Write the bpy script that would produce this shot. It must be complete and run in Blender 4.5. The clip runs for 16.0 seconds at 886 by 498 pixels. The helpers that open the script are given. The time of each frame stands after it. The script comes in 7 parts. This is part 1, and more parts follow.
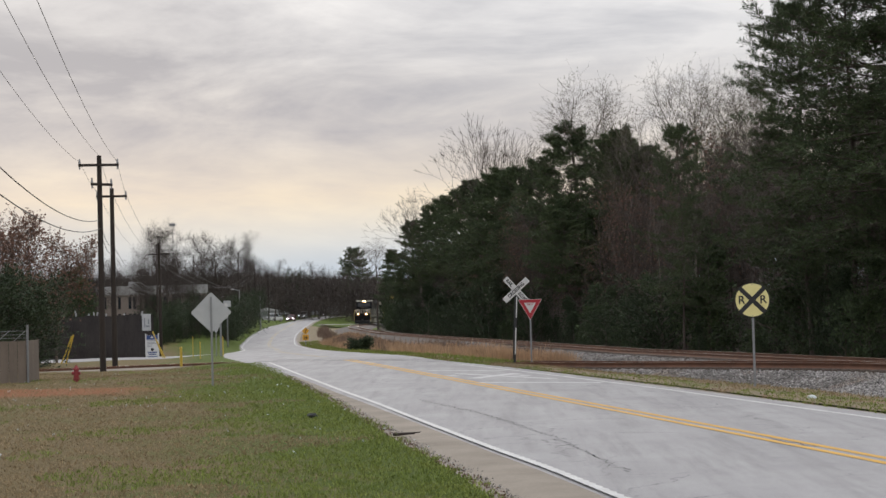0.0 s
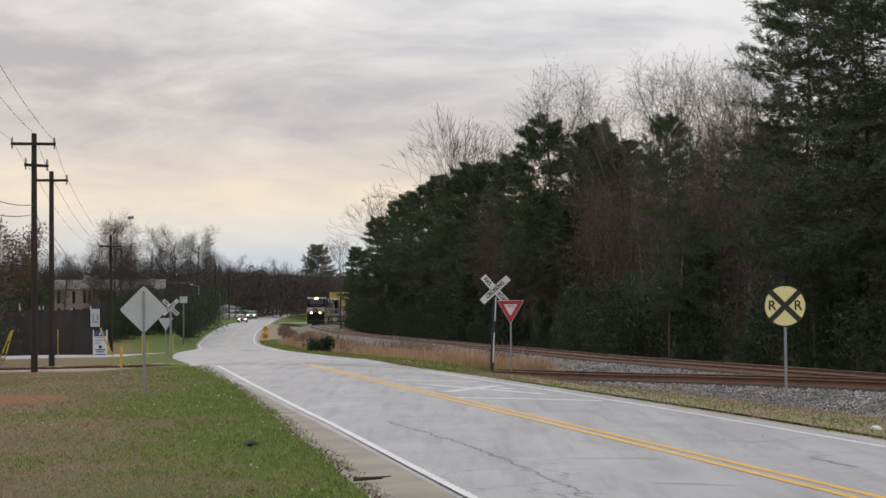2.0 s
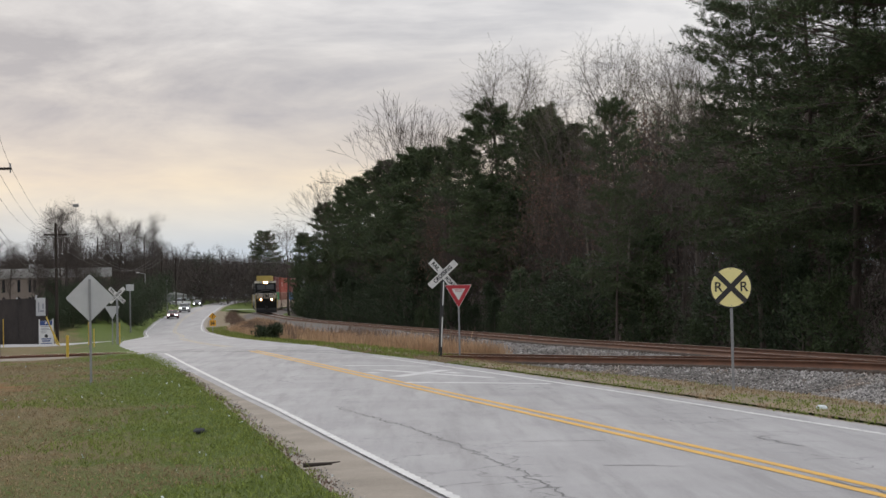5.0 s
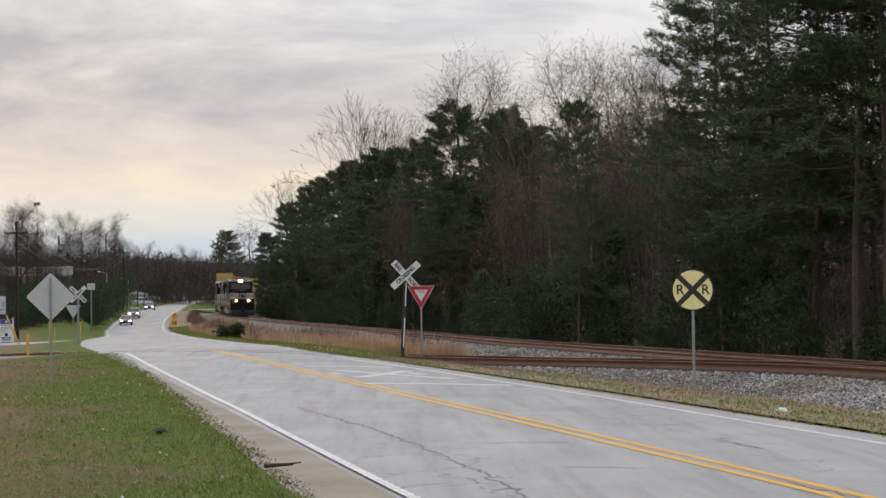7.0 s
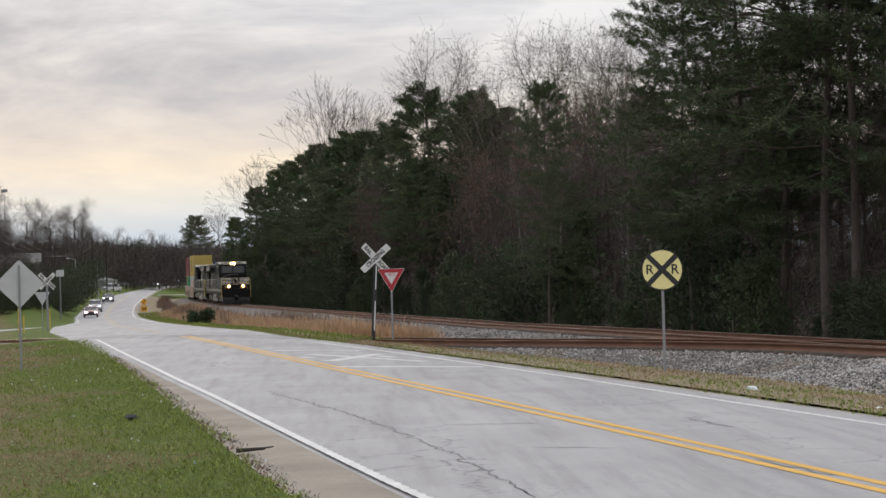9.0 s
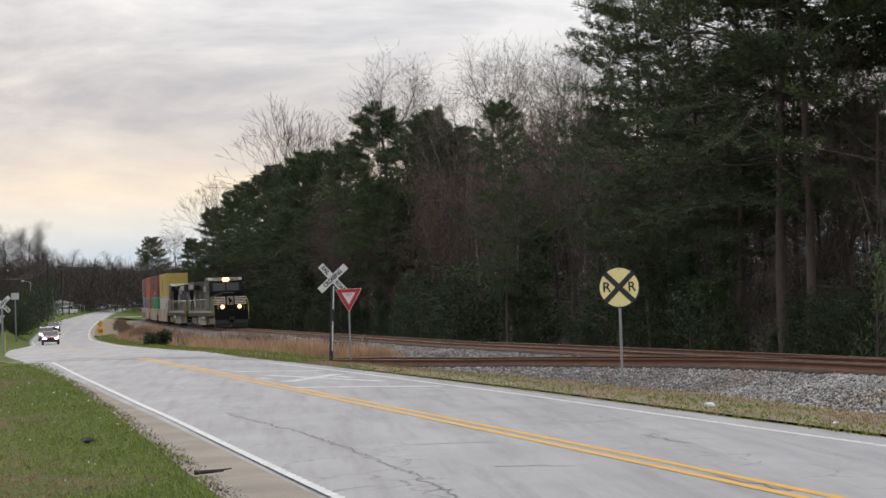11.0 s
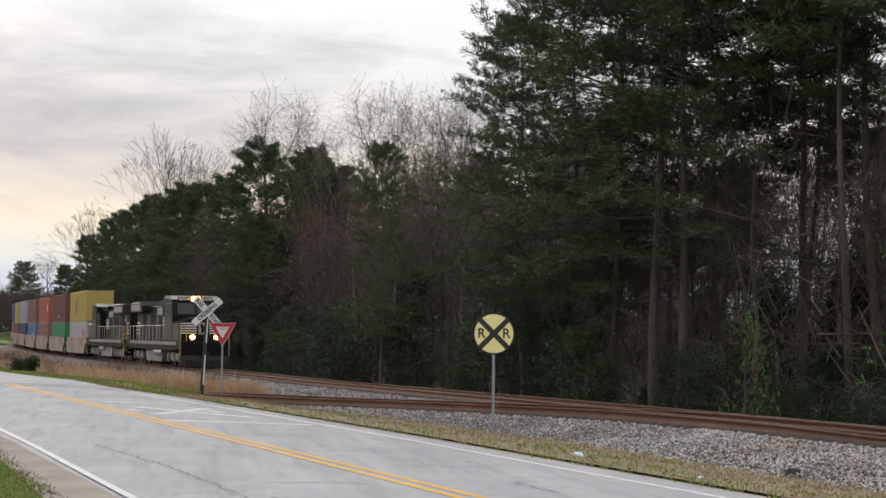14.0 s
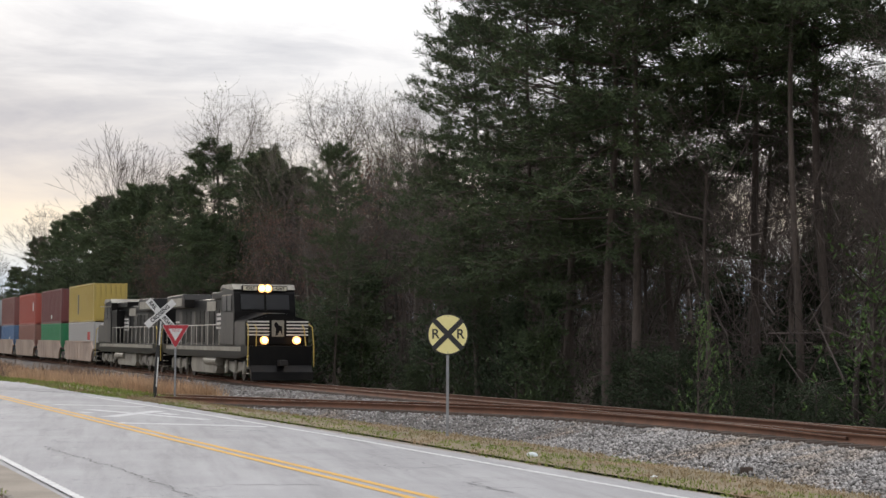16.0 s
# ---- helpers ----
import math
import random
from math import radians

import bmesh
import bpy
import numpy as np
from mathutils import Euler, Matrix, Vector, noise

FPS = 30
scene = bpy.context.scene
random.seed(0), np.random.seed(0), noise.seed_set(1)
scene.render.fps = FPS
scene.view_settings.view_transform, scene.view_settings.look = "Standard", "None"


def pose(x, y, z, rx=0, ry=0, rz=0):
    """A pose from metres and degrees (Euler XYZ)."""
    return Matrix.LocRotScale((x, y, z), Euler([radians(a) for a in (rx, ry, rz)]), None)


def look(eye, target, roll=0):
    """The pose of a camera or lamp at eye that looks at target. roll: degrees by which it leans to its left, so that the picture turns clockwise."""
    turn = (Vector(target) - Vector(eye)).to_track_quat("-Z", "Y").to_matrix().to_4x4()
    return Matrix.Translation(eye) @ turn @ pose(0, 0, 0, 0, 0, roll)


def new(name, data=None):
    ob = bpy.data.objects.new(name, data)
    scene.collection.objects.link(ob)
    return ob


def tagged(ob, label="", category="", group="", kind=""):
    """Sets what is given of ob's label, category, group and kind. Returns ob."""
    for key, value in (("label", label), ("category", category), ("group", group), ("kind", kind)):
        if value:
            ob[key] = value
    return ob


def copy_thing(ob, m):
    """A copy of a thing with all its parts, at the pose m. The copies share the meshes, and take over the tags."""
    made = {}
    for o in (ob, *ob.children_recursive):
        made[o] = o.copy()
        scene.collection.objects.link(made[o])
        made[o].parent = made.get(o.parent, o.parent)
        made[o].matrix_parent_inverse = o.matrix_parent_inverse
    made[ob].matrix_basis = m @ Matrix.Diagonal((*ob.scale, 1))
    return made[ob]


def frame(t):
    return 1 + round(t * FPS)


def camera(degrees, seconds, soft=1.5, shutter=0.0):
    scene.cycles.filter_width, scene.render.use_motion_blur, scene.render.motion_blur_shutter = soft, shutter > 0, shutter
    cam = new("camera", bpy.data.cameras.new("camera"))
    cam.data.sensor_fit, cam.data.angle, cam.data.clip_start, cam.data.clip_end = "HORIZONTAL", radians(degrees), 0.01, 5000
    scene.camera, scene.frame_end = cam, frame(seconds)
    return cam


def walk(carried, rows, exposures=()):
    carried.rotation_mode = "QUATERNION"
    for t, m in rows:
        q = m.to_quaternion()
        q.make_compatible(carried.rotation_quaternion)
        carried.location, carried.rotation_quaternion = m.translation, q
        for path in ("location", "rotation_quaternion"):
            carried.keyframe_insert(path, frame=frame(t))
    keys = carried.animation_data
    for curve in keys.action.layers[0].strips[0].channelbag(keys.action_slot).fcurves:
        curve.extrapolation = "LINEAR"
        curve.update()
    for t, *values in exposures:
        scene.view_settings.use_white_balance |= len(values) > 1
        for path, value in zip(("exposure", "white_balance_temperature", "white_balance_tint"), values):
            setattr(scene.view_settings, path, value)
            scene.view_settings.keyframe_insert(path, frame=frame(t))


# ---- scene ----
cam = camera(28.98, 16.0, soft=1.5)
walk(cam, [
    (0, pose(0.34, -7.28, 2.05, 92.089, 1.512, 1.021)),
    (0.5, pose(0.34, -7.31, 2.04, 91.27, 1.658, 0.502)),
    (1, pose(0.02, -0.66, 2.08, 90.841, 1.279, -0.643)),
    (1.5, pose(0, 0, 2.1, 91.601, 0.272, -0.805)),
    (2, pose(0, 0, 2.1, 92.065, 0.543, -0.203)),
    (2.5, pose(0, 0, 2.1, 92.036, 1.093, 0.14)),
    (3, pose(0, 0, 2.1, 91.656, 0.807, 0.632)),
    (3.5, pose(0, 0, 2.1, 91.97, 0.949, 0.033)),
    (4, pose(0, 0, 2.1, 91.685, 1.509, -1.021)),
    (4.5, pose(0, 0, 2.1, 91.292, 1.562, -1.131)),
    (5, pose(0, 0, 2.1, 91.53, 1.177, -1.943)),
    (5.2, pose(0, 0, 2.1, 91.472, 0.994, -2.402)),
    (7.5, pose(0, 0, 2.1, 91.55, 0.967, -3.364)),
    (8, pose(0, 0, 2.1, 91.292, 1.241, -3.677)),
    (8.5, pose(0, 0, 2.1, 90.747, 1.472, -3.922)),
    (9, pose(0, 0, 2.1, 90.939, 1.491, -4.189)),
    (11.5, pose(0, 0, 2.1, 92.026, 1.937, -6.304)),
    (12, pose(0, 0, 2.1, 92.622, 0.499, -8.227)),
    (12.5, pose(0, 0, 2.1, 92.489, 0.143, -8.138)),
    (13, pose(0, 0, 2.1, 92.612, -0.719, -8.891)),
    (13.5, pose(0, 0, 2.1, 93.905, -2.087, -10.253)),
    (14, pose(0, 0, 2.1, 92.865, -0.565, -9.783)),
    (14.5, pose(0, 0, 2.1, 92.904, -0.577, -9.961)),
    (15, pose(0, 0, 2.1, 93.273, -0.078, -10.816)),
    (15.5, pose(0, 0, 2.1, 92.868, 0.251, -11.44)),
    (16, pose(0, 0, 2.1, 92.905, -0.299, -11.317)),
], exposures=[(0, -0.05), (5, -0.07), (8.5, 0.06), (12, 0.1), (16, 0.22)])


# ---- node helper ----
def node(tree, kind, inputs=None, **props):
    n = tree.nodes.new(kind)
    for key, value in props.items():
        setattr(n, key, value)
    for key, value in (inputs or {}).items():
        if isinstance(value, bpy.types.NodeSocket):
            tree.links.new(value, n.inputs[key])
        else:
            n.inputs[key].default_value = value
    return n


def ramp(tree, fac, stops):
    n = node(tree, "ShaderNodeValToRGB", {"Fac": fac})
    el = n.color_ramp.elements
    while len(el) < len(stops):
        el.new(0.5)
    for e, (p, c) in zip(el, stops):
        e.position, e.color = p, (*c, 1) if len(c) == 3 else c
    return n.outputs["Color"]


def mixed(tree, fac, a, b):
    n = node(tree, "ShaderNodeMix", data_type="RGBA")
    for key, value in ((0, fac), (6, a), (7, b)):
        if isinstance(value, bpy.types.NodeSocket):
            tree.links.new(value, n.inputs[key])
        else:
            n.inputs[key].default_value = (*value, 1) if isinstance(value, tuple) and len(value) == 3 else value
    return n.outputs[2]


def math_node(tree, op, a, b=0.0):
    return node(tree, "ShaderNodeMath", {0: a, 1: b}, operation=op).outputs[0]


# ---- sky and sun: a clouded evening, the low sun veiled ahead and to the left ----
SUN_ELEVATION, SUN_AZIMUTH = radians(14), radians(-14)
world = bpy.data.worlds.new("sky")
scene.world = world
world.use_nodes = True
wt = world.node_tree
wt.nodes.clear()
sky = node(wt, "ShaderNodeTexSky", sky_type="NISHITA", sun_disc=False, sun_elevation=SUN_ELEVATION,
           sun_rotation=SUN_AZIMUTH, air_density=1.0, dust_density=2.0, ozone_density=1.5)
coord = node(wt, "ShaderNodeTexCoord").outputs["Generated"]
split = node(wt, "ShaderNodeSeparateXYZ", {0: coord})
# the direction as bearing and height, so that cloud bands run along the horizon
bearing = math_node(wt, "ARCTAN2", split.outputs[0], split.outputs[1])
flat = node(wt, "ShaderNodeCombineXYZ", {0: bearing, 1: math_node(wt, "MULTIPLY", split.outputs[2], 3.6), 2: 0.0}).outputs[0]
broad = node(wt, "ShaderNodeTexNoise", {"Vector": flat, "Scale": 4.6, "Detail": 8.0, "Roughness": 0.6, "Distortion": 0.5}).outputs["Fac"]
shift = node(wt, "ShaderNodeVectorMath", {0: flat, 1: (7.3, 2.1, 0.0)}, operation="ADD").outputs[0]
fine = node(wt, "ShaderNodeTexNoise", {"Vector": shift, "Scale": 12.0, "Detail": 8.0, "Roughness": 0.6, "Distortion": 0.5}).outputs["Fac"]
cover = math_node(wt, "ADD", math_node(wt, "MULTIPLY", broad, 0.75), math_node(wt, "MULTIPLY", fine, 0.30))
height = split.outputs[2]
# the cloud lies thickest in a broad bank some way over the horizon and thins out to the east and overhead
bank = ramp(wt, height, [(0.0, (0.48, 0.48, 0.48)), (0.055, (0.44, 0.44, 0.44)), (0.085, (0.56, 0.56, 0.56)), (0.125, (0.60, 0.60, 0.60)), (0.155, (0.53, 0.53, 0.53)), (0.19, (0.45, 0.45, 0.45)), (1.0, (0.5, 0.5, 0.5))])
cover = math_node(wt, "ADD", cover, math_node(wt, "SUBTRACT", bank, 0.5))
cover = math_node(wt, "SUBTRACT", cover, math_node(wt, "MULTIPLY", math_node(wt, "ADD", bearing, 0.05), 0.45))
# clear gaps near the horizon glow warm, higher gaps are pale
gap = ramp(wt, height, [(0.0, (0.46, 0.56, 0.67)), (0.028, (0.52, 0.65, 0.79)), (0.045, (0.74, 0.76, 0.76)), (0.068, (0.97, 0.84, 0.66)),
                        (0.10, (0.88, 0.82, 0.76)), (0.15, (0.88, 0.87, 0.88)), (0.22, (1.0, 1.0, 1.02)), (0.45, (1.35, 1.35, 1.38)), (1.0, (1.6, 1.6, 1.65))])
cloud = ramp(wt, height, [(0.0, (0.44, 0.53, 0.64)), (0.04, (0.50, 0.58, 0.67)), (0.07, (0.66, 0.61, 0.60)), (0.105, (0.42, 0.43, 0.50)), (0.15, (0.38, 0.40, 0.47)),
                          (0.22, (0.62, 0.63, 0.68)), (0.45, (1.0, 1.01, 1.07)), (1.0, (1.35, 1.36, 1.42))])
amount = ramp(wt, cover, [(0.41, (0, 0, 0)), (0.72, (1, 1, 1))])
clouds = mixed(wt, amount, gap, cloud)
lit = node(wt, "ShaderNodeMix", {0: 0.9}, data_type="RGBA")
wt.links.new(node(wt, "ShaderNodeVectorMath", {0: sky.outputs[0], "Scale": 0.03}, operation="SCALE").outputs[0], lit.inputs[6])
wt.links.new(clouds, lit.inputs[7])
back = node(wt, "ShaderNodeBackground", {"Color": lit.outputs[2], "Strength": 1.0})
wt.links.new(back.outputs[0], node(wt, "ShaderNodeOutputWorld").inputs[0])

lamp = bpy.data.lights.new("sun", "SUN")
lamp.energy, lamp.angle, lamp.color = 0.6, radians(20), (1.0, 0.90, 0.78)
sun = new("sun", lamp)
sun.matrix_world = look((60 * math.sin(SUN_AZIMUTH), 60 * math.cos(SUN_AZIMUTH), 60 * math.tan(SUN_ELEVATION)), (0, 0, 0))


# ---- materials ----
def material(name, colour, other=None, scale=3.0, rough=0.8, metal=0.0, bump=0.0, grain=40.0, spread=(0.35, 0.65), island=0.0, random_tone=0.0, stretch=(1, 1, 1), soil=None):
    """A surface of two tones, mottled at two scales, with fine relief."""
    m = bpy.data.materials.new(name)
    m.use_nodes = True
    t = m.node_tree
    b = t.nodes["Principled BSDF"]
    other = other or tuple(c * 0.75 for c in colour)
    where = node(t, "ShaderNodeTexCoord").outputs["Object"]
    where = node(t, "ShaderNodeMapping", {"Vector": where, "Scale": stretch}).outputs[0]
    big = node(t, "ShaderNodeTexNoise", {"Vector": where, "Scale": scale, "Detail": 5.0, "Roughness": 0.6}).outputs["Fac"]
    small = node(t, "ShaderNodeTexNoise", {"Vector": where, "Scale": grain, "Detail": 3.0, "Roughness": 0.6}).outputs["Fac"]
    both = math_node(t, "ADD", math_node(t, "MULTIPLY", big, 0.65), math_node(t, "MULTIPLY", small, 0.35))
    c = ramp(t, both, [(spread[0], colour), (spread[1], other)])
    if soil:
        stain = node(t, "ShaderNodeTexNoise", {"Vector": where, "Scale": scale * 0.37, "Detail": 6.0, "Roughness": 0.7}).outputs["Fac"]
        c = mixed(t, ramp(t, stain, [(0.52, (0, 0, 0)), (0.70, (0.8, 0.8, 0.8))]), c, soil)
    if island or random_tone:
        r = node(t, "ShaderNodeNewGeometry").outputs["Random Per Island"] if island else node(t, "ShaderNodeObjectInfo").outputs["Random"]
        amount = island or random_tone
        v = math_node(t, "ADD", math_node(t, "MULTIPLY", r, amount * 2), 1.0 - amount)
        h = node(t, "ShaderNodeHueSaturation", {"Value": v, "Color": c})
        c = h.outputs[0]
    t.links.new(c, b.inputs["Base Color"])
    b.inputs["Roughness"].default_value, b.inputs["Metallic"].default_value = rough, metal
    if bump:
        n = node(t, "ShaderNodeBump", {"Height": both, "Strength": bump, "Distance": 0.02})
        t.links.new(n.outputs[0], b.inputs["Normal"])
    return m


def glow(name, colour, strength):
    m = bpy.data.materials.new(name)
    m.use_nodes = True
    b = m.node_tree.nodes["Principled BSDF"]
    b.inputs["Base Color"].default_value = (*colour, 1)
    b.inputs["Emission Color"].default_value, b.inputs["Emission Strength"].default_value = (*colour, 1), strength
    return m


def ground_material(name, tones, dry, clay, clay_at):
    """Turf: green, thin and straw-coloured patches, with bare red clay round one spot."""
    m = bpy.data.materials.new(name)
    m.use_nodes = True
    t = m.node_tree
    b = t.nodes["Principled BSDF"]
    where = node(t, "ShaderNodeTexCoord").outputs["Object"]
    n1 = node(t, "ShaderNodeTexNoise", {"Vector": where, "Scale": 0.16, "Detail": 6.0, "Roughness": 0.62}).outputs["Fac"]
    n2 = node(t, "ShaderNodeTexNoise", {"Vector": where, "Scale": 1.3, "Detail": 6.0, "Roughness": 0.7}).outputs["Fac"]
    n3 = node(t, "ShaderNodeTexNoise", {"Vector": where, "Scale": 17.0, "Detail": 5.0, "Roughness": 0.75}).outputs["Fac"]
    green = ramp(t, n3, [(0.3, tones[0]), (0.7, tones[1])])
    straw = ramp(t, n3, [(0.3, dry[0]), (0.7, dry[1])])
    xyz = node(t, "ShaderNodeSeparateXYZ", {0: where})
    # the strip beside the road is lusher than the lawn behind it
    road_x = math_node(t, "SUBTRACT", 3.6, math_node(t, "MULTIPLY", xyz.outputs[1], 0.187))
    away = math_node(t, "SUBTRACT", road_x, xyz.outputs[0])
    lush = ramp(t, math_node(t, "MULTIPLY", away, 0.1), [(0.0, (0.30, 0.30, 0.30)), (0.25, (0.12, 0.12, 0.12)), (0.55, (-0.02 + 0.02, 0.0, 0.0)), (1.0, (0, 0, 0))])
    patch = math_node(t, "SUBTRACT", math_node(t, "ADD", math_node(t, "MULTIPLY", n1, 0.6), math_node(t, "MULTIPLY", n2, 0.4)), lush)
    c = mixed(t, ramp(t, patch, [(0.33, (0, 0, 0)), (0.48, (1, 1, 1))]), green, straw)
    far = node(t, "ShaderNodeVectorMath", {0: where, 1: clay_at}, operation="SUBTRACT").outputs[0]
    far = node(t, "ShaderNodeVectorMath", {0: far, 1: (0.16, 0.20, 0.0)}, operation="MULTIPLY").outputs[0]
    far = node(t, "ShaderNodeVectorMath", {0: far}, operation="LENGTH").outputs["Value"]
    bare = math_node(t, "SUBTRACT", math_node(t, "ADD", 0.55, n2), far)
    c = mixed(t, ramp(t, bare, [(0.15, (0, 0, 0)), (0.45, (0.85, 0.85, 0.85))]), c, clay)
    t.links.new(c, b.inputs["Base Color"])
    b.inputs["Roughness"].default_value = 0.95
    b.inputs["Specular IOR Level"].default_value = 0.15
    t.links.new(node(t, "ShaderNodeBump", {"Height": n3, "Strength": 0.9, "Distance": 0.06}).outputs[0], b.inputs["Normal"])
    return m


def asphalt_material(name, dark, light):
    m = bpy.data.materials.new(name)
    m.use_nodes = True
    t = m.node_tree
    b = t.nodes["Principled BSDF"]
    where = node(t, "ShaderNodeTexCoord").outputs["Object"]
    turned = node(t, "ShaderNodeMapping", {"Vector": where, "Rotation": (0, 0, radians(-10.6)), "Scale": (1.0, 0.08, 1.0)}).outputs[0]
    streak = node(t, "ShaderNodeTexNoise", {"Vector": turned, "Scale": 0.9, "Detail": 5.0, "Roughness": 0.65}).outputs["Fac"]
    blot = node(t, "ShaderNodeTexNoise", {"Vector": where, "Scale": 0.35, "Detail": 7.0, "Roughness": 0.65}).outputs["Fac"]
    grit = node(t, "ShaderNodeTexNoise", {"Vector": where, "Scale": 55.0, "Detail": 3.0, "Roughness": 0.8}).outputs["Fac"]
    v = math_node(t, "ADD", math_node(t, "MULTIPLY", streak, 0.35), math_node(t, "ADD", math_node(t, "MULTIPLY", blot, 0.3), math_node(t, "MULTIPLY", grit, 0.35)))
    c = ramp(t, v, [(0.34, dark), (0.62, light)])
    bent = node(t, "ShaderNodeTexNoise", {"Vector": where, "Scale": 1.7, "Detail": 4.0}).outputs["Color"]
    bent = node(t, "ShaderNodeVectorMath", {0: where, 1: node(t, "ShaderNodeVectorMath", {0: bent, "Scale": 0.8}, operation="SCALE").outputs[0]}, operation="ADD").outputs[0]
    craze = node(t, "ShaderNodeTexVoronoi", {"Vector": bent, "Scale": 0.62}, feature="DISTANCE_TO_EDGE").outputs["Distance"]
    worn = ramp(t, node(t, "ShaderNodeTexNoise", {"Vector": turned, "Scale": 0.6, "Detail": 3.0}).outputs["Fac"], [(0.46, (0, 0, 0)), (0.60, (0.75, 0.75, 0.75))])
    line = math_node(t, "MULTIPLY", ramp(t, craze, [(0.0, (1, 1, 1)), (0.016, (0, 0, 0))]), worn)
    c = mixed(t, line, c, (0.10, 0.10, 0.105))
    stain = ramp(t, node(t, "ShaderNodeTexNoise", {"Vector": turned, "Scale": 2.6, "Detail": 6.0, "Roughness": 0.7}).outputs["Fac"], [(0.48, (0, 0, 0)), (0.68, (0.45, 0.45, 0.45))])
    c = mixed(t, stain, c, (0.19, 0.185, 0.185))
    t.links.new(c, b.inputs["Base Color"])
    b.inputs["Roughness"].default_value = 0.82
    b.inputs["Specular IOR Level"].default_value = 0.35
    t.links.new(node(t, "ShaderNodeBump", {"Height": grit, "Strength": 0.5, "Distance": 0.01}).outputs[0], b.inputs["Normal"])
    return m


TURF = ground_material("turf", ((0.055, 0.085, 0.016), (0.12, 0.155, 0.034)), ((0.10, 0.078, 0.04), (0.235, 0.18, 0.092)), (0.26, 0.105, 0.05), (-14.0, 43.0, 0.0))
VERGE = material("verge", (0.12, 0.105, 0.05), (0.25, 0.19, 0.125), 0.9, 0.95, bump=0.9, grain=18.0, soil=(0.27, 0.16, 0.10))
ASPHALT = asphalt_material("asphalt", (0.235, 0.23, 0.238), (0.40, 0.395, 0.40))
SHOULDER = material("shoulder", (0.30, 0.26, 0.215), (0.19, 0.165, 0.135), 0.8, 0.95, bump=0.7, grain=30.0)
WHITE_LINE = material("white_line", (0.62, 0.62, 0.61), (0.45, 0.45, 0.45), 2.5, 0.7, bump=0.3, grain=60.0)
YELLOW_LINE = material("yellow_line", (0.66, 0.37, 0.05), (0.50, 0.30, 0.08), 2.5, 0.7, bump=0.3, grain=60.0)
WORN_YELLOW = material("worn_yellow_line", (0.42, 0.33, 0.19), (0.34, 0.31, 0.26), 0.9, 0.75, bump=0.3, grain=20.0)
TAR = material("tar", (0.055, 0.055, 0.06), (0.12, 0.12, 0.125), 2.0, 0.6, bump=0.3)
STONE = material("ballast_stone", (0.34, 0.325, 0.315), (0.17, 0.16, 0.15), 0.5, 0.9, bump=0.5, grain=9.0, island=0.75, soil=(0.36, 0.26, 0.17))
BED = material("ballast_bed", (0.14, 0.125, 0.115), (0.07, 0.063, 0.057), 2.0, 0.95, bump=1.0, grain=22.0, soil=(0.21, 0.12, 0.07))
RAIL = material("rail_rust", (0.20, 0.095, 0.055), (0.11, 0.055, 0.035), 1.5, 0.85, 0.2, bump=0.4, grain=25.0)
RAIL_TOP = material("rail_top", (0.55, 0.53, 0.50), (0.38, 0.33, 0.30), 0.6, 0.32, 0.9, bump=0.1)
TIE = material("tie", (0.085, 0.06, 0.045), (0.045, 0.035, 0.03), 2.0, 0.95, bump=0.8, grain=20.0, stretch=(1, 4, 1))
LITTER = material("leaf_litter", (0.06, 0.04, 0.026), (0.03, 0.022, 0.015), 0.5, 1.0, bump=1.0, grain=12.0)


# ---- mesh helpers ----
def mesh_of(name, verts, faces, mats, slots=None, smooth=False):
    """A mesh from an array of places and an array of faces that all have as many corners."""
    me = bpy.data.meshes.new(name)
    v, f = np.asarray(verts, dtype=np.float32), np.asarray(faces, dtype=np.int32)
    k = f.shape[1]
    me.vertices.add(len(v))
    me.vertices.foreach_set("co", v.ravel())
    me.loops.add(f.size)
    me.loops.foreach_set("vertex_index", f.ravel())
    me.polygons.add(len(f))
    me.polygons.foreach_set("loop_start", np.arange(0, f.size, k, dtype=np.int32))
    for m in mats if isinstance(mats, (list, tuple)) else [mats]:
        me.materials.append(m)
    if slots is not None:
        me.polygons.foreach_set("material_index", np.asarray(slots, dtype=np.int32))
    if smooth:
        me.polygons.foreach_set("use_smooth", np.ones(len(f), dtype=bool))
    me.update(calc_edges=True)
    me.validate()
    return me


def part(name, bm, mat, parent=None, label="", smooth=False):
    """Links a bmesh as one mesh object, under a thing or a part."""
    me = bpy.data.meshes.new(name)
    bm.to_mesh(me)
    bm.free()
    me.materials.append(mat)
    if smooth:
        me.polygons.foreach_set("use_smooth", np.ones(len(me.polygons), dtype=bool))
    ob = new(name, me)
    if parent:
        ob.parent = parent
    return tagged(ob, label)


def box(bm, x0, x1, y0, y1, z0, z1, bevel=0.0):
    r = bmesh.ops.create_cube(bm, size=1)
    vs = r["verts"]
    bmesh.ops.scale(bm, vec=(x1 - x0, y1 - y0, z1 - z0), verts=vs)
    bmesh.ops.translate(bm, vec=((x0 + x1) / 2, (y0 + y1) / 2, (z0 + z1) / 2), verts=vs)
    if bevel:
        edges = list({e for v in vs for e in v.link_edges})
        bmesh.ops.bevel(bm, geom=edges, offset=bevel, segments=2, affect="EDGES", profile=0.6)
    return vs


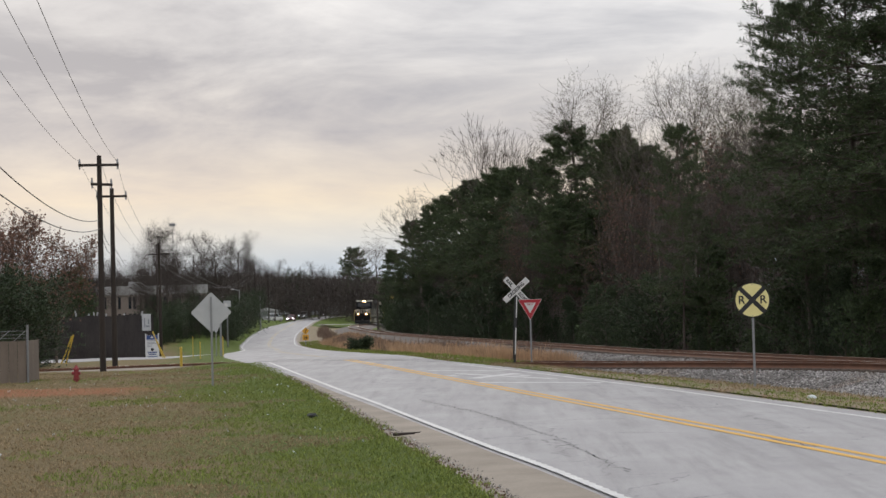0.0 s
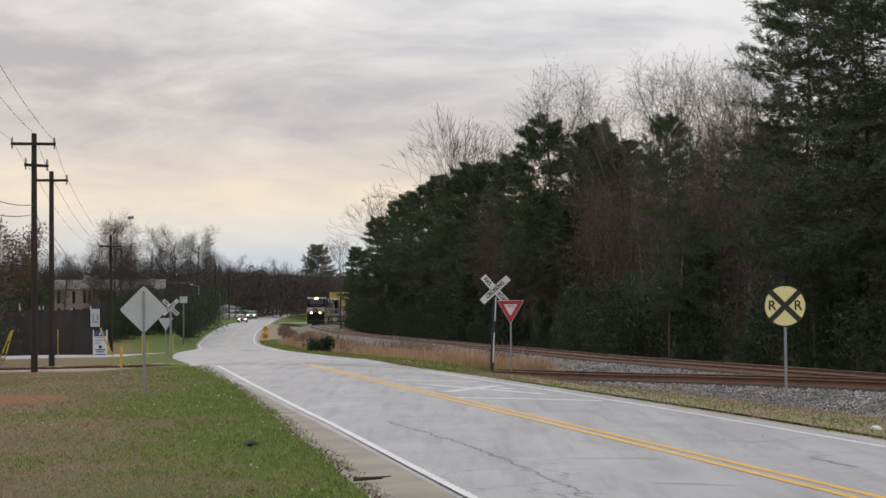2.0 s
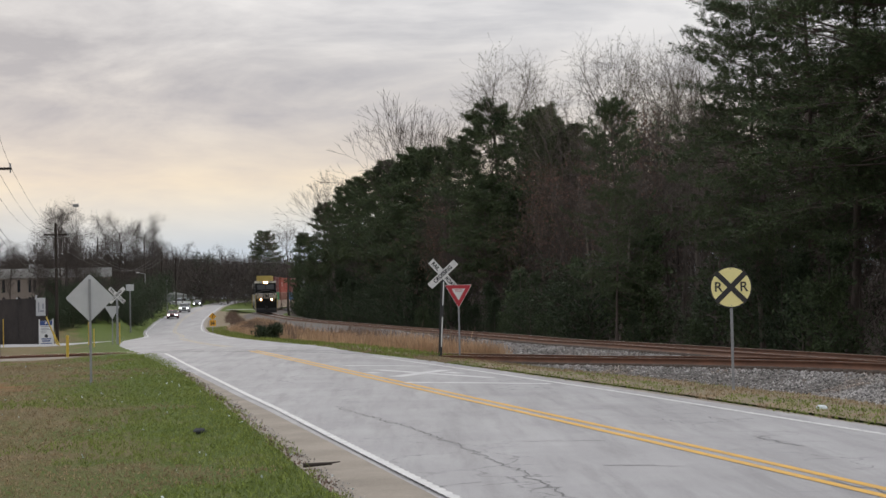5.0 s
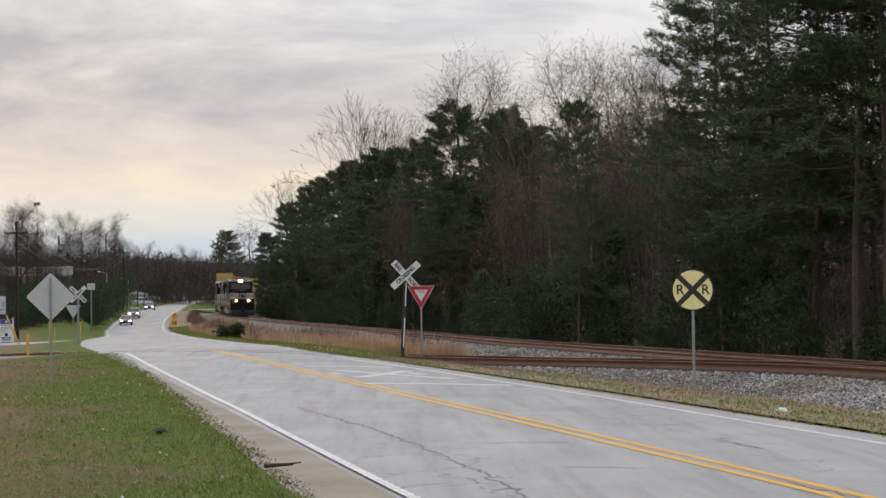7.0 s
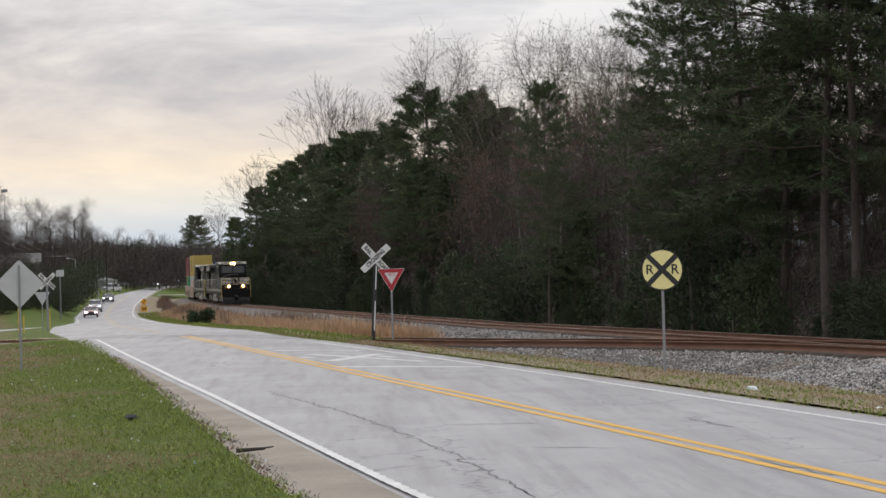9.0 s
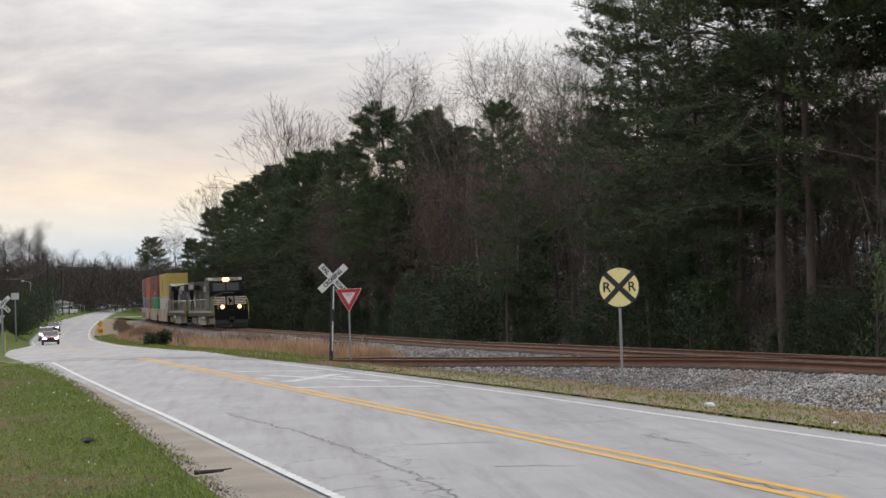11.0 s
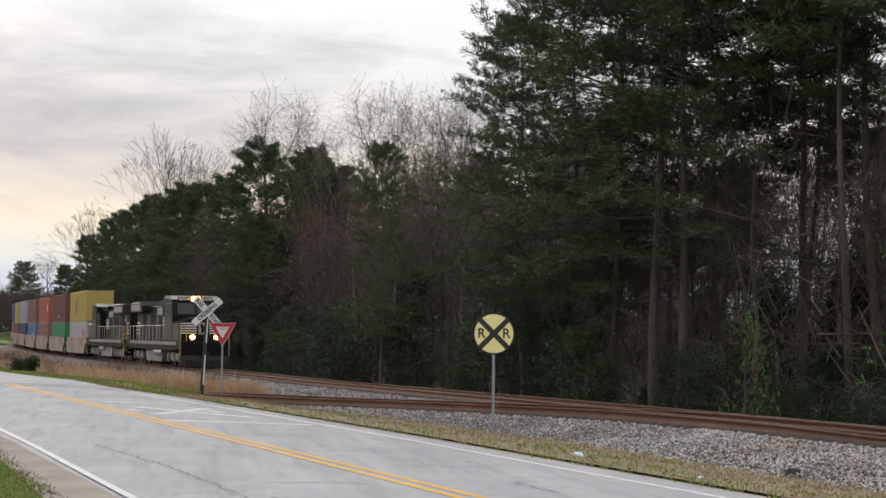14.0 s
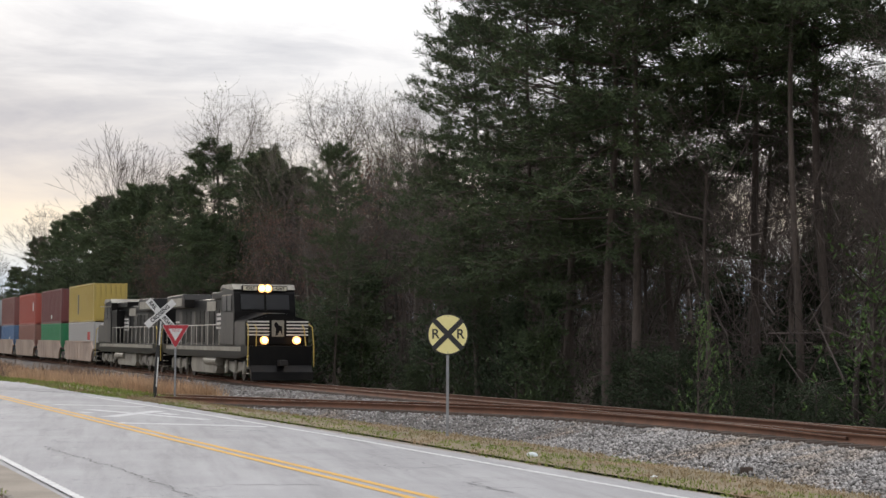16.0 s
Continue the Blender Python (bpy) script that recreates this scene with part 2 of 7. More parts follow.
def rod(bm, a, b, r0, r1=None, sides=8):
    """A round bar from a to b."""
    a, b = Vector(a), Vector(b)
    r1 = r0 if r1 is None else r1
    d = b - a
    m = Matrix.Translation((a + b) / 2) @ d.to_track_quat("Z", "Y").to_matrix().to_4x4()
    return bmesh.ops.create_cone(bm, cap_ends=True, segments=sides, radius1=r0, radius2=r1, depth=d.length, matrix=m)["verts"]


def prism(bm, outline, y0, y1):
    """An outline in x and z, drawn out along y."""
    a = [bm.verts.new((x, y0, z)) for x, z in outline]
    b = [bm.verts.new((x, y1, z)) for x, z in outline]
    bm.faces.new(a)
    bm.faces.new(b[::-1])
    n = len(a)
    for i in range(n):
        bm.faces.new((a[(i + 1) % n], a[i], b[i], b[(i + 1) % n]))
    bmesh.ops.recalc_face_normals(bm, faces=bm.faces)


def smooth_line(points, step):
    """Points of a smooth curve through the given ones, about step apart."""
    p = np.array(points, dtype=float)
    n = len(p)
    out = []
    for i in range(n - 1):
        p0, p1, p2, p3 = p[max(i - 1, 0)], p[i], p[i + 1], p[min(i + 2, n - 1)]
        d = np.linalg.norm(p2 - p1)
        m1 = (p2 - p0) / max(np.linalg.norm(p2 - p0), 1e-6) * d
        m2 = (p3 - p1) / max(np.linalg.norm(p3 - p1), 1e-6) * d
        k = max(int(d / step), 1)
        for u in np.arange(k) / k:
            h = (2 * u**3 - 3 * u**2 + 1, u**3 - 2 * u**2 + u, -2 * u**3 + 3 * u**2, u**3 - u**2)
            out.append(h[0] * p1 + h[1] * m1 + h[2] * p2 + h[3] * m2)
    out.append(p[-1])
    return np.array(out)


# ---- plan: lie of the road, the main track and the siding ----
ROAD_LINE = smooth_line([(19.0, -60), (15.3, -40), (8.05, 0), (4.35, 20), (0.38, 40), (-3.6, 60), (-7.3, 78), (-10.4, 95), (-15.5, 131), (-22.0, 186), (-26.5, 217),
                         (-30.6, 253), (-33.9, 290), (-36.2, 330), (-38.5, 370), (-39.6, 414), (-38.5, 460), (-32, 510), (-12, 560), (30, 600)], 2.0)
TRACK_LINE = smooth_line([(18.5, -80), (16.5, -40), (14.9, 0), (13.6, 20), (12.7, 32), (11.7, 45), (10.4, 60), (8.5, 79), (5.0, 103), (-0.6, 137), (-10.0, 196),
                          (-17.6, 254), (-21.0, 299), (-20.8, 340), (-15, 390), (-2, 440), (22, 490), (60, 530)], 2.0)
SIDING_LINE = smooth_line([(13.05, 27), (12.55, 32), (11.35, 38.5), (9.6, 43.5), (7.4, 48.8), (4.6, 54.5), (1.6, 60.2), (-2.4, 65.6), (-7.5, 69.8), (-13, 73.4), (-20, 75.2), (-34, 77), (-70, 80)], 1.0)
LEFT_LINE = smooth_line([(5.4, -10), (1.4, 14), (0.62, 18), (0.02, 21.2), (-0.85, 25.9), (-2.1, 32.7), (-2.95, 37.1), (-4.2, 43.8), (-6.05, 53.7), (-8.9, 69), (-11.3, 80), (-14.0, 95),
                         (-19.1, 131), (-25.6, 186), (-30.1, 217), (-34.2, 253), (-37.5, 290), (-39.8, 330), (-42.1, 370), (-43.2, 414), (-42.1, 460)], 1.0)
RIGHT_LINE = smooth_line([(12.5, 0), (8.2, 18), (7.3, 22.4), (6.0, 29.2), (4.85, 35.4), (3.95, 39.7), (1.85, 49.6), (0.2, 56.8), (-2.05, 66.4), (-4.4, 80), (-7.0, 95),
                          (-11.9, 131), (-18.4, 186), (-22.9, 217), (-27.0, 253), (-30.3, 290), (-32.6, 330), (-34.9, 370), (-36.0, 414), (-34.9, 460)], 1.0)
ROAD_Z = ((-60, 0.0), (72, 0.0), (95, -0.28), (131, -0.85), (160, -1.35), (190, -1.8), (220, -1.95), (250, -1.8), (283, -1.2), (303, -0.75), (330, -0.1), (370, 0.6), (414, 1.2), (460, 1.6), (2000, 1.6))
TRACK_Z = ((-80, 0.75), (20, 0.6), (45, 0.3), (80, -0.12), (100, -0.17), (137, -0.22), (196, -0.28), (254, -0.05), (330, 0.0), (2000, 0.4))


def road_z(y):
    return np.interp(y, *zip(*ROAD_Z))


def track_z(y):
    return np.interp(y, *zip(*TRACK_Z))


def siding_z(x, y):
    """Rail top of the siding: level with the main track at the points, level with the road where it crosses."""
    return np.interp(x, (-34, -20, -9, 0.5, 6.0, 12.6), (-0.3, -0.22, 0.0, 0.0, 0.15, 0.45))


def road_x(y):
    return np.interp(y, ROAD_LINE[:, 1], ROAD_LINE[:, 0])


def track_x(y):
    return np.interp(y, TRACK_LINE[:, 1], TRACK_LINE[:, 0])


def ground_z(x, y):
    x, y = np.asarray(x, dtype=float), np.asarray(y, dtype=float)
    zr, zt = road_z(y), track_z(y) - 0.62
    a, b = road_x(y) + 5.2, track_x(y) - 3.4
    u = np.clip((x - a) / np.maximum(b - a, 1.0), 0, 1)
    z = zr * (1 - u) + zt * u - 0.28 * np.sin(np.pi * u) * np.clip((y - 45) / 40, 0, 1)
    z = z + np.interp(x - track_x(y) - 4, (0, 7, 24, 60), (0.0, -0.55, -0.6, 0.9))
    left = np.clip((road_x(y) - 4.6 - x) / 3.5, 0, 1)
    bank = np.interp(np.hypot(x, y), (55, 150, 190, 300, 420, 900), (0.0, -1.3, 0.2, 1.3, 2.2, 2.4))
    z = z * (1 - left) + (bank + 0.04 * np.sin(x * 0.7 + 1) * np.sin(y * 0.43)) * left
    return z


def ribbon(line, offsets, z_of, lift, keep=None):
    """Rows of places along a line, at sideways offsets (right is positive)."""
    d = np.gradient(line, axis=0)
    d /= np.linalg.norm(d, axis=1)[:, None]
    side = np.stack([d[:, 1], -d[:, 0]], 1)
    rows = []
    for o, l in zip(offsets, lift):
        p = line + side * o
        rows.append(np.column_stack([p, z_of(line[:, 0], line[:, 1]) + l]))
    v = np.stack(rows, 1)
    n, k = v.shape[:2]
    i = np.arange(n * k).reshape(n, k)
    f = np.stack([i[:-1, :-1], i[:-1, 1:], i[1:, 1:], i[1:, :-1]], -1).reshape(-1, 4)
    return v.reshape(-1, 3), f


def structure(name, v, f, mat, label, category, smooth=True):
    return tagged(new(name, mesh_of(name, v, f, mat, smooth=smooth)), label, category, kind="structure")


def build_ground():
    xs = np.concatenate([[-3000, -1200, -500, -250, -150], np.arange(-100, -40, 5), np.arange(-40, 40, 0.8), np.arange(40, 120, 8), [150, 250, 500, 1200, 3000]])
    ys = np.concatenate([[-1500, -300, -100, -60, -30], np.arange(-15, 120, 1.0), np.arange(120, 480, 5), [500, 550, 600, 700, 900, 1500, 4000]])
    gx, gy = np.meshgrid(xs, ys)
    v = np.column_stack([gx.ravel(), gy.ravel(), (ground_z(gx, gy) - 0.03).ravel()])
    i = np.arange(v.shape[0]).reshape(gx.shape)
    f = np.stack([i[:-1, :-1], i[:-1, 1:], i[1:, 1:], i[1:, :-1]], -1).reshape(-1, 4)
    structure("ground", v, f, TURF, "patchy green and straw-coloured roadside turf with bare red clay", "ground")


def zr_line(x, y):
    return road_z(y)


def build_road():
    line = ROAD_LINE
    v, f = ribbon(line, (-4.45, -3.95, -3.5, -1.8, 0, 1.8, 3.5, 3.95, 4.3), zr_line, (-0.05, 0.0, 0.005, 0.03, 0.045, 0.03, 0.005, 0.0, -0.06))
    structure("road", v, f, ASPHALT, "worn grey two-lane asphalt road with fine cracks", "road")
    v, f = ribbon(LEFT_LINE[LEFT_LINE[:, 1] < 56], (-1.4, -1.15, -0.28, 0.3), zr_line, (-0.07, -0.022, -0.002, -0.06))
    v = v.reshape(-1, 4, 3)
    taper = np.interp(v[:, 2, 1], (14, 25, 35, 55), (1.0, 0.75, 0.52, 0.2))[:, None]
    for k in (0, 1):
        v[:, k, :2] = v[:, 2, :2] + (v[:, k, :2] - v[:, 2, :2]) * taper
    v = v.reshape(-1, 3)
    structure("road_shoulder", v, f, SHOULDER, "sandy gravel shoulder beside the road", "shoulder")
    v, f = ribbon(RIGHT_LINE, (-0.3, 0.3, 0.75, 1.1), zr_line, (-0.06, -0.002, -0.01, -0.08))
    structure("road_shoulder", v, f, SHOULDER, "narrow sandy shoulder beside the road", "shoulder")
    n = len(line)
    near = line[(line[:, 1] > -20) & (line[:, 1] < 69)]
    far = line[(line[:, 1] > 74) & (line[:, 1] < 480)]
    for side in (LEFT_LINE, RIGHT_LINE):
        for piece in (side[(side[:, 1] > -20) & (side[:, 1] < 69)], side[side[:, 1] > (135 if side is LEFT_LINE else 74)]):
            fine_line = np.column_stack([np.interp(np.arange(piece[0, 1], piece[-1, 1], 0.16 if piece[0, 1] < 60 else 1.0), piece[:, 1], piece[:, k]) for k in (0, 1)])
            v, f = ribbon(fine_line, (-0.05, 0.05), zr_line, (0.012, 0.012))
            v[1::4, 0] += 0.035
            v[0::4, 0] -= 0.012
            structure("edge_line", v, f, WHITE_LINE, "worn white painted edge line with raised texture", "road marking")
    for piece in (near, far):
        for o in (-0.14, 0.14):
            v, f = ribbon(piece, (o - 0.068, o + 0.068), zr_line, (0.049, 0.049))
            structure("centre_line", v, f, YELLOW_LINE if piece is near else WORN_YELLOW, "worn double yellow centre line", "road marking")


def build_verge():
    ys = np.concatenate([np.arange(-20, 120, 1.0), np.arange(120, 330, 4.0)])
    rx = np.interp(ys, RIGHT_LINE[:, 1], RIGHT_LINE[:, 0])
    tx = track_x(ys)
    rows = []
    for u in np.linspace(0, 1, 9):
        x = (rx + 0.85) * (1 - u) + (tx - 1.8) * u
        rows.append(np.column_stack([x, ys, ground_z(x, ys) + 0.015]))
    v = np.stack(rows, 1)
    n, k = v.shape[:2]
    i = np.arange(n * k).reshape(n, k)
    f = np.stack([i[:-1, :-1], i[:-1, 1:], i[1:, 1:], i[1:, :-1]], -1).reshape(-1, 4)
    structure("verge", v.reshape(-1, 3), f, VERGE, "dry brown and green grass verge between road and track", "verge")


def rails_and_ties(name, line, z_of, label, ties=True, spacing=0.55):
    track = tagged(new(name), label, "railway track", kind="structure")
    track["kind"] = "structure"
    prof = ((-0.07, -0.17), (-0.07, -0.15), (-0.012, -0.135), (-0.012, -0.045), (-0.036, -0.035), (-0.036, -0.004), (0.036, -0.004), (0.036, -0.035), (0.012, -0.045), (0.012, -0.135), (0.07, -0.15), (0.07, -0.17))
    for side in (-0.753, 0.753):
        v, f = ribbon(line, [side + p[0] for p in prof], z_of, [p[1] for p in prof])
        tagged(new("rail", mesh_of("rail", v, f, RAIL)), "rust-brown steel rail").parent = track
        v, f = ribbon(line, (side - 0.03, side + 0.03), z_of, (0.0, 0.0))
        tagged(new("rail_head", mesh_of("rail_head", v, f, RAIL_TOP)), "polished running surface of the rail").parent = track
    return track


def along(line, spacing, start=0.0, end=None):
    """Places and headings at even steps along a line."""
    d = np.concatenate([[0], np.cumsum(np.linalg.norm(np.diff(line, axis=0), axis=1))])
    s = np.arange(start, d[-1] if end is None else end, spacing)
    x, y = np.interp(s, d, line[:, 0]), np.interp(s, d, line[:, 1])
    x2, y2 = np.interp(s + 0.2, d, line[:, 0]), np.interp(s + 0.2, d, line[:, 1])
    x1, y1 = np.interp(s - 0.2, d, line[:, 0]), np.interp(s - 0.2, d, line[:, 1])
    return x, y, np.arctan2(-(x2 - x1), y2 - y1)


def build_tracks():
    tz = lambda x, y: track_z(y)
    v, f = ribbon(TRACK_LINE, (-3.6, -2.2, -1.5, -0.6, 0, 0.6, 1.5, 2.2, 3.8), tz, (-0.78, -0.36, -0.235, -0.21, -0.2, -0.21, -0.235, -0.36, -0.78))
    structure("ballast", v, f, BED, "grey crushed-stone ballast bed of the main track", "ballast")
    near = SIDING_LINE[SIDING_LINE[:, 0] > 1.0]
    v, f = ribbon(near, (-2.9, -2.0, -1.4, 0, 1.4, 2.2), siding_z, (-0.66, -0.36, -0.235, -0.21, -0.24, -0.5))
    structure("ballast", v, f, BED, "earthy ballast bed of the branching siding", "ballast")
    west = SIDING_LINE[SIDING_LINE[:, 0] < -9.0]
    v, f = ribbon(west, (-2.6, -1.5, 0, 1.5, 2.6), siding_z, (-0.2, -0.1, -0.09, -0.1, -0.2))
    structure("ballast", v, f, SHOULDER, "gravel bed of the siding beyond the crossing", "ballast")
    main = rails_and_ties("main_track", TRACK_LINE, tz, "rusty main-line railway track on grey ballast")
    siding = rails_and_ties("siding_track", SIDING_LINE, siding_z, "rusty branch siding that crosses the road")
    tie = mesh_of("tie", [(x, y, z) for z in (-0.18, 0) for y in (-0.115, 0.115) for x in (-1.3, 1.3)],
                  [(0, 2, 3, 1), (4, 5, 7, 6), (0, 1, 5, 4), (2, 6, 7, 3), (1, 3, 7, 5), (0, 4, 6, 2)], TIE)
    return main, siding, tie


build_ground()
build_road()
build_verge()
MAIN, SIDING, TIE_MESH = build_tracks()

# ---- trees ----
BARK = material("bark", (0.125, 0.10, 0.086), (0.06, 0.047, 0.04), 1.2, 0.95, bump=0.8, grain=20.0, stretch=(1, 1, 0.25), random_tone=0.35)
PALE_BARK = material("pale_bark", (0.17, 0.145, 0.12), (0.085, 0.07, 0.058), 1.2, 0.95, bump=0.8, grain=20.0, stretch=(1, 1, 0.25), random_tone=0.3)
THICKET = material("thicket_bark", (0.072, 0.058, 0.05), (0.038, 0.03, 0.027), 0.25, 0.95, island=0.3)
TWIG = material("twig_bark", (0.135, 0.108, 0.095), (0.07, 0.056, 0.05), 0.25, 0.95, island=0.3)
PINE_BARK = material("pine_bark", (0.125, 0.098, 0.082), (0.055, 0.042, 0.036), 1.5, 0.95, bump=1.0, grain=14.0, stretch=(1, 1, 0.3))
NEEDLE = material("pine_needles", (0.034, 0.058, 0.023), (0.072, 0.097, 0.034), 0.35, 0.75, island=0.45, random_tone=0.0)
CEDAR = material("cedar_foliage", (0.017, 0.034, 0.012), (0.038, 0.055, 0.02), 0.7, 0.75, island=0.4, random_tone=0.0)
SPRING = material("spring_leaf", (0.12, 0.14, 0.05), (0.17, 0.16, 0.075), 0.7, 0.7, island=0.3)
BUD = material("red_bud", (0.22, 0.12, 0.085), (0.15, 0.08, 0.055), 0.7, 0.8, island=0.3)
LEAF = material("green_leaf", (0.06, 0.12, 0.025), (0.11, 0.18, 0.045), 0.8, 0.6, island=0.3)


def tubes(segs, sides):
    """Open tapered tubes: rows of start, end, radii."""
    s = np.array(segs, dtype=float)
    a, b, r0, r1 = s[:, 0:3], s[:, 3:6], s[:, 6], s[:, 7]
    d = b - a
    d /= np.maximum(np.linalg.norm(d, axis=1), 1e-6)[:, None]
    ref = np.where(np.abs(d[:, 2:3]) < 0.9, [[0, 0, 1.0]], [[1.0, 0, 0]])
    u = np.cross(d, ref)
    u /= np.linalg.norm(u, axis=1)[:, None]
    w = np.cross(d, u)
    ang = np.arange(sides) * 2 * np.pi / sides
    ring = u[:, None, :] * np.cos(ang)[None, :, None] + w[:, None, :] * np.sin(ang)[None, :, None]
    va = a[:, None, :] + ring * r0[:, None, None]
    vb = b[:, None, :] + ring * r1[:, None, None]
    v = np.concatenate([va, vb], 1).reshape(-1, 3)
    base = (np.arange(len(s)) * 2 * sides)[:, None]
    i = np.arange(sides)
    j = (i + 1) % sides
    f = np.stack([base + i, base + j, base + sides + j, base + sides + i], -1).reshape(-1, 4)
    return v, f


def merged(pieces):
    vs, fs, n = [], [], 0
    for v, f in pieces:
        vs.append(v)
        fs.append(np.asarray(f) + n)
        n += len(v)
    return np.concatenate(vs), np.concatenate(fs)


def sprays(rng, centres, axes, count, length, width, cone=1.0, droop=0.0):
    """Tufts of thin pointed leaves about each centre, as four-cornered blades."""
    c = np.repeat(np.asarray(centres, dtype=float), count, axis=0)
    ax = np.repeat(np.asarray(axes, dtype=float), count, axis=0)
    d = ax + rng.normal(0, cone, c.shape)
    d[:, 2] -= droop
    d /= np.maximum(np.linalg.norm(d, axis=1), 1e-6)[:, None]
    ln = length * rng.uniform(0.6, 1.25, len(c))[:, None]
    side = np.cross(d, rng.normal(0, 1, c.shape))
    side /= np.maximum(np.linalg.norm(side, axis=1), 1e-6)[:, None]
    w = width * rng.uniform(0.7, 1.3, len(c))[:, None]
    p0 = c + rng.normal(0, length * 0.25, c.shape)
    mid = p0 + d * ln * 0.55
    tip = p0 + d * ln
    v = np.stack([p0, mid + side * w, tip, mid - side * w], 1).reshape(-1, 3)
    f = np.arange(len(v)).reshape(-1, 4)
    return v, f


def branch_out(rng, big, small, tips, p, d, length, r, level, top, up, start=0.3, counts=(3, 4, 3)):
    n = (7, 5, 4, 3)[level]
    step = length / n
    for k in range(n):
        u = (k + 1) / n
        d = d + rng.normal(0, (0.05, 0.13, 0.2, 0.26)[level], 3) + np.array([0, 0, up[level]])
        d /= np.linalg.norm(d)
        q = p + d * step
        rr = r * (1 - (0.72 if level == 0 else 0.8) / n)
        (big if level < 2 else small).append((*p, *q, r, rr))
        p, r = q, rr
        if level < 3 and (level > 0 or u > start):
            for _ in range(counts[level]):
                if level == 0 and rng.random() < 0.15:
                    continue
                side = np.cross(d, rng.normal(0, 1, 3))
                side /= max(np.linalg.norm(side), 1e-6)
                lean = rng.uniform(0.55, 1.0)
                nd = d * (1 - 0.5 * lean) + side * lean
                nd /= np.linalg.norm(nd)
                nl = (length * rng.uniform(0.28, 0.5) * (1.15 - 0.6 * u), length * rng.uniform(0.35, 0.6), length * rng.uniform(0.45, 0.8))[level]
                branch_out(rng, big, small, tips, p, nd, nl, rr * (0.45, 0.5, 0.55)[level], level + 1, top, up, start, counts)
    if level >= 2:
        tips.append((*p, *d))


def bare_tree(seed, height, up=(0.03, 0.12, 0.10, 0.06), buds=None, bark=None, bud_count=2, bud_size=0.12, radius=None, start=0.3, counts=(3, 4, 3)):
    """A leafless tree and its true height."""
    rng = np.random.default_rng(seed)
    big, small, tips = [], [], []
    branch_out(rng, big, small, tips, np.array([0, 0, -0.3]), np.array([0, 0, 1.0]), height * 0.9, radius or height * 0.0125, 0, height, up, start, counts)
    tree = new("bare_tree")
    v, f = tubes(big, 5)
    trunk = new("trunk", mesh_of("trunk", v, f, bark or BARK))
    trunk.parent = tree
    v, f = tubes([(*s[:6], max(s[6], 0.008), max(s[7], 0.005)) for s in small], 3)
    slots = np.zeros(len(f), dtype=np.int32)
    top = float(np.quantile(v[:, 2], 0.985))
    if buds:
        t = np.array(tips)
        v2, f2 = sprays(rng, t[:, :3], t[:, 3:], bud_count, bud_size, bud_size * 0.4, 0.8)
        slots = np.concatenate([slots, np.ones(len(f2), dtype=np.int32)])
        v, f = merged([(v, f), (v2, f2)])
    crown = new("crown", mesh_of("crown", v, f, [bark or BARK] + ([buds] if buds else []), slots))
    crown.parent = tree
    return tree, top


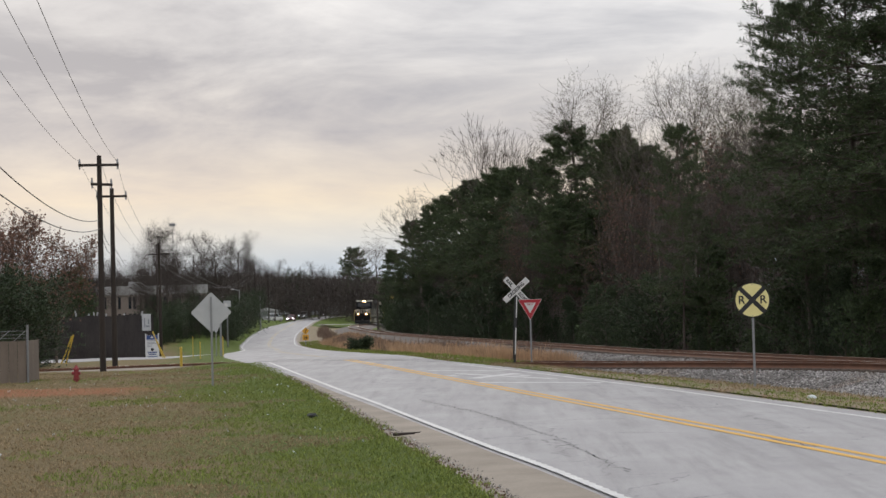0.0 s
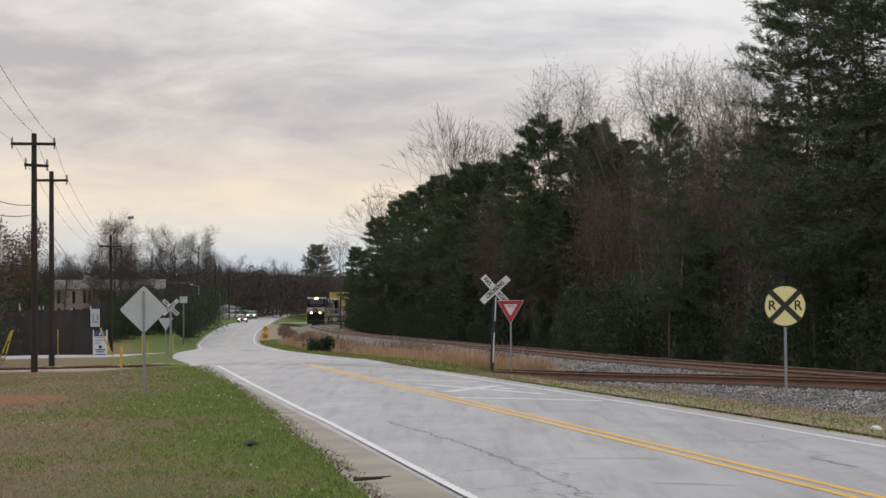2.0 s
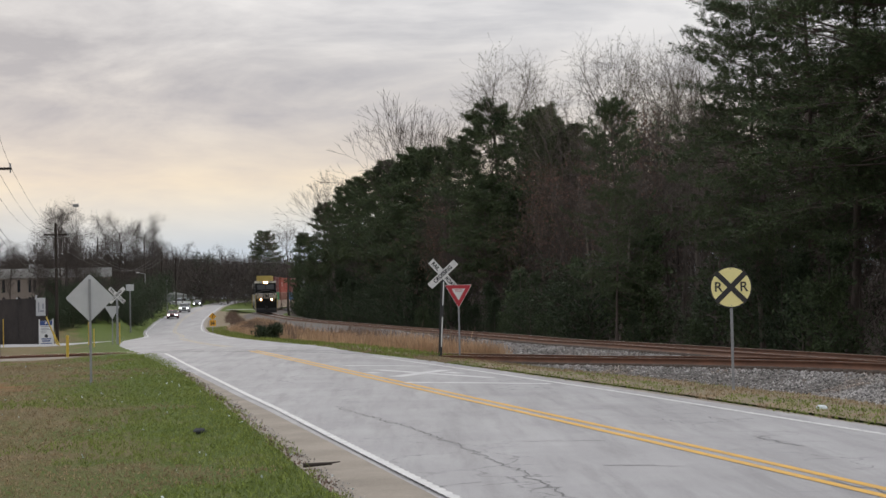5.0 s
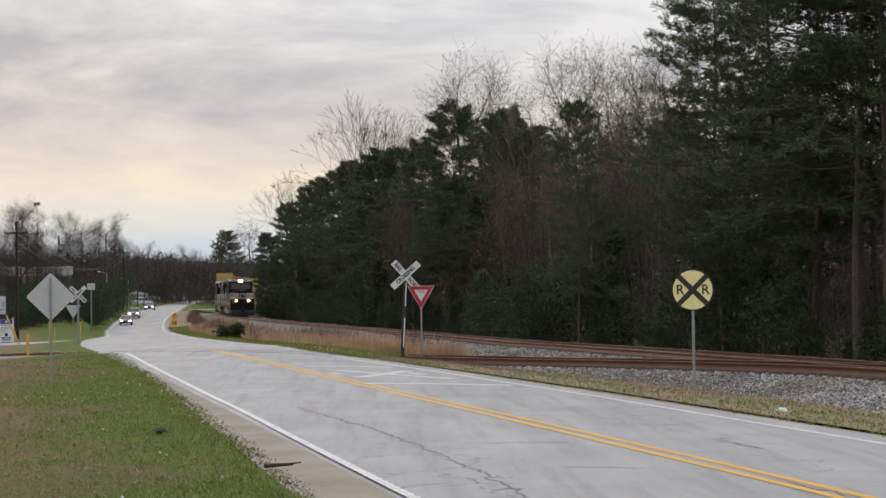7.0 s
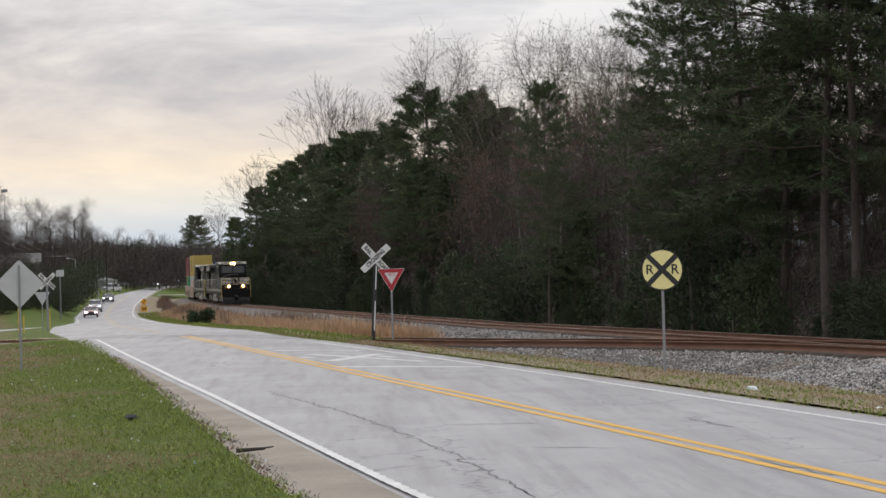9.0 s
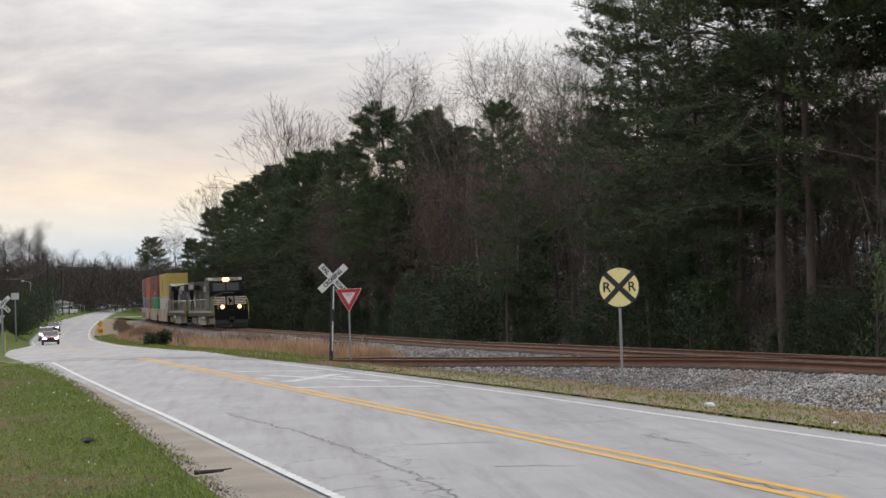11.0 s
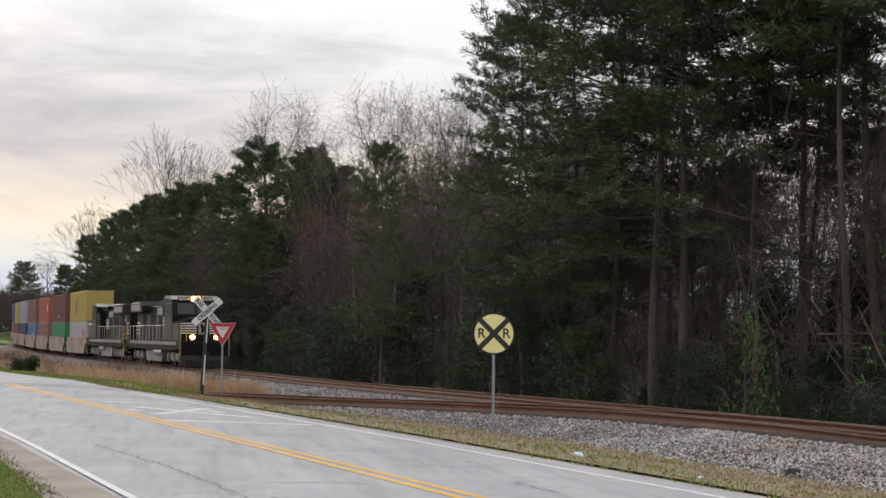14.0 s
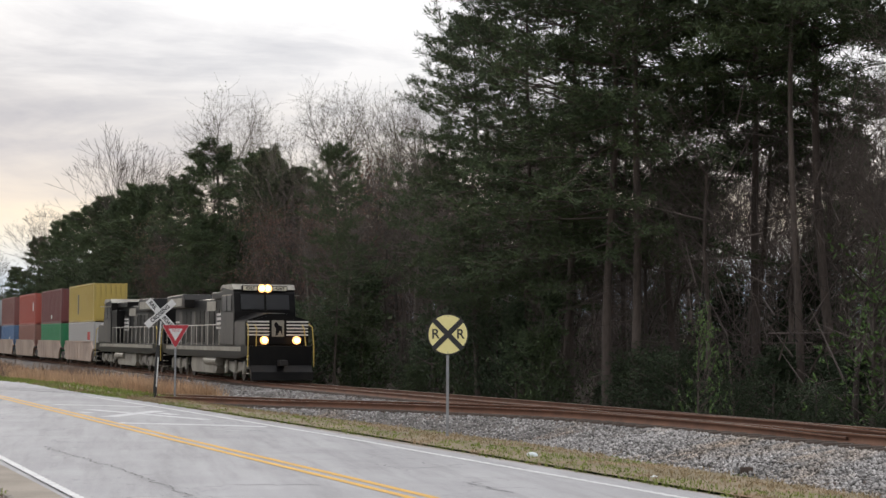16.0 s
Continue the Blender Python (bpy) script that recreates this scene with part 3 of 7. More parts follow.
def pine_tree(seed, height, crown_from, reach, density=1.0, name="pine_tree", blade=0.32, tufts=14, width=0.085, bend=0.0, droop=0.0):
    """A pine with tiers of limbs, each a loose flat spray of side twigs set with tufts of needles."""
    rng = np.random.default_rng(seed)
    segs, limb_segs, centres, axes = [], [], [], []
    lean = rng.normal(0, 0.012, 2) + [bend, 0]
    pts = [np.array([lean[0] * z + 0.16 * math.sin(z * 0.35 + seed), lean[1] * z + 0.12 * math.cos(z * 0.3 + seed), z]) for z in np.linspace(-0.3, height, 15)]
    rad = np.interp(np.linspace(0, 1, 15), (0, 0.08, 1), (height * 0.0086, height * 0.007, 0.02))
    heights = [p[2] for p in pts]
    for i in range(14):
        segs.append((*pts[i], *pts[i + 1], rad[i], rad[i + 1]))

    def on_trunk(z):
        return np.array([np.interp(z, heights, [p[k] for p in pts]) for k in range(3)])

    tier = crown_from * height
    while tier < height * 0.985:
        u = (tier / height - crown_from) / (1 - crown_from)
        turn = rng.uniform(0, 2 * np.pi)
        limbs = rng.integers(3, 6)
        for j in range(limbs):
            a = turn + 2 * np.pi * j / limbs + rng.normal(0, 0.35)
            ln = reach * (1 - u) ** 0.6 * rng.uniform(0.5, 1.12) * (0.6 + 0.55 * min(1, u * 4)) + 0.5
            rise = np.interp(u, (0, 0.35, 0.7, 1), (-0.16 - droop, 0.0 - droop, 0.12, 0.5)) + rng.normal(0, 0.12)
            d = np.array([math.cos(a), math.sin(a), rise])
            d /= np.linalg.norm(d)
            p, n = on_trunk(tier + rng.normal(0, 0.12)), 6
            for k in range(n):
                d = d + rng.normal(0, 0.08, 3) + np.array([0, 0, 0.045])
                d /= np.linalg.norm(d)
                q = p + d * ln / n
                r = max(0.034 * ln / 4 * (1 - k / n), 0.012)
                limb_segs.append((*p, *q, r, r * 0.75))
                p = q
                if k < 1:
                    continue
                for way in (-1, 1):
                    side = np.cross(d, (0, 0, 1.0)) * way + rng.normal(0, 0.22, 3)
                    side /= np.linalg.norm(side)
                    sd = d * 0.75 + side * 0.85 + np.array([0, 0, 0.12])
                    sd /= np.linalg.norm(sd)
                    e = p + sd * rng.uniform(0.5, 1.2) * min(1.5, 0.28 * ln + 0.25) * (1.1 - 0.5 * k / n)
                    limb_segs.append((*p, *e, 0.014, 0.008))
                    up = sd + np.array([0, 0, 0.2])
                    centres += [e, p * 0.35 + e * 0.65, p * 0.7 + e * 0.3 + rng.normal(0, 0.08, 3)]
                    axes += [up, up, up]
            centres += [p, p - d * 0.2]
            axes += [d, d]
        tier += (0.42 + 0.35 * rng.random()) * height / 22 / density
    for z in np.linspace(0.12 * height, crown_from * height, 12):
        a = rng.uniform(0, 2 * np.pi)
        base = on_trunk(z)
        e = base + np.array([math.cos(a), math.sin(a), rng.uniform(-0.3, 0.1)]) * rng.uniform(0.5, 2.2)
        limb_segs.append((*base, *e, 0.02, 0.008))
    tree = new(name)
    v, f = tubes(segs, 8)
    o = new("trunk", mesh_of("trunk", v, f, PINE_BARK, smooth=True))
    o.parent = tree
    v, f = tubes(limb_segs, 4)
    o = tagged(new("branchwork", mesh_of("branchwork", v, f, PINE_BARK)), kind="stuff")
    o.parent = tree
    v, f = sprays(rng, centres, axes, tufts, blade, blade * width, 0.75)
    o = new("crown", mesh_of("crown", v, f, NEEDLE))
    o.parent = tree
    return tree


def domed_tree(seed, height, spread, bark=None):
    """A leafless hardwood whose limbs fan out into a rounded crown; with its true height."""
    rng = np.random.default_rng(seed)
    big, small = [], []
    p, r = np.array([0, 0, -0.3]), height * 0.0125
    fork = 0.48 * height
    for k in range(6):
        q = np.array([0.1 * math.sin(k * 1.3 + seed), 0.1 * math.cos(k * 1.1 + seed), (k + 1) / 6 * fork])
        big.append((*p, *q, r, r * 0.92))
        p, r = q, r * 0.92

    def forked(p, d, length, r, depth):
        for _ in range(2):
            d = d + rng.normal(0, 0.09, 3) + [0, 0, 0.03]
            d /= np.linalg.norm(d)
            q = p + d * length / 2
            (big if depth > 4 else small).append((*p, *q, r, r * 0.88))
            p, r = q, r * 0.88
        if depth:
            turn = rng.normal(0, 1, 3)
            side = np.cross(d, turn)
            side /= np.linalg.norm(side)
            for way in (-1, 1):
                nd = d + side * way * rng.uniform(0.22, 0.5)
                forked(p, nd / np.linalg.norm(nd), length * rng.uniform(0.74, 0.92), r * 0.74, depth - 1)

    for i in range(10):
        a, rise = 2.4 * i + rng.normal(0, 0.2), radians(np.interp(i, (0, 9), (48, 88)) + rng.normal(0, 5))
        d = np.array([math.cos(a) * math.cos(rise) * spread / 6.5, math.sin(a) * math.cos(rise) * spread / 6.5, math.sin(rise)])
        forked(np.array([0, 0, fork * (0.75 + 0.25 * i / 9)]), d / np.linalg.norm(d), 0.108 * height, r * 0.5, 6)
    tree = new("bare_tree")
    v, f = tubes(big, 5)
    new("trunk", mesh_of("trunk", v, f, bark or BARK)).parent = tree
    v, f = tubes([(*s[:6], max(s[6], 0.012), max(s[7], 0.009)) for s in small], 3)
    new("crown", mesh_of("crown", v, f, bark or BARK)).parent = tree
    return tree, float(np.quantile(v[:, 2], 0.985))


def evergreen_shrub(seed, height, width, mat, name="evergreen_shrub", count=1500, blade=0.15, cone=True):
    rng = np.random.default_rng(seed)
    segs, centres, axes = [], [], []
    for _ in range(26):
        z = height * rng.uniform(0.05, 0.9)
        a = rng.uniform(0, 2 * np.pi)
        w = width * 0.5 * ((1 - z / height) ** 0.7 if cone else math.sqrt(max(0.05, 1 - (z / height - 0.4) ** 2 * 2.2)))
        w *= rng.uniform(0.6, 1.15)
        e = np.array([math.cos(a) * w, math.sin(a) * w, z + 0.25 * w])
        s = np.array([0, 0, max(0.0, z - 0.4 * w)])
        segs.append((*s, *e, 0.03, 0.01))
        n = count // 26
        u = rng.uniform(0.25, 1.05, n)[:, None]
        c = s + (e - s) * u + rng.normal(0, 0.11 * width * (0.5 + 0.5 * (1 - z / height)), (n, 3))
        centres.append(c)
        axes.append(np.repeat(((e - s) / np.linalg.norm(e - s))[None], n, 0) + [0, 0, 0.25])
    segs.append((0, 0, -0.2, 0, 0, height * 0.85, 0.07 * height / 4, 0.015))
    tree = new(name)
    v, f = tubes(segs, 5)
    o = tagged(new("stem", mesh_of("stem", v, f, BARK)), kind="stuff")
    o.parent = tree
    c = np.concatenate(centres)
    c[:, 2] = np.maximum(c[:, 2], 0.05)
    v, f = sprays(rng, c, np.concatenate(axes), 6, blade, blade * 0.16, 0.7)
    o = new("foliage", mesh_of("foliage", v, f, mat))
    o.parent = tree
    return tree


def spot(bearing, distance):
    """A place on the ground at that bearing (degrees) and distance from the lookout."""
    a = radians(bearing)
    x, y = distance * math.sin(a), distance * math.cos(a)
    return x, y, float(ground_z(x, y))


def planted(kinds, where, height, rng, squash=1.0):
    """Copies one of a few grown trees to a place, scaled to a height."""
    ob, h = kinds[rng.integers(len(kinds))]
    x, y, z = where
    s = height / h
    t = copy_thing(ob, pose(x, y, z - 0.1, rng.normal(0, 1.2), rng.normal(0, 1.2), rng.uniform(0, 360)))
    t.scale = (s * squash, s * squash, s)
    return t


def park(kinds):
    """Removes the patterns that were copied."""
    for ob, _ in kinds:
        for o in (*ob.children_recursive, ob):
            bpy.data.objects.remove(o)


def build_woods():
    rng = np.random.default_rng(5)
    bare = [bare_tree(11, 15, up=(0.02, 0.16, 0.1, 0.06), start=0.4, counts=(2, 3, 3)), bare_tree(12, 15, up=(0.02, 0.22, 0.14, 0.08), start=0.45, counts=(2, 3, 3), bark=PALE_BARK),
            bare_tree(13, 15, up=(0.03, 0.14, 0.1, 0.06), start=0.25, counts=(2, 3, 3), buds=BUD, bud_count=2), bare_tree(14, 15, up=(0.02, 0.2, 0.14, 0.08), start=0.5, counts=(2, 3, 2))]
    for ob, _ in bare:
        tagged(ob, "leafless brown hardwood tree with fine twigs in the wood", "tree", "trees of the wood")
    pale = [bare_tree(21, 18, up=(0.02, 0.26, 0.18, 0.1), bark=PALE_BARK, radius=0.2, start=0.4, counts=(2, 3, 2)),
            bare_tree(22, 18, up=(0.02, 0.26, 0.18, 0.1), bark=PALE_BARK, buds=SPRING, bud_count=1, bud_size=0.10, radius=0.2, start=0.4, counts=(2, 3, 2))]
    tagged(pale[0][0], "tall pale-barked leafless tree above the wood", "tree", "trees of the wood")
    tagged(pale[1][0], "tall pale-barked tree with first pale-green spring leaves", "tree", "trees of the wood")
    crown = [domed_tree(31, 20, 6.5)]
    dark = [bare[0], bare[3]]
    tagged(crown[0][0], "broad leafless hardwood with a rounded twiggy crown", "tree", "trees of the wood")
    pines = [(pine_tree(41, 20, 0.40, 5.0, 1.2), 20), (pine_tree(42, 20, 0.5, 4.6, 1.2), 20), (pine_tree(43, 20, 0.25, 4.4, 1.2), 20)]
    trunks = [(pine_tree(44, 22, 0.62, 4.0, 1.0, bend=0.03), 22), (pine_tree(45, 22, 0.55, 3.6, 1.0, bend=-0.05), 22)]
    for ob, _ in trunks:
        tagged(ob, "slim pine with a long bare trunk and a high crown", "tree", "pines of the wood")
    for ob, _ in pines:
        tagged(ob, "tall dark-green pine with tufted needles at the wood's edge", "tree", "pines of the wood")
    near = [(pine_tree(51, 24, 0.24, 6.4, 1.2, blade=0.25, tufts=22, width=0.066, droop=0.1), 24), (pine_tree(52, 24, 0.45, 5.0, 1.1, blade=0.25, tufts=22, width=0.066), 24)]
    for ob, _ in near:
        tagged(ob, "large dark-green pine with long drooping tufted limbs", "tree", "pines of the wood")
    cedars = [(evergreen_shrub(61, 5, 3.2, CEDAR), 5), (evergreen_shrub(62, 5, 4.2, CEDAR, cone=False), 5), (evergreen_shrub(63, 5, 2.8, NEEDLE), 5)]
    for ob, _ in cedars:
        tagged(ob, "dense dark-green evergreen shrub under the trees", "shrub", "shrubs at the wood's edge")

    # trees that stand out along the skyline: bearing, distance, height over the lookout in degrees
    for kinds, rows in ((pines, ((-2.6, 262, 2.2), (-2.0, 240, 3.2), (-1.2, 222, 3.6), (-0.2, 205, 4.3), (0.75, 178, 4.75), (1.6, 165, 5.0), (2.5, 158, 5.3), (-0.7, 214, 4.0), (0.3, 192, 4.6), (1.2, 172, 5.0), (6.4, 132, 5.7),
                                 (3.5, 145, 6.5), (5.2, 138, 6.2), (5.7, 135, 6.3))),
                        (crown, ((0.45, 186, 6.7), (1.7, 184, 5.7), (-3.2, 280, 2.6), (-1.6, 235, 4.2))),
                        (pale, ((4.3, 148, 7.9), (5.1, 146, 8.0), (6.9, 128, 8.4), (7.6, 126, 8.3), (8.6, 122, 8.2), (6.3, 131, 7.6), (9.3, 112, 7.9), (9.9, 108, 8.4), (10.6, 104, 8.0), (11.4, 100, 8.3)))):
        for b, d, el in rows:
            planted(kinds, spot(b, d), (d * math.tan(radians(el)) + 2.1 - spot(b, d)[2]) * 0.965, rng)
    x, y, z = spot(7.75, 92)
    planted(near[:1], (x, y, z), 12.4 - z, rng, 0.78)
    # large pines close to the track
    for b, d, h, k in ((12.4, 72, 16.5, 0), (14.0, 69, 20, 0), (15.3, 67, 23, 0), (16.9, 62, 25, 0), (17.6, 61, 24, 1), (19.0, 66, 21, 1), (21.8, 62, 24, 1), (24.2, 59, 25, 1), (26.8, 56, 24, 1)):
        planted(near[k:k + 1], spot(b, d), h, rng)
    # the body of the wood, row behind row
    for off, step, lo, hi in ((9.5, 4.6, 8.5, 12.5), (14, 5.2, 11, 15), (20, 6.0, 12, 16.5), (28, 7.5, 13, 17), (40, 12, 13, 16)):
        y = 18.0
        while y < (460 if off < 30 else 130):
            x = float(track_x(y)) + off + rng.uniform(-2, 2)
            if math.hypot(x, y) > 40:
                pick, scale = rng.random(), np.interp(y, (18, 200, 300, 460), (1, 1, 0.7, 0.8))
                if y < 62 and pick < 0.3:
                    planted(trunks, (x, y, float(ground_z(x, y))), rng.uniform(17, 23), rng)
                else:
                    planted(dark if y < 80 else bare if pick < 0.93 else pines, (x, y, float(ground_z(x, y))), rng.uniform(lo, hi) * scale, rng)
            y += step * rng.uniform(0.6, 1.4) * np.interp(y, (18, 120, 300, 460), (1.0, 1.0, 1.6, 2.2))
    y = 62.0
    while y < 290:
        for off in (6.4, 8.6):
            if rng.random() < 0.3:
                continue
            x = float(track_x(y)) + off + rng.uniform(-0.8, 1.0)
            planted(cedars, (x, y, float(ground_z(x, y))), 2.0 + 5.4 * rng.random() ** 1.5, rng, rng.uniform(0.8, 1.3))
        y += rng.uniform(2.2, 5.0)
    # evergreen undergrowth deeper in the wood
    for _ in range(46):
        y = rng.uniform(22, 64)
        x = float(track_x(y)) + rng.uniform(7.0, 13)
        planted(cedars[:2], (x, y, float(ground_z(x, y))), rng.uniform(0.9, 3.2), rng, 1.35)
    for _ in range(105):
        y = rng.uniform(24, 175)
        x = float(track_x(y)) + rng.uniform(15, 58)
        planted(cedars, (x, y, float(ground_z(x, y))), rng.uniform(4.0, 7.5), rng, rng.uniform(0.9, 1.2))
    sapling = [(evergreen_shrub(64, 5, 3.4, LEAF, "sapling", 210, 0.17, False), 5)]
    tagged(sapling[0][0], "slender young tree with fresh light-green leaves", "tree", "fresh green saplings")
    planted(sapling, spot(19.75, 47), 3.6, rng, 0.6)
    planted(sapling, spot(25.4, 50), 6.5, rng, 1.0)
    planted(sapling, spot(26.8, 49), 5.5, rng, 1.1)
    for kinds in (bare, pale, crown, pines, trunks, near, cedars, sapling):
        park(kinds)

    # brush and twigs that fill the wood's depth
    segs = []
    for k in range(36000):
        y = rng.uniform(20, 300) if k % 2 else rng.uniform(20, 160)
        off = rng.uniform(8, 48) if k % 2 else rng.uniform(12, 90)
        x = float(track_x(y)) + off
        h = abs(rng.normal(0, 3.2 if k % 2 else 4.5)) + 0.2
        p = np.array([x, y, float(ground_z(x, y)) + h])
        d = rng.normal(0, 1, 3) + [0, 0, 1.2]
        d /= np.linalg.norm(d)
        segs.append((*p, *(p + d * rng.uniform(0.8, 2.6)), rng.uniform(0.012, 0.045), 0.008))
    # the haze of fine twigs that closes the crowns
    for k in range(46000):
        y = 52 + 250 * rng.random() ** 1.15
        x = float(track_x(y)) + rng.uniform(9, 44)
        top = np.interp(y, (52, 140, 200, 300), (11.5, 12.5, 11.5, 7.5)) + 3.0 * noise.noise((x * 0.11, y * 0.07, 4.0))
        p = np.array([x, y, float(ground_z(x, y)) + top * rng.random() ** 0.8])
        d = rng.normal(0, 0.7, 3) + [0, 0, 1.0]
        d /= np.linalg.norm(d)
        segs.append((*p, *(p + d * rng.uniform(0.9, 2.3)), rng.uniform(0.012, 0.03), 0.008))
    v, f = tubes(segs, 3)
    tagged(new("undergrowth", mesh_of("undergrowth", v, f, TWIG)), "tangled brown twigs and saplings inside the wood", "undergrowth", kind="stuff")
    line = TRACK_LINE[(TRACK_LINE[:, 1] > -60) & (TRACK_LINE[:, 1] < 330)]
    xs = (4.2, 6, 9, 14, 22, 34, 60, 100)
    rows = []
    for o in xs:
        gx = line[:, 0] + o
        rows.append(np.column_stack([gx, line[:, 1], ground_z(gx, line[:, 1]) + 0.03]))
    v = np.stack(rows, 1)
    n, k = v.shape[:2]
    i = np.arange(n * k).reshape(n, k)
    f = np.stack([i[:-1, :-1], i[:-1, 1:], i[1:, 1:], i[1:, :-1]], -1).reshape(-1, 4)
    structure("forest_floor", v.reshape(-1, 3), f, LITTER, "dark leaf litter under the wood", "forest floor")


build_woods()

# ---- signs and posts ----
STEEL = material("galvanised_steel", (0.32, 0.33, 0.34), (0.22, 0.22, 0.23), 3.0, 0.5, 0.7, bump=0.1)
BARE_PLATE = material("bare_sign_plate", (0.50, 0.51, 0.52), (0.40, 0.41, 0.42), 1.5, 0.45, 0.35, bump=0.05)
SIGN_YELLOW = material("sign_yellow", (0.80, 0.72, 0.33), (0.72, 0.64, 0.28), 2.0, 0.45, bump=0.02)
SIGN_AMBER = material("sign_amber", (0.72, 0.36, 0.02), (0.62, 0.30, 0.02), 2.0, 0.45)
SIGN_BLACK = material("sign_black", (0.012, 0.012, 0.013), (0.02, 0.02, 0.02), 3.0, 0.5)
SIGN_WHITE = material("sign_white", (0.66, 0.66, 0.65), (0.52, 0.52, 0.51), 2.0, 0.45, bump=0.03)
SIGN_RED = material("sign_red", (0.40, 0.022, 0.035), (0.33, 0.02, 0.03), 2.0, 0.4)
SIGN_BLUE = material("sign_blue", (0.03, 0.07, 0.22), (0.025, 0.055, 0.17), 2.0, 0.45)
GREY_TEXT = material("faded_text", (0.25, 0.26, 0.29), None, 2.0, 0.6)
POLE_WOOD = material("pole_wood", (0.042, 0.030, 0.024), (0.02, 0.016, 0.013), 1.0, 0.9, bump=0.6, grain=16.0, stretch=(1, 1, 0.12))
YELLOW_PAINT = material("yellow_paint", (0.60, 0.42, 0.05), (0.45, 0.30, 0.04), 2.0, 0.5, bump=0.1)
HYDRANT_RED = material("hydrant_red", (0.28, 0.03, 0.035), (0.18, 0.02, 0.025), 3.0, 0.45, bump=0.2)
WIRE = material("wire", (0.025, 0.025, 0.027), None, 1.0, 0.6)
GLASS_DARK = material("dark_glass", (0.015, 0.018, 0.022), (0.02, 0.022, 0.026), 1.0, 0.08)


def lettering(name, words, size, mat, parent, m, squeeze=1.0, weight=0.012):
    cu = bpy.data.curves.new(name, "FONT")
    cu.body, cu.size, cu.align_x, cu.align_y, cu.extrude = words, size, "CENTER", "CENTER", 0.002
    cu.offset = size * weight
    cu.materials.append(mat)
    ob = new(name, cu)
    ob.parent = parent
    ob.matrix_local = m @ Matrix.Diagonal((squeeze, 1, 1, 1))
    return ob


FRONT = pose(0, 0, 0, 90, 0, 0)  # a flat shape in x and y, stood up to face -y


def plate(name, outline, thick, mat, parent, y=0.0, label="", bevel=0.0):
    bm = bmesh.new()
    prism(bm, outline, y, y + thick)
    return part(name, bm, mat, parent, label)


def ring_points(r, n=40, cx=0.0, cz=0.0):
    return [(cx + r * math.cos(2 * math.pi * i / n), cz + r * math.sin(2 * math.pi * i / n)) for i in range(n)]


def rounded(points, r, steps=4):
    out = []
    n = len(points)
    for i in range(n):
        p, a, b = Vector(points[i]), Vector(points[i - 1]), Vector(points[(i + 1) % n])
        s, e = p + (a - p).normalized() * r, p + (b - p).normalized() * r
        for k in range(steps + 1):
            u = k / steps
            out.append(tuple(s * (1 - u) ** 2 + p * 2 * u * (1 - u) + e * u * u))
    return out


def post(parent, z0, z1, mat=None, name="post", w=0.03, x=0.0, y=0.0):
    """A channel-section sign post."""
    bm = bmesh.new()
    box(bm, x - w, x + w, y + 0.005, y + 0.012, z0, z1)
    box(bm, x - w, x - w + 0.008, y + 0.012, y + 0.04, z0, z1)
    box(bm, x + w - 0.008, x + w, y + 0.012, y + 0.04, z0, z1)
    return part(name, bm, mat or STEEL, parent)


def thing(name, bearing, distance, turn, label, category, group="", lean=0.0):
    x, y, z = spot(bearing, distance)
    ob = tagged(new(name), label, category, group)
    ob.matrix_basis = pose(x, y, z, 0, lean, turn)
    return ob


def advance_sign():
    s = thing("railroad_advance_sign", 11.48, 37.9, -9, "round yellow railroad advance warning sign with black cross", "road sign")
    c = 2.25
    post(s, -0.2, c + 0.42, y=0.004)
    plate("sign_plate", ring_points(0.457, 48, 0, c), 0.004, SIGN_BLACK, s, -0.004, "black-edged backing disc")
    plate("sign_face", ring_points(0.428, 48, 0, c), 0.004, SIGN_YELLOW, s, -0.009, "yellow reflective face")
    for k, a in enumerate((45, -45)):
        u, w = Vector((math.cos(radians(a)), math.sin(radians(a)))), 0.057
        n = Vector((-u.y, u.x))
        q = [u * 0.43 + n * w, -u * 0.43 + n * w, -u * 0.43 - n * w, u * 0.43 - n * w]
        plate("cross_bar", [(p.x, p.y + c) for p in q], 0.003, SIGN_BLACK, s, -0.0135 - 0.003 * k)
    for x in (-0.275, 0.275):
        lettering("letter", "R", 0.30, SIGN_BLACK, s, Matrix.Translation((x, -0.014, c)) @ FRONT)
    for z in (0.40, -0.40):
        bm = bmesh.new()
        rod(bm, (0, -0.016, c + z), (0, -0.008, c + z), 0.012)
        part("bolt", bm, STEEL, s)


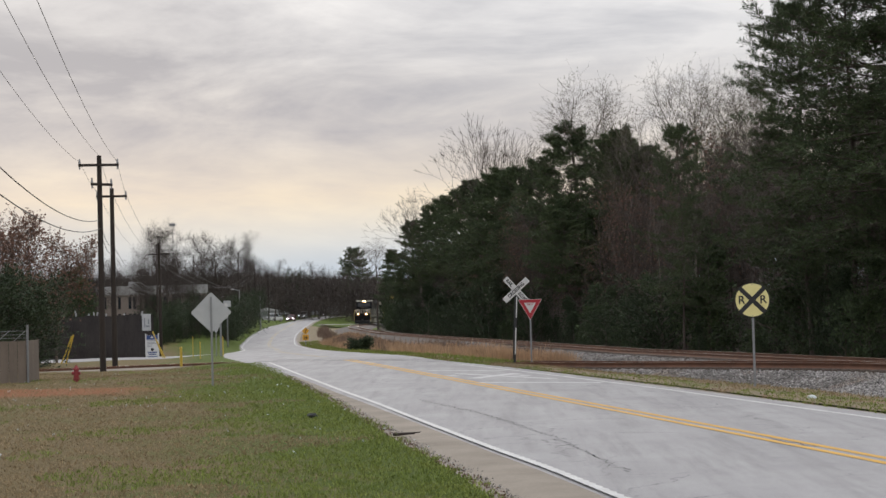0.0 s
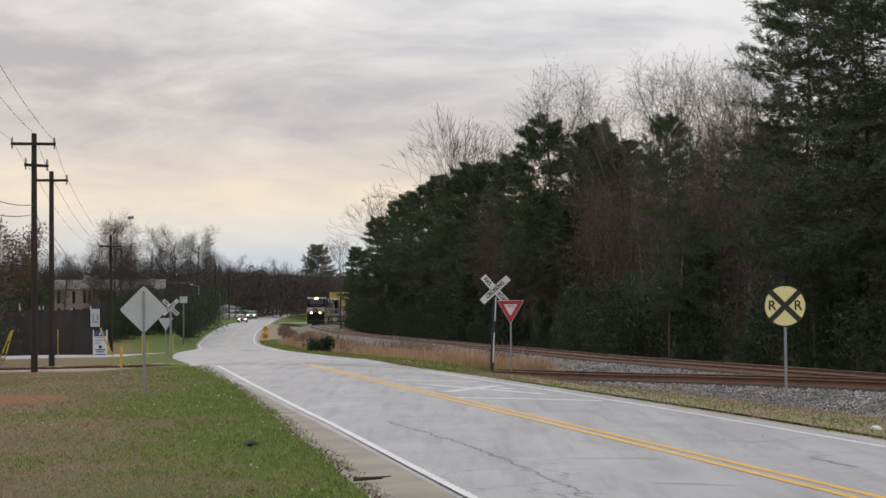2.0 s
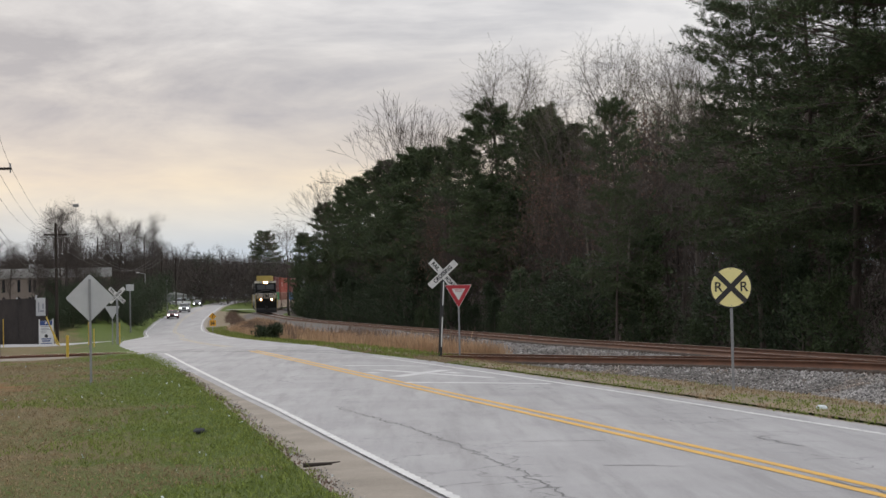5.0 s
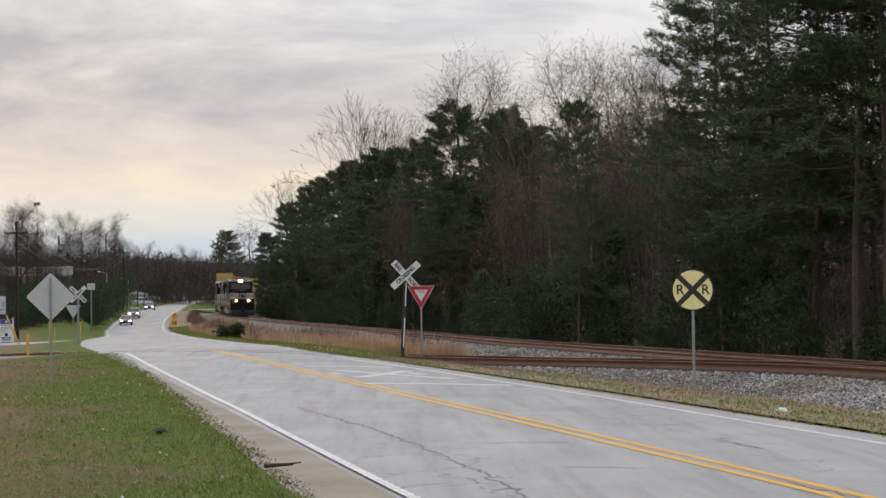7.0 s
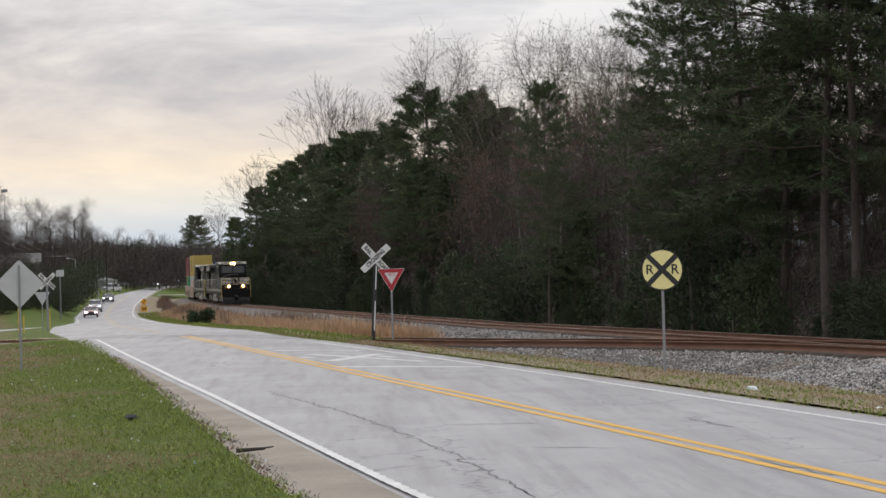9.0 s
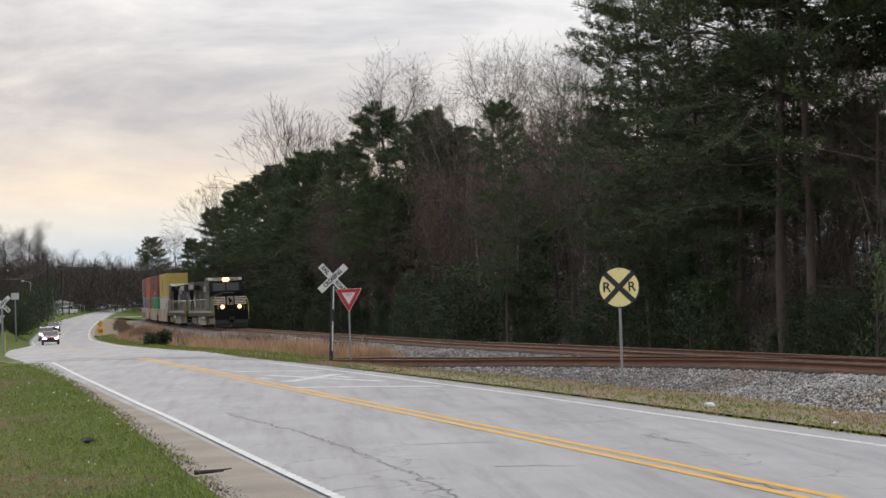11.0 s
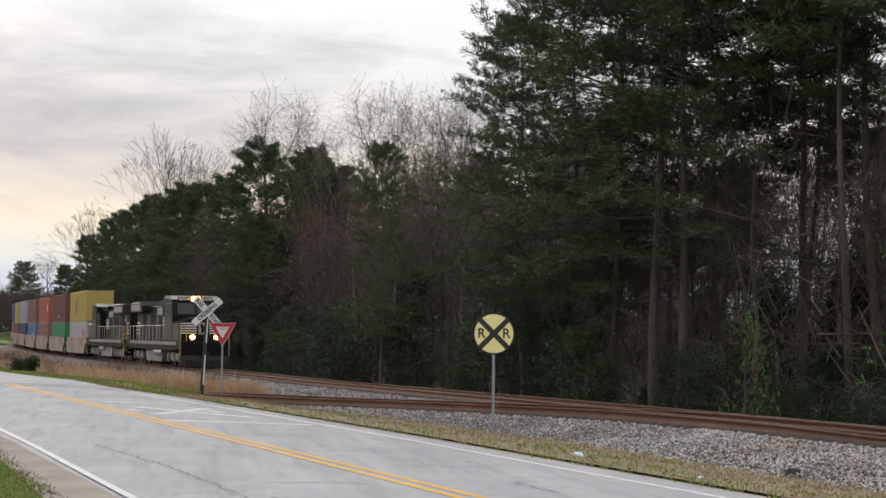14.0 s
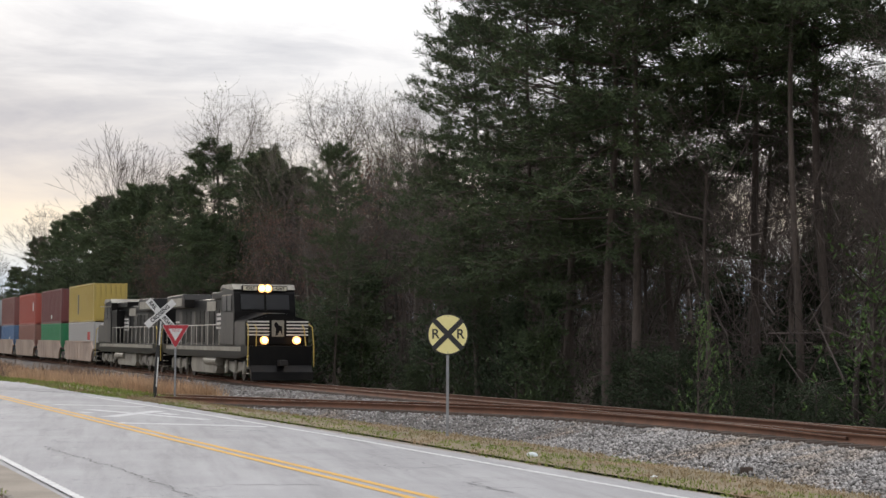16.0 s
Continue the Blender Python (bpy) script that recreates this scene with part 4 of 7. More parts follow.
def crossbuck(bearing, distance, turn, lean, c, both, label):
    s = thing("railroad_crossbuck", bearing, distance, turn, label, "road sign", "crossbucks", lean)
    bm = bmesh.new()
    box(bm, -0.06, 0.06, 0.01, 0.13, -0.3, c + 0.1, 0.01)
    part("post", bm, SIGN_BLACK if not both else STEEL, s, "weathered post")
    if not both:
        bm = bmesh.new()
        box(bm, 0.015, 0.055, 0.002, 0.009, c - 1.05, c - 0.25)
        part("reflective_strip", bm, SIGN_WHITE, s)
        bm = bmesh.new()
        box(bm, 0.015, 0.055, 0.002, 0.009, 0.35, c - 1.45)
        part("reflective_strip", bm, SIGN_WHITE, s)
    blades = (("RAIL", "ROAD", -45, -0.002), ("CROSSING", "", 45, -0.012))
    for first, second, a, y in blades:
        u = Vector((math.cos(radians(a)), math.sin(radians(a))))
        n = Vector((-u.y, u.x))
        q = [u * 0.61 + n * 0.115, -u * 0.61 + n * 0.115, -u * 0.61 - n * 0.115, u * 0.61 - n * 0.115]
        b = plate("blade", [(p.x, p.y + c) for p in q], 0.006, SIGN_WHITE, s, y - 0.006, "white blade with black letters")
        for word, off in ((first, -0.37 if second else 0), (second, 0.37)):
            if word:
                lettering("word", word, 0.19, SIGN_BLACK, b, Matrix.Translation((u.x * off, y - 0.009, u.y * off + c)) @ pose(0, 0, 0, 90, -a, 0), 0.82 if second else 0.86, 0.034)
    return s


def yield_sign(bearing, distance, turn, top, back, label):
    s = thing("yield_sign", bearing, distance, turn, label, "road sign", "yield signs")
    post(s, -0.2, top - 0.05, y=0.004)
    h, w = 0.80, 0.46
    tri = lambda k, dz=0.0: rounded([(-w * k, top - h / 3 + h / 3 * k), (w * k, top - h / 3 + h / 3 * k), (0, top - h / 3 - h * 2 / 3 * k)], 0.05 * k)
    plate("sign_plate", tri(1.0), 0.004, BARE_PLATE if back else SIGN_WHITE, s, -0.003)
    if not back:
        plate("red_border", tri(0.955), 0.003, SIGN_RED, s, -0.008, "red border")
        plate("white_centre", tri(0.50), 0.003, SIGN_WHITE, s, -0.012, "white centre")
        lettering("word", "YIELD", 0.105, SIGN_RED, s, Matrix.Translation((0, -0.015, top - 0.20)) @ FRONT, 0.95)
    return s


def diamond_back():
    s = thing("warning_sign", -9.69, 45.0, 12, "back of a bare metal diamond warning sign on a thin post", "road sign")
    c, r = 2.2, 0.62
    plate("sign_plate", rounded([(r, c), (0, c + r), (-r, c), (0, c - r)], 0.07), 0.004, BARE_PLATE, s, 0.045, "dull bare aluminium back")
    post(s, -0.2, c + 0.48)
    for z in (c + 0.33, c - 0.33):
        bm = bmesh.new()
        rod(bm, (0, -0.004, z), (0, 0.005, z), 0.014)
        part("bolt", bm, STEEL, s)


def curve_sign():
    s = thing("curve_warning_sign", -5.72, 210, 0, "amber diamond warning sign with a plate below, in the verge", "road sign")
    z = 1.5
    post(s, -0.6, z + 0.9, w=0.04, y=0.01)
    plate("sign_plate", rounded([(0.45, z + 0.45), (0, z + 0.9), (-0.45, z + 0.45), (0, z)], 0.06), 0.005, SIGN_AMBER, s, -0.004)
    plate("arrow", [(-0.06, z + 0.22), (0.02, z + 0.22), (0.02, z + 0.5), (0.14, z + 0.62), (0.2, z + 0.56), (0.22, z + 0.74), (0.06, z + 0.72), (0.1, z + 0.67), (-0.06, z + 0.53)], 0.003, SIGN_BLACK, s, -0.009)
    plate("lower_plate", rounded([(0.38, z - 0.72), (0.38, z - 0.02), (-0.38, z - 0.02), (-0.38, z - 0.72)], 0.05), 0.005, SIGN_AMBER, s, -0.004)
    for q in ((-0.2, -0.1), (0.06, 0.16)):
        plate("symbol_bar", [(q[0], z - 0.6), (q[1], z - 0.6), (q[1], z - 0.15), (q[0], z - 0.15)], 0.003, SIGN_BLACK, s, -0.009)
    plate("symbol_bar", [(-0.1, z - 0.42), (0.3, z - 0.42), (0.3, z - 0.33), (-0.1, z - 0.33)], 0.003, SIGN_BLACK, s, -0.0125)


def notice_board():
    s = thing("notice_board", -11.1, 132, 11, "white and blue yard notice board between two white posts", "sign board")
    for x in (-0.50, 0.50):
        bm = bmesh.new()
        box(bm, x - 0.045, x + 0.045, 0, 0.09, -0.4, 1.98, 0.008)
        part("post", bm, SIGN_WHITE, s)
    bm = bmesh.new()
    box(bm, -0.455, 0.455, 0.02, 0.06, 0.08, 1.85)
    part("panel", bm, SIGN_WHITE, s)
    plate("heading", [(-0.45, 1.5), (0.45, 1.5), (0.45, 1.84), (-0.45, 1.84)], 0.003, SIGN_BLUE, s, 0.014, "dark blue heading band")
    plate("mark", [(-0.12, 1.62), (0.12, 1.62), (0, 1.8)], 0.003, SIGN_WHITE, s, 0.009)
    for x0, x1, z, h in ((-0.38, 0.36, 1.38, 0.06), (-0.38, 0.2, 1.25, 0.04), (-0.38, 0.36, 1.17, 0.04), (-0.38, 0.05, 1.05, 0.04), (-0.38, 0.0, 0.93, 0.04), (-0.36, 0.36, 0.44, 0.09), (-0.3, 0.3, 0.29, 0.09), (-0.38, 0.38, 0.12, 0.06)):
        plate("text_bar", [(x0, z), (x1, z), (x1, z + h), (x0, z + h)], 0.003, GREY_TEXT if z > 0.5 else SIGN_BLUE, s, 0.015)
    plate("emblem", ring_points(0.13, 20, 0, 0.71), 0.003, SIGN_BLACK, s, 0.015, "dark round emblem")


def bollard(bearing, distance, h, r=0.055, lean=0.0, turn=0):
    s = thing("guard_post", bearing, distance, turn, "thin yellow plastic guard post in the grass", "guard post", "yellow guard posts", lean)
    bm = bmesh.new()
    rod(bm, (0, 0, -0.2), (0, 0, h), r, r, 10)
    part("tube", bm, YELLOW_PAINT, s)
    bm = bmesh.new()
    rod(bm, (0, 0, h - 0.002), (0, 0, h + 0.05), r * 1.25, r * 0.8, 10)
    part("cap", bm, YELLOW_PAINT, s)


def hydrant():
    s = thing("fire_hydrant", -14.55, 53, 0, "short red fire hydrant in the grass", "hydrant")
    bm = bmesh.new()
    rod(bm, (0, 0, -0.1), (0, 0, 0.38), 0.12, 0.105, 14)
    rod(bm, (0, 0, 0.05), (0, 0, 0.09), 0.16, 0.16, 14)
    part("barrel", bm, HYDRANT_RED, s)
    bm = bmesh.new()
    rod(bm, (0, 0, 0.38), (0, 0, 0.42), 0.15, 0.15, 14)
    rod(bm, (0, 0, 0.42), (0, 0, 0.52), 0.12, 0.05, 14)
    rod(bm, (0, 0, 0.52), (0, 0, 0.56), 0.03, 0.03, 6)
    part("bonnet", bm, HYDRANT_RED, s)
    for x in (-1, 1):
        bm = bmesh.new()
        rod(bm, (x * 0.09, 0, 0.27), (x * 0.19, 0, 0.27), 0.055, 0.06, 10)
        part("outlet", bm, HYDRANT_RED, s)
    s.scale = (0.78, 0.78, 1.0)


def wires(parent, a, b, sag, r=0.008, name="cable"):
    a, b = Vector(a), Vector(b)
    n = 18
    p = [a.lerp(b, i / n) - Vector((0, 0, 4 * sag * (i / n) * (1 - i / n))) for i in range(n + 1)]
    side = (b - a).cross(Vector((0, 0, 1))).normalized()
    up = side.cross(b - a).normalized()
    ring = [side * math.cos(k * 1.2566) * r + up * math.sin(k * 1.2566) * r for k in range(5)]
    v = [tuple(q + o) for q in p for o in ring]
    f = [(5 * i + k, 5 * i + (k + 1) % 5, 5 * i + 5 + (k + 1) % 5, 5 * i + 5 + k) for i in range(n) for k in range(5)]
    ob = new(name, mesh_of(name, v, f, WIRE))
    ob.parent = parent
    return ob


def utility_pole(bearing, distance, height, arms, label, r=0.15, turn=10):
    s = thing("utility_pole", bearing, distance, turn, label, "utility pole", "utility poles")
    bm = bmesh.new()
    rod(bm, (0, 0, -0.5), (0, 0, height), r, r * 0.72, 12)
    part("pole", bm, POLE_WOOD, s, "dark weathered wooden pole")
    for x0, x1, z, tilt in arms:
        bm = bmesh.new()
        vs = box(bm, x0, x1, -0.19, -0.09, z - 0.06, z + 0.06, 0.008)
        bmesh.ops.rotate(bm, verts=bm.verts[:], cent=(0, 0, z), matrix=Matrix.Rotation(radians(tilt), 3, "Y"))
        arm = part("crossarm", bm, POLE_WOOD, s)
        for x in (x0 + 0.06, x1 - 0.06):
            bm = bmesh.new()
            zz = z - x * math.tan(radians(tilt))
            rod(bm, (x, -0.14, zz + 0.05), (x, -0.14, zz + 0.28), 0.055, 0.035, 8)
            rod(bm, (x, -0.14, zz - 0.2), (x, -0.14, zz - 0.05), 0.03, 0.04, 8)
            part("insulator", bm, STEEL, arm)
    return s


def build_posts():
    advance_sign()
    crossbuck(1.80, 58.2, -6, 3.2, 2.80, False, "white railroad crossing crossbuck on a leaning black post")
    yield_sign(2.46, 58.0, -6, 2.50, False, "red and white triangular yield sign on a steel post")
    crossbuck(-8.82, 103, 10, 0, 2.85, True, "white railroad crossing crossbuck on a steel post across the tracks")
    yield_sign(-8.98, 105, 10, 2.25, True, "bare back of a triangular yield sign")
    diamond_back()
    curve_sign()
    notice_board()
    bollard(-10.43, 73, 0.85, 0.06)
    for b, d, h in ((-12.45, 124, 1.9), (-9.75, 118, 1.45), (-9.58, 98, 0.95), (-8.75, 104, 1.2)):
        bollard(b, d, h, 0.03)
    bollard(-10.75, 128, 2.2, 0.04, -20)
    bollard(-10.68, 127, 2.2, 0.04, -25)
    bollard(-14.3, 110, 1.9, 0.05, 22)
    bollard(-14.15, 110, 1.9, 0.05, 16)
    hydrant()
    a = utility_pole(-13.2, 74, 10.0, ((-0.95, 0.9, 9.55, 0), (-0.4, 0.6, 8.65, 3)), "tall dark wooden utility pole with crossarms")
    b = utility_pole(-12.65, 86, 9.55, ((-0.82, 0.8, 9.1, 0),), "dark wooden utility pole behind another one")
    c = utility_pole(-10.75, 150, 10.2, ((-1.0, 1.0, 9.2, 0),), "distant wooden utility pole among bare trees", 0.16)
    utility_pole(-7.35, 330, 11.0, ((-0.9, 0.9, 10.4, 0),), "distant wooden utility pole by the road", 0.15)
    utility_pole(-6.9, 350, 10.5, ((-0.9, 0.9, 10.0, 0),), "distant wooden utility pole by the road", 0.15)
    for bearing, d in ((-7.9, 300), (-7.2, 318)):
        s = thing("street_lamp", bearing, d, 0, "grey street lamp beside the far road", "street lamp", "street lamps")
        bm = bmesh.new()
        rod(bm, (0, 0, -0.3), (0, 0, 6.3), 0.12, 0.08, 8)
        part("pole", bm, STEEL, s)
        bm = bmesh.new()
        rod(bm, (0, 0, 6.2), (-1.1, 0, 6.5), 0.05, 0.05, 6)
        part("arm", bm, STEEL, s)
        bm = bmesh.new()
        box(bm, -1.5, -1.0, -0.12, 0.12, 6.42, 6.58, 0.04)
        part("lamp_head", bm, SIGN_WHITE, s)
    s = thing("road_sign", -8.4, 190, 10, "small grey sign on a tall post on the far bank", "road sign")
    bm = bmesh.new()
    rod(bm, (0, 0, -0.3), (0, 0, 5.2), 0.09, 0.08, 8)
    part("post", bm, STEEL, s)
    bm = bmesh.new()
    box(bm, -0.42, 0.42, -0.12, -0.09, 4.5, 5.2, 0.02)
    part("panel", bm, BARE_PLATE, s)
    # overhead lines between and beyond the poles
    pa, pb, pc = (Vector(spot(-13.2, 74)), Vector(spot(-12.65, 86)), Vector(spot(-10.75, 150)))
    start = Vector((-4.4, -2.0, 0))
    for i, (dx, za, zs) in enumerate(((-0.9, 9.7, 10.2), (0.85, 9.7, 10.3), (0.0, 10.0, 10.6))):
        w = tagged(new("overhead_line"), "thin dark overhead power line between poles", "power line", "overhead lines")
        wires(w, pa + Vector((dx, 0, za)), start + Vector((dx, 0, zs)), 1.1)
        wires(w, pa + Vector((dx, 0, za)), pb + Vector((dx * 0.85, 0, 9.3)), 0.1)
        wires(w, pb + Vector((dx * 0.85, 0, 9.3)), pc + Vector((dx, 0, 9.3)), 1.0)
    for za, zs, sag in ((7.0, 7.6, 1.6), (6.6, 6.6, 1.5)):
        w = tagged(new("overhead_line"), "thick dark communication cable between poles", "power line", "overhead lines")
        wires(w, pa + Vector((0, 0, za)), start + Vector((-0.6, 0, zs)), sag, 0.016)
        wires(w, pa + Vector((0, 0, za - 0.1)), pb + Vector((0, 0, za - 0.5)), 0.4, 0.014)
        wires(w, pb + Vector((0, 0, za - 0.5)), pc + Vector((0, 0, za - 0.6)), 1.0, 0.014)
    for k in range(3):
        w = tagged(new("overhead_line"), "thin overhead power line along the far road", "power line", "overhead lines")
        wires(w, pc + Vector((k - 1, 0, 9.2)), Vector(spot(-7.35, 330)) + Vector((k - 1, 0, 10.4)), 3.2, 0.018)


build_posts()

# ---- yard and buildings left of the road ----
SCREEN = material("fence_screen", (0.022, 0.019, 0.019), (0.05, 0.043, 0.04), 0.5, 1.0, bump=0.3, grain=6.0, stretch=(2, 2, 0.6), soil=(0.055, 0.047, 0.042))
TAN_WALL = material("tan_fence", (0.20, 0.16, 0.13), (0.13, 0.105, 0.085), 0.9, 0.9, bump=0.3, grain=14.0, stretch=(3, 3, 0.5))
PARAPET = material("white_parapet", (0.36, 0.36, 0.36), (0.28, 0.28, 0.28), 0.3, 0.7, bump=0.1)
OFFICE_WALL = material("office_wall", (0.22, 0.185, 0.16), (0.16, 0.135, 0.12), 0.4, 0.85, bump=0.2)
SHED_WALL = material("shed_wall", (0.25, 0.26, 0.28), (0.19, 0.20, 0.21), 0.3, 0.6, bump=0.1)


def facing(bearing, distance):
    x, y, z = spot(bearing, distance)
    return pose(x, y, z, 0, 0, -bearing)


def office():
    s = tagged(new("office_building"), "two-storey tan office block with white parapet and narrow windows", "building")
    s.matrix_basis = facing(-10.85, 262)
    w = 8.4
    bm = bmesh.new()
    box(bm, -w, w, 0, 14, -1.0, 5.9)
    part("wall", bm, OFFICE_WALL, s)
    bm = bmesh.new()
    box(bm, -w - 0.15, w + 0.15, -0.15, 14.2, 4.9, 6.3, 0.03)
    part("parapet", bm, PARAPET, s, "broad white parapet band")
    for z in (0.2, 2.8):
        for x in (-7.2, -5.0, -3.4, -2.7, -0.9, 0.2, 1.9, 3.4, 4.2, 5.8, 7.2):
            bm = bmesh.new()
            box(bm, x - 0.26, x + 0.26, -0.06, 0.05, z - 0.05, z + 1.95)
            f = part("window", bm, OFFICE_WALL, s)
            bm = bmesh.new()
            box(bm, x - 0.21, x + 0.21, -0.08, -0.062, z, z + 1.85)
            part("pane", bm, GLASS_DARK, f)
    bm = bmesh.new()
    box(bm, -3.6, -1.4, 2, 5, 6.3, 7.0, 0.03)
    part("roof_unit", bm, PARAPET, s)


def yard_fence():
    s = tagged(new("yard_fence"), "tall dark screened yard fence beyond the side road", "fence")
    x0, y0, z0 = spot(-17.4, 140)
    x1, y1, z1 = spot(-11.05, 138)
    n = 14
    for i in range(n):
        a, b = Vector((x0, y0, z0)).lerp(Vector((x1, y1, z1)), i / n), Vector((x0, y0, z0)).lerp(Vector((x1, y1, z1)), (i + 1) / n)
        d = (b - a).length
        m = Matrix.Translation(a) @ Matrix.Rotation(math.atan2(b.y - a.y, b.x - a.x), 4, "Z")
        bm = bmesh.new()
        vs = box(bm, 0.004, d - 0.004, -0.03, 0.03, -0.3, 3.55 + 0.05 * math.sin(i * 2.3))
        bmesh.ops.transform(bm, matrix=m, verts=bm.verts[:])
        part("panel", bm, SCREEN, s)
        bm = bmesh.new()
        rod(bm, (0, 0.1, -0.4), (0, 0.1, 3.75), 0.05, 0.05, 8)
        bmesh.ops.transform(bm, matrix=m, verts=bm.verts[:])
        part("post", bm, SCREEN, s)
    side = Vector((x1 - 9.0, y1 + 26, z1))
    bm = bmesh.new()
    e = Vector((x1, y1, z1))
    q = [bm.verts.new(e + Vector((0, 0.1, -0.3))), bm.verts.new(side + Vector((0, 0, -0.3))), bm.verts.new(side + Vector((0, 0, 3.5))), bm.verts.new(e + Vector((0, 0.1, 3.5)))]
    f = bm.faces.new(q)
    r = bmesh.ops.extrude_face_region(bm, geom=[f])
    bmesh.ops.translate(bm, vec=(0.05, 0, 0), verts=[v for v in r["geom"] if isinstance(v, bmesh.types.BMVert)])
    part("panel", bm, SCREEN, s)
    # loose lumber that shows over the fence
    rng = np.random.default_rng(8)
    for i in range(14):
        t = tagged(new("scrap_beam"), "pale scrap beam leaning behind the yard fence", "scrap", "scrap behind the fence")
        u = rng.uniform(0.45, 0.9)
        p = Vector((x0, y0 + 1.2, z0)).lerp(Vector((x1, y1 + 1.2, z1)), u)
        bm = bmesh.new()
        box(bm, -0.05, 0.05, -0.05, 0.05, 0, 3.9 + rng.uniform(-0.4, 0.35), 0.006)
        part("beam", bm, BARE_PLATE, t)
        t.matrix_basis = pose(p.x, p.y, p.z - 0.1, 0, rng.uniform(-14, 14), rng.uniform(-30, 30))
    t = tagged(new("fence_sign"), "white rectangular sign with dark figure on the yard fence", "sign")
    t.matrix_basis = pose(x1 - 0.5, y1 - 0.12, z1, 0, 0, 11)
    bm = bmesh.new()
    box(bm, -0.36, 0.36, -0.04, 0, 2.2, 3.6, 0.02)
    part("panel", bm, BARE_PLATE, t)
    for x, z, w, h in ((-0.2, 2.5, 0.1, 0.75), (-0.05, 2.5, 0.3, 0.14), (0.12, 2.75, 0.12, 0.4)):
        plate("dark_shape", [(x, z), (x + w, z), (x + w, z + h), (x, z + h)], 0.004, GREY_TEXT, t, -0.046)


def tan_fence():
    s = tagged(new("wall_fence"), "tan board fence with barbed-wire arms on top", "fence")
    corner = Vector(spot(-16.3, 54))
    m = Matrix.Translation(corner) @ pose(0, 0, 0, 0, 0, 8)
    for k in range(14):
        bm = bmesh.new()
        box(bm, -0.30 * (k + 1) + 0.006, -0.30 * k - 0.006, -0.02, 0.02, -0.3, 1.42 + 0.008 * math.sin(k * 3.1), 0.004)
        bmesh.ops.transform(bm, matrix=m, verts=bm.verts[:])
        part("board", bm, TAN_WALL, s)
    for k in range(12):
        bm = bmesh.new()
        box(bm, -0.02, 0.02, 0.30 * k + 0.03, 0.30 * (k + 1) + 0.02, -0.3, 1.42, 0.004)
        bmesh.ops.transform(bm, matrix=m, verts=bm.verts[:])
        part("board", bm, TAN_WALL, s)
    bm = bmesh.new()
    rod(bm, (0.05, -0.04, -0.3), (0.05, -0.04, 1.98), 0.04, 0.04, 8)
    bmesh.ops.transform(bm, matrix=m, verts=bm.verts[:])
    part("post", bm, STEEL, s)
    for x in (0, -0.55, -1.1, -1.65, -2.2):
        bm = bmesh.new()
        rod(bm, (x - 0.42, -0.03, 1.42), (x, -0.03, 1.78), 0.015, 0.015, 5)
        bmesh.ops.transform(bm, matrix=m, verts=bm.verts[:])
        part("wire_arm", bm, STEEL, s)
    for z in (1.52, 1.64, 1.76):
        bm = bmesh.new()
        rod(bm, (-4.2, -0.03, z), (0, -0.03, z), 0.006, 0.006, 4)
        bmesh.ops.transform(bm, matrix=m, verts=bm.verts[:])
        part("barbed_wire", bm, STEEL, s)


def far_buildings():
    for b, d, w, h, label in ((-6.95, 385, 2.6, 1.5, "small pale shed with a low roof beside the far road"),):
        s = tagged(new("shed"), label, "building")
        s.matrix_basis = facing(b, d)
        bm = bmesh.new()
        box(bm, -w, w, 0, 5, -0.5, h)
        part("wall", bm, SHED_WALL, s)
        bm = bmesh.new()
        prism(bm, [(-w - 0.3, h), (w + 0.3, h), (0, h + 0.7)], -0.3, 5.3)
        part("roof", bm, BARE_PLATE, s)
    s = tagged(new("roadside_sign"), "white upright sign panel beside the far road", "sign")
    s.matrix_basis = facing(-7.45, 330)
    bm = bmesh.new()
    box(bm, -0.7, 0.7, -0.06, 0.06, 0.4, 2.6, 0.02)
    part("panel", bm, SIGN_WHITE, s)
    for x in (-0.6, 0.6):
        bm = bmesh.new()
        box(bm, x - 0.06, x + 0.06, -0.05, 0.05, -0.5, 2.7)
        part("post", bm, SIGN_WHITE, s)
    s = tagged(new("chain_link_fence"), "grey wire fence along the far lot", "fence")
    x0, y0, z0 = spot(-8.6, 345)
    x1, y1, z1 = spot(-6.2, 385)
    for i in range(17):
        p = Vector((x0, y0, z0)).lerp(Vector((x1, y1, z1)), i / 16)
        bm = bmesh.new()
        rod(bm, p + Vector((0, 0, -0.2)), p + Vector((0, 0, 1.8)), 0.04, 0.04, 5)
        part("post", bm, STEEL, s)
    bm = bmesh.new()
    rod(bm, (x0, y0, z0 + 1.8), (x1, y1, z1 + 1.8), 0.03, 0.03, 5)
    part("rail", bm, STEEL, s)
    bm = bmesh.new()
    rod(bm, Vector(spot(-10.1, 298)) - Vector((0, 0, 1)), Vector(spot(-10.1, 298)) + Vector((0, 0, 17.0)), 0.12, 0.05, 6)
    m = tagged(new("mast"), "thin tall mast with a small antenna head", "mast")
    part("pole", bm, STEEL, m)
    bm = bmesh.new()
    p = Vector(spot(-10.1, 298)) + Vector((0, 0, 17.0))
    box(bm, p.x - 0.5, p.x + 0.5, p.y - 0.2, p.y + 0.2, p.z, p.z + 0.5)
    part("antenna", bm, STEEL, m)


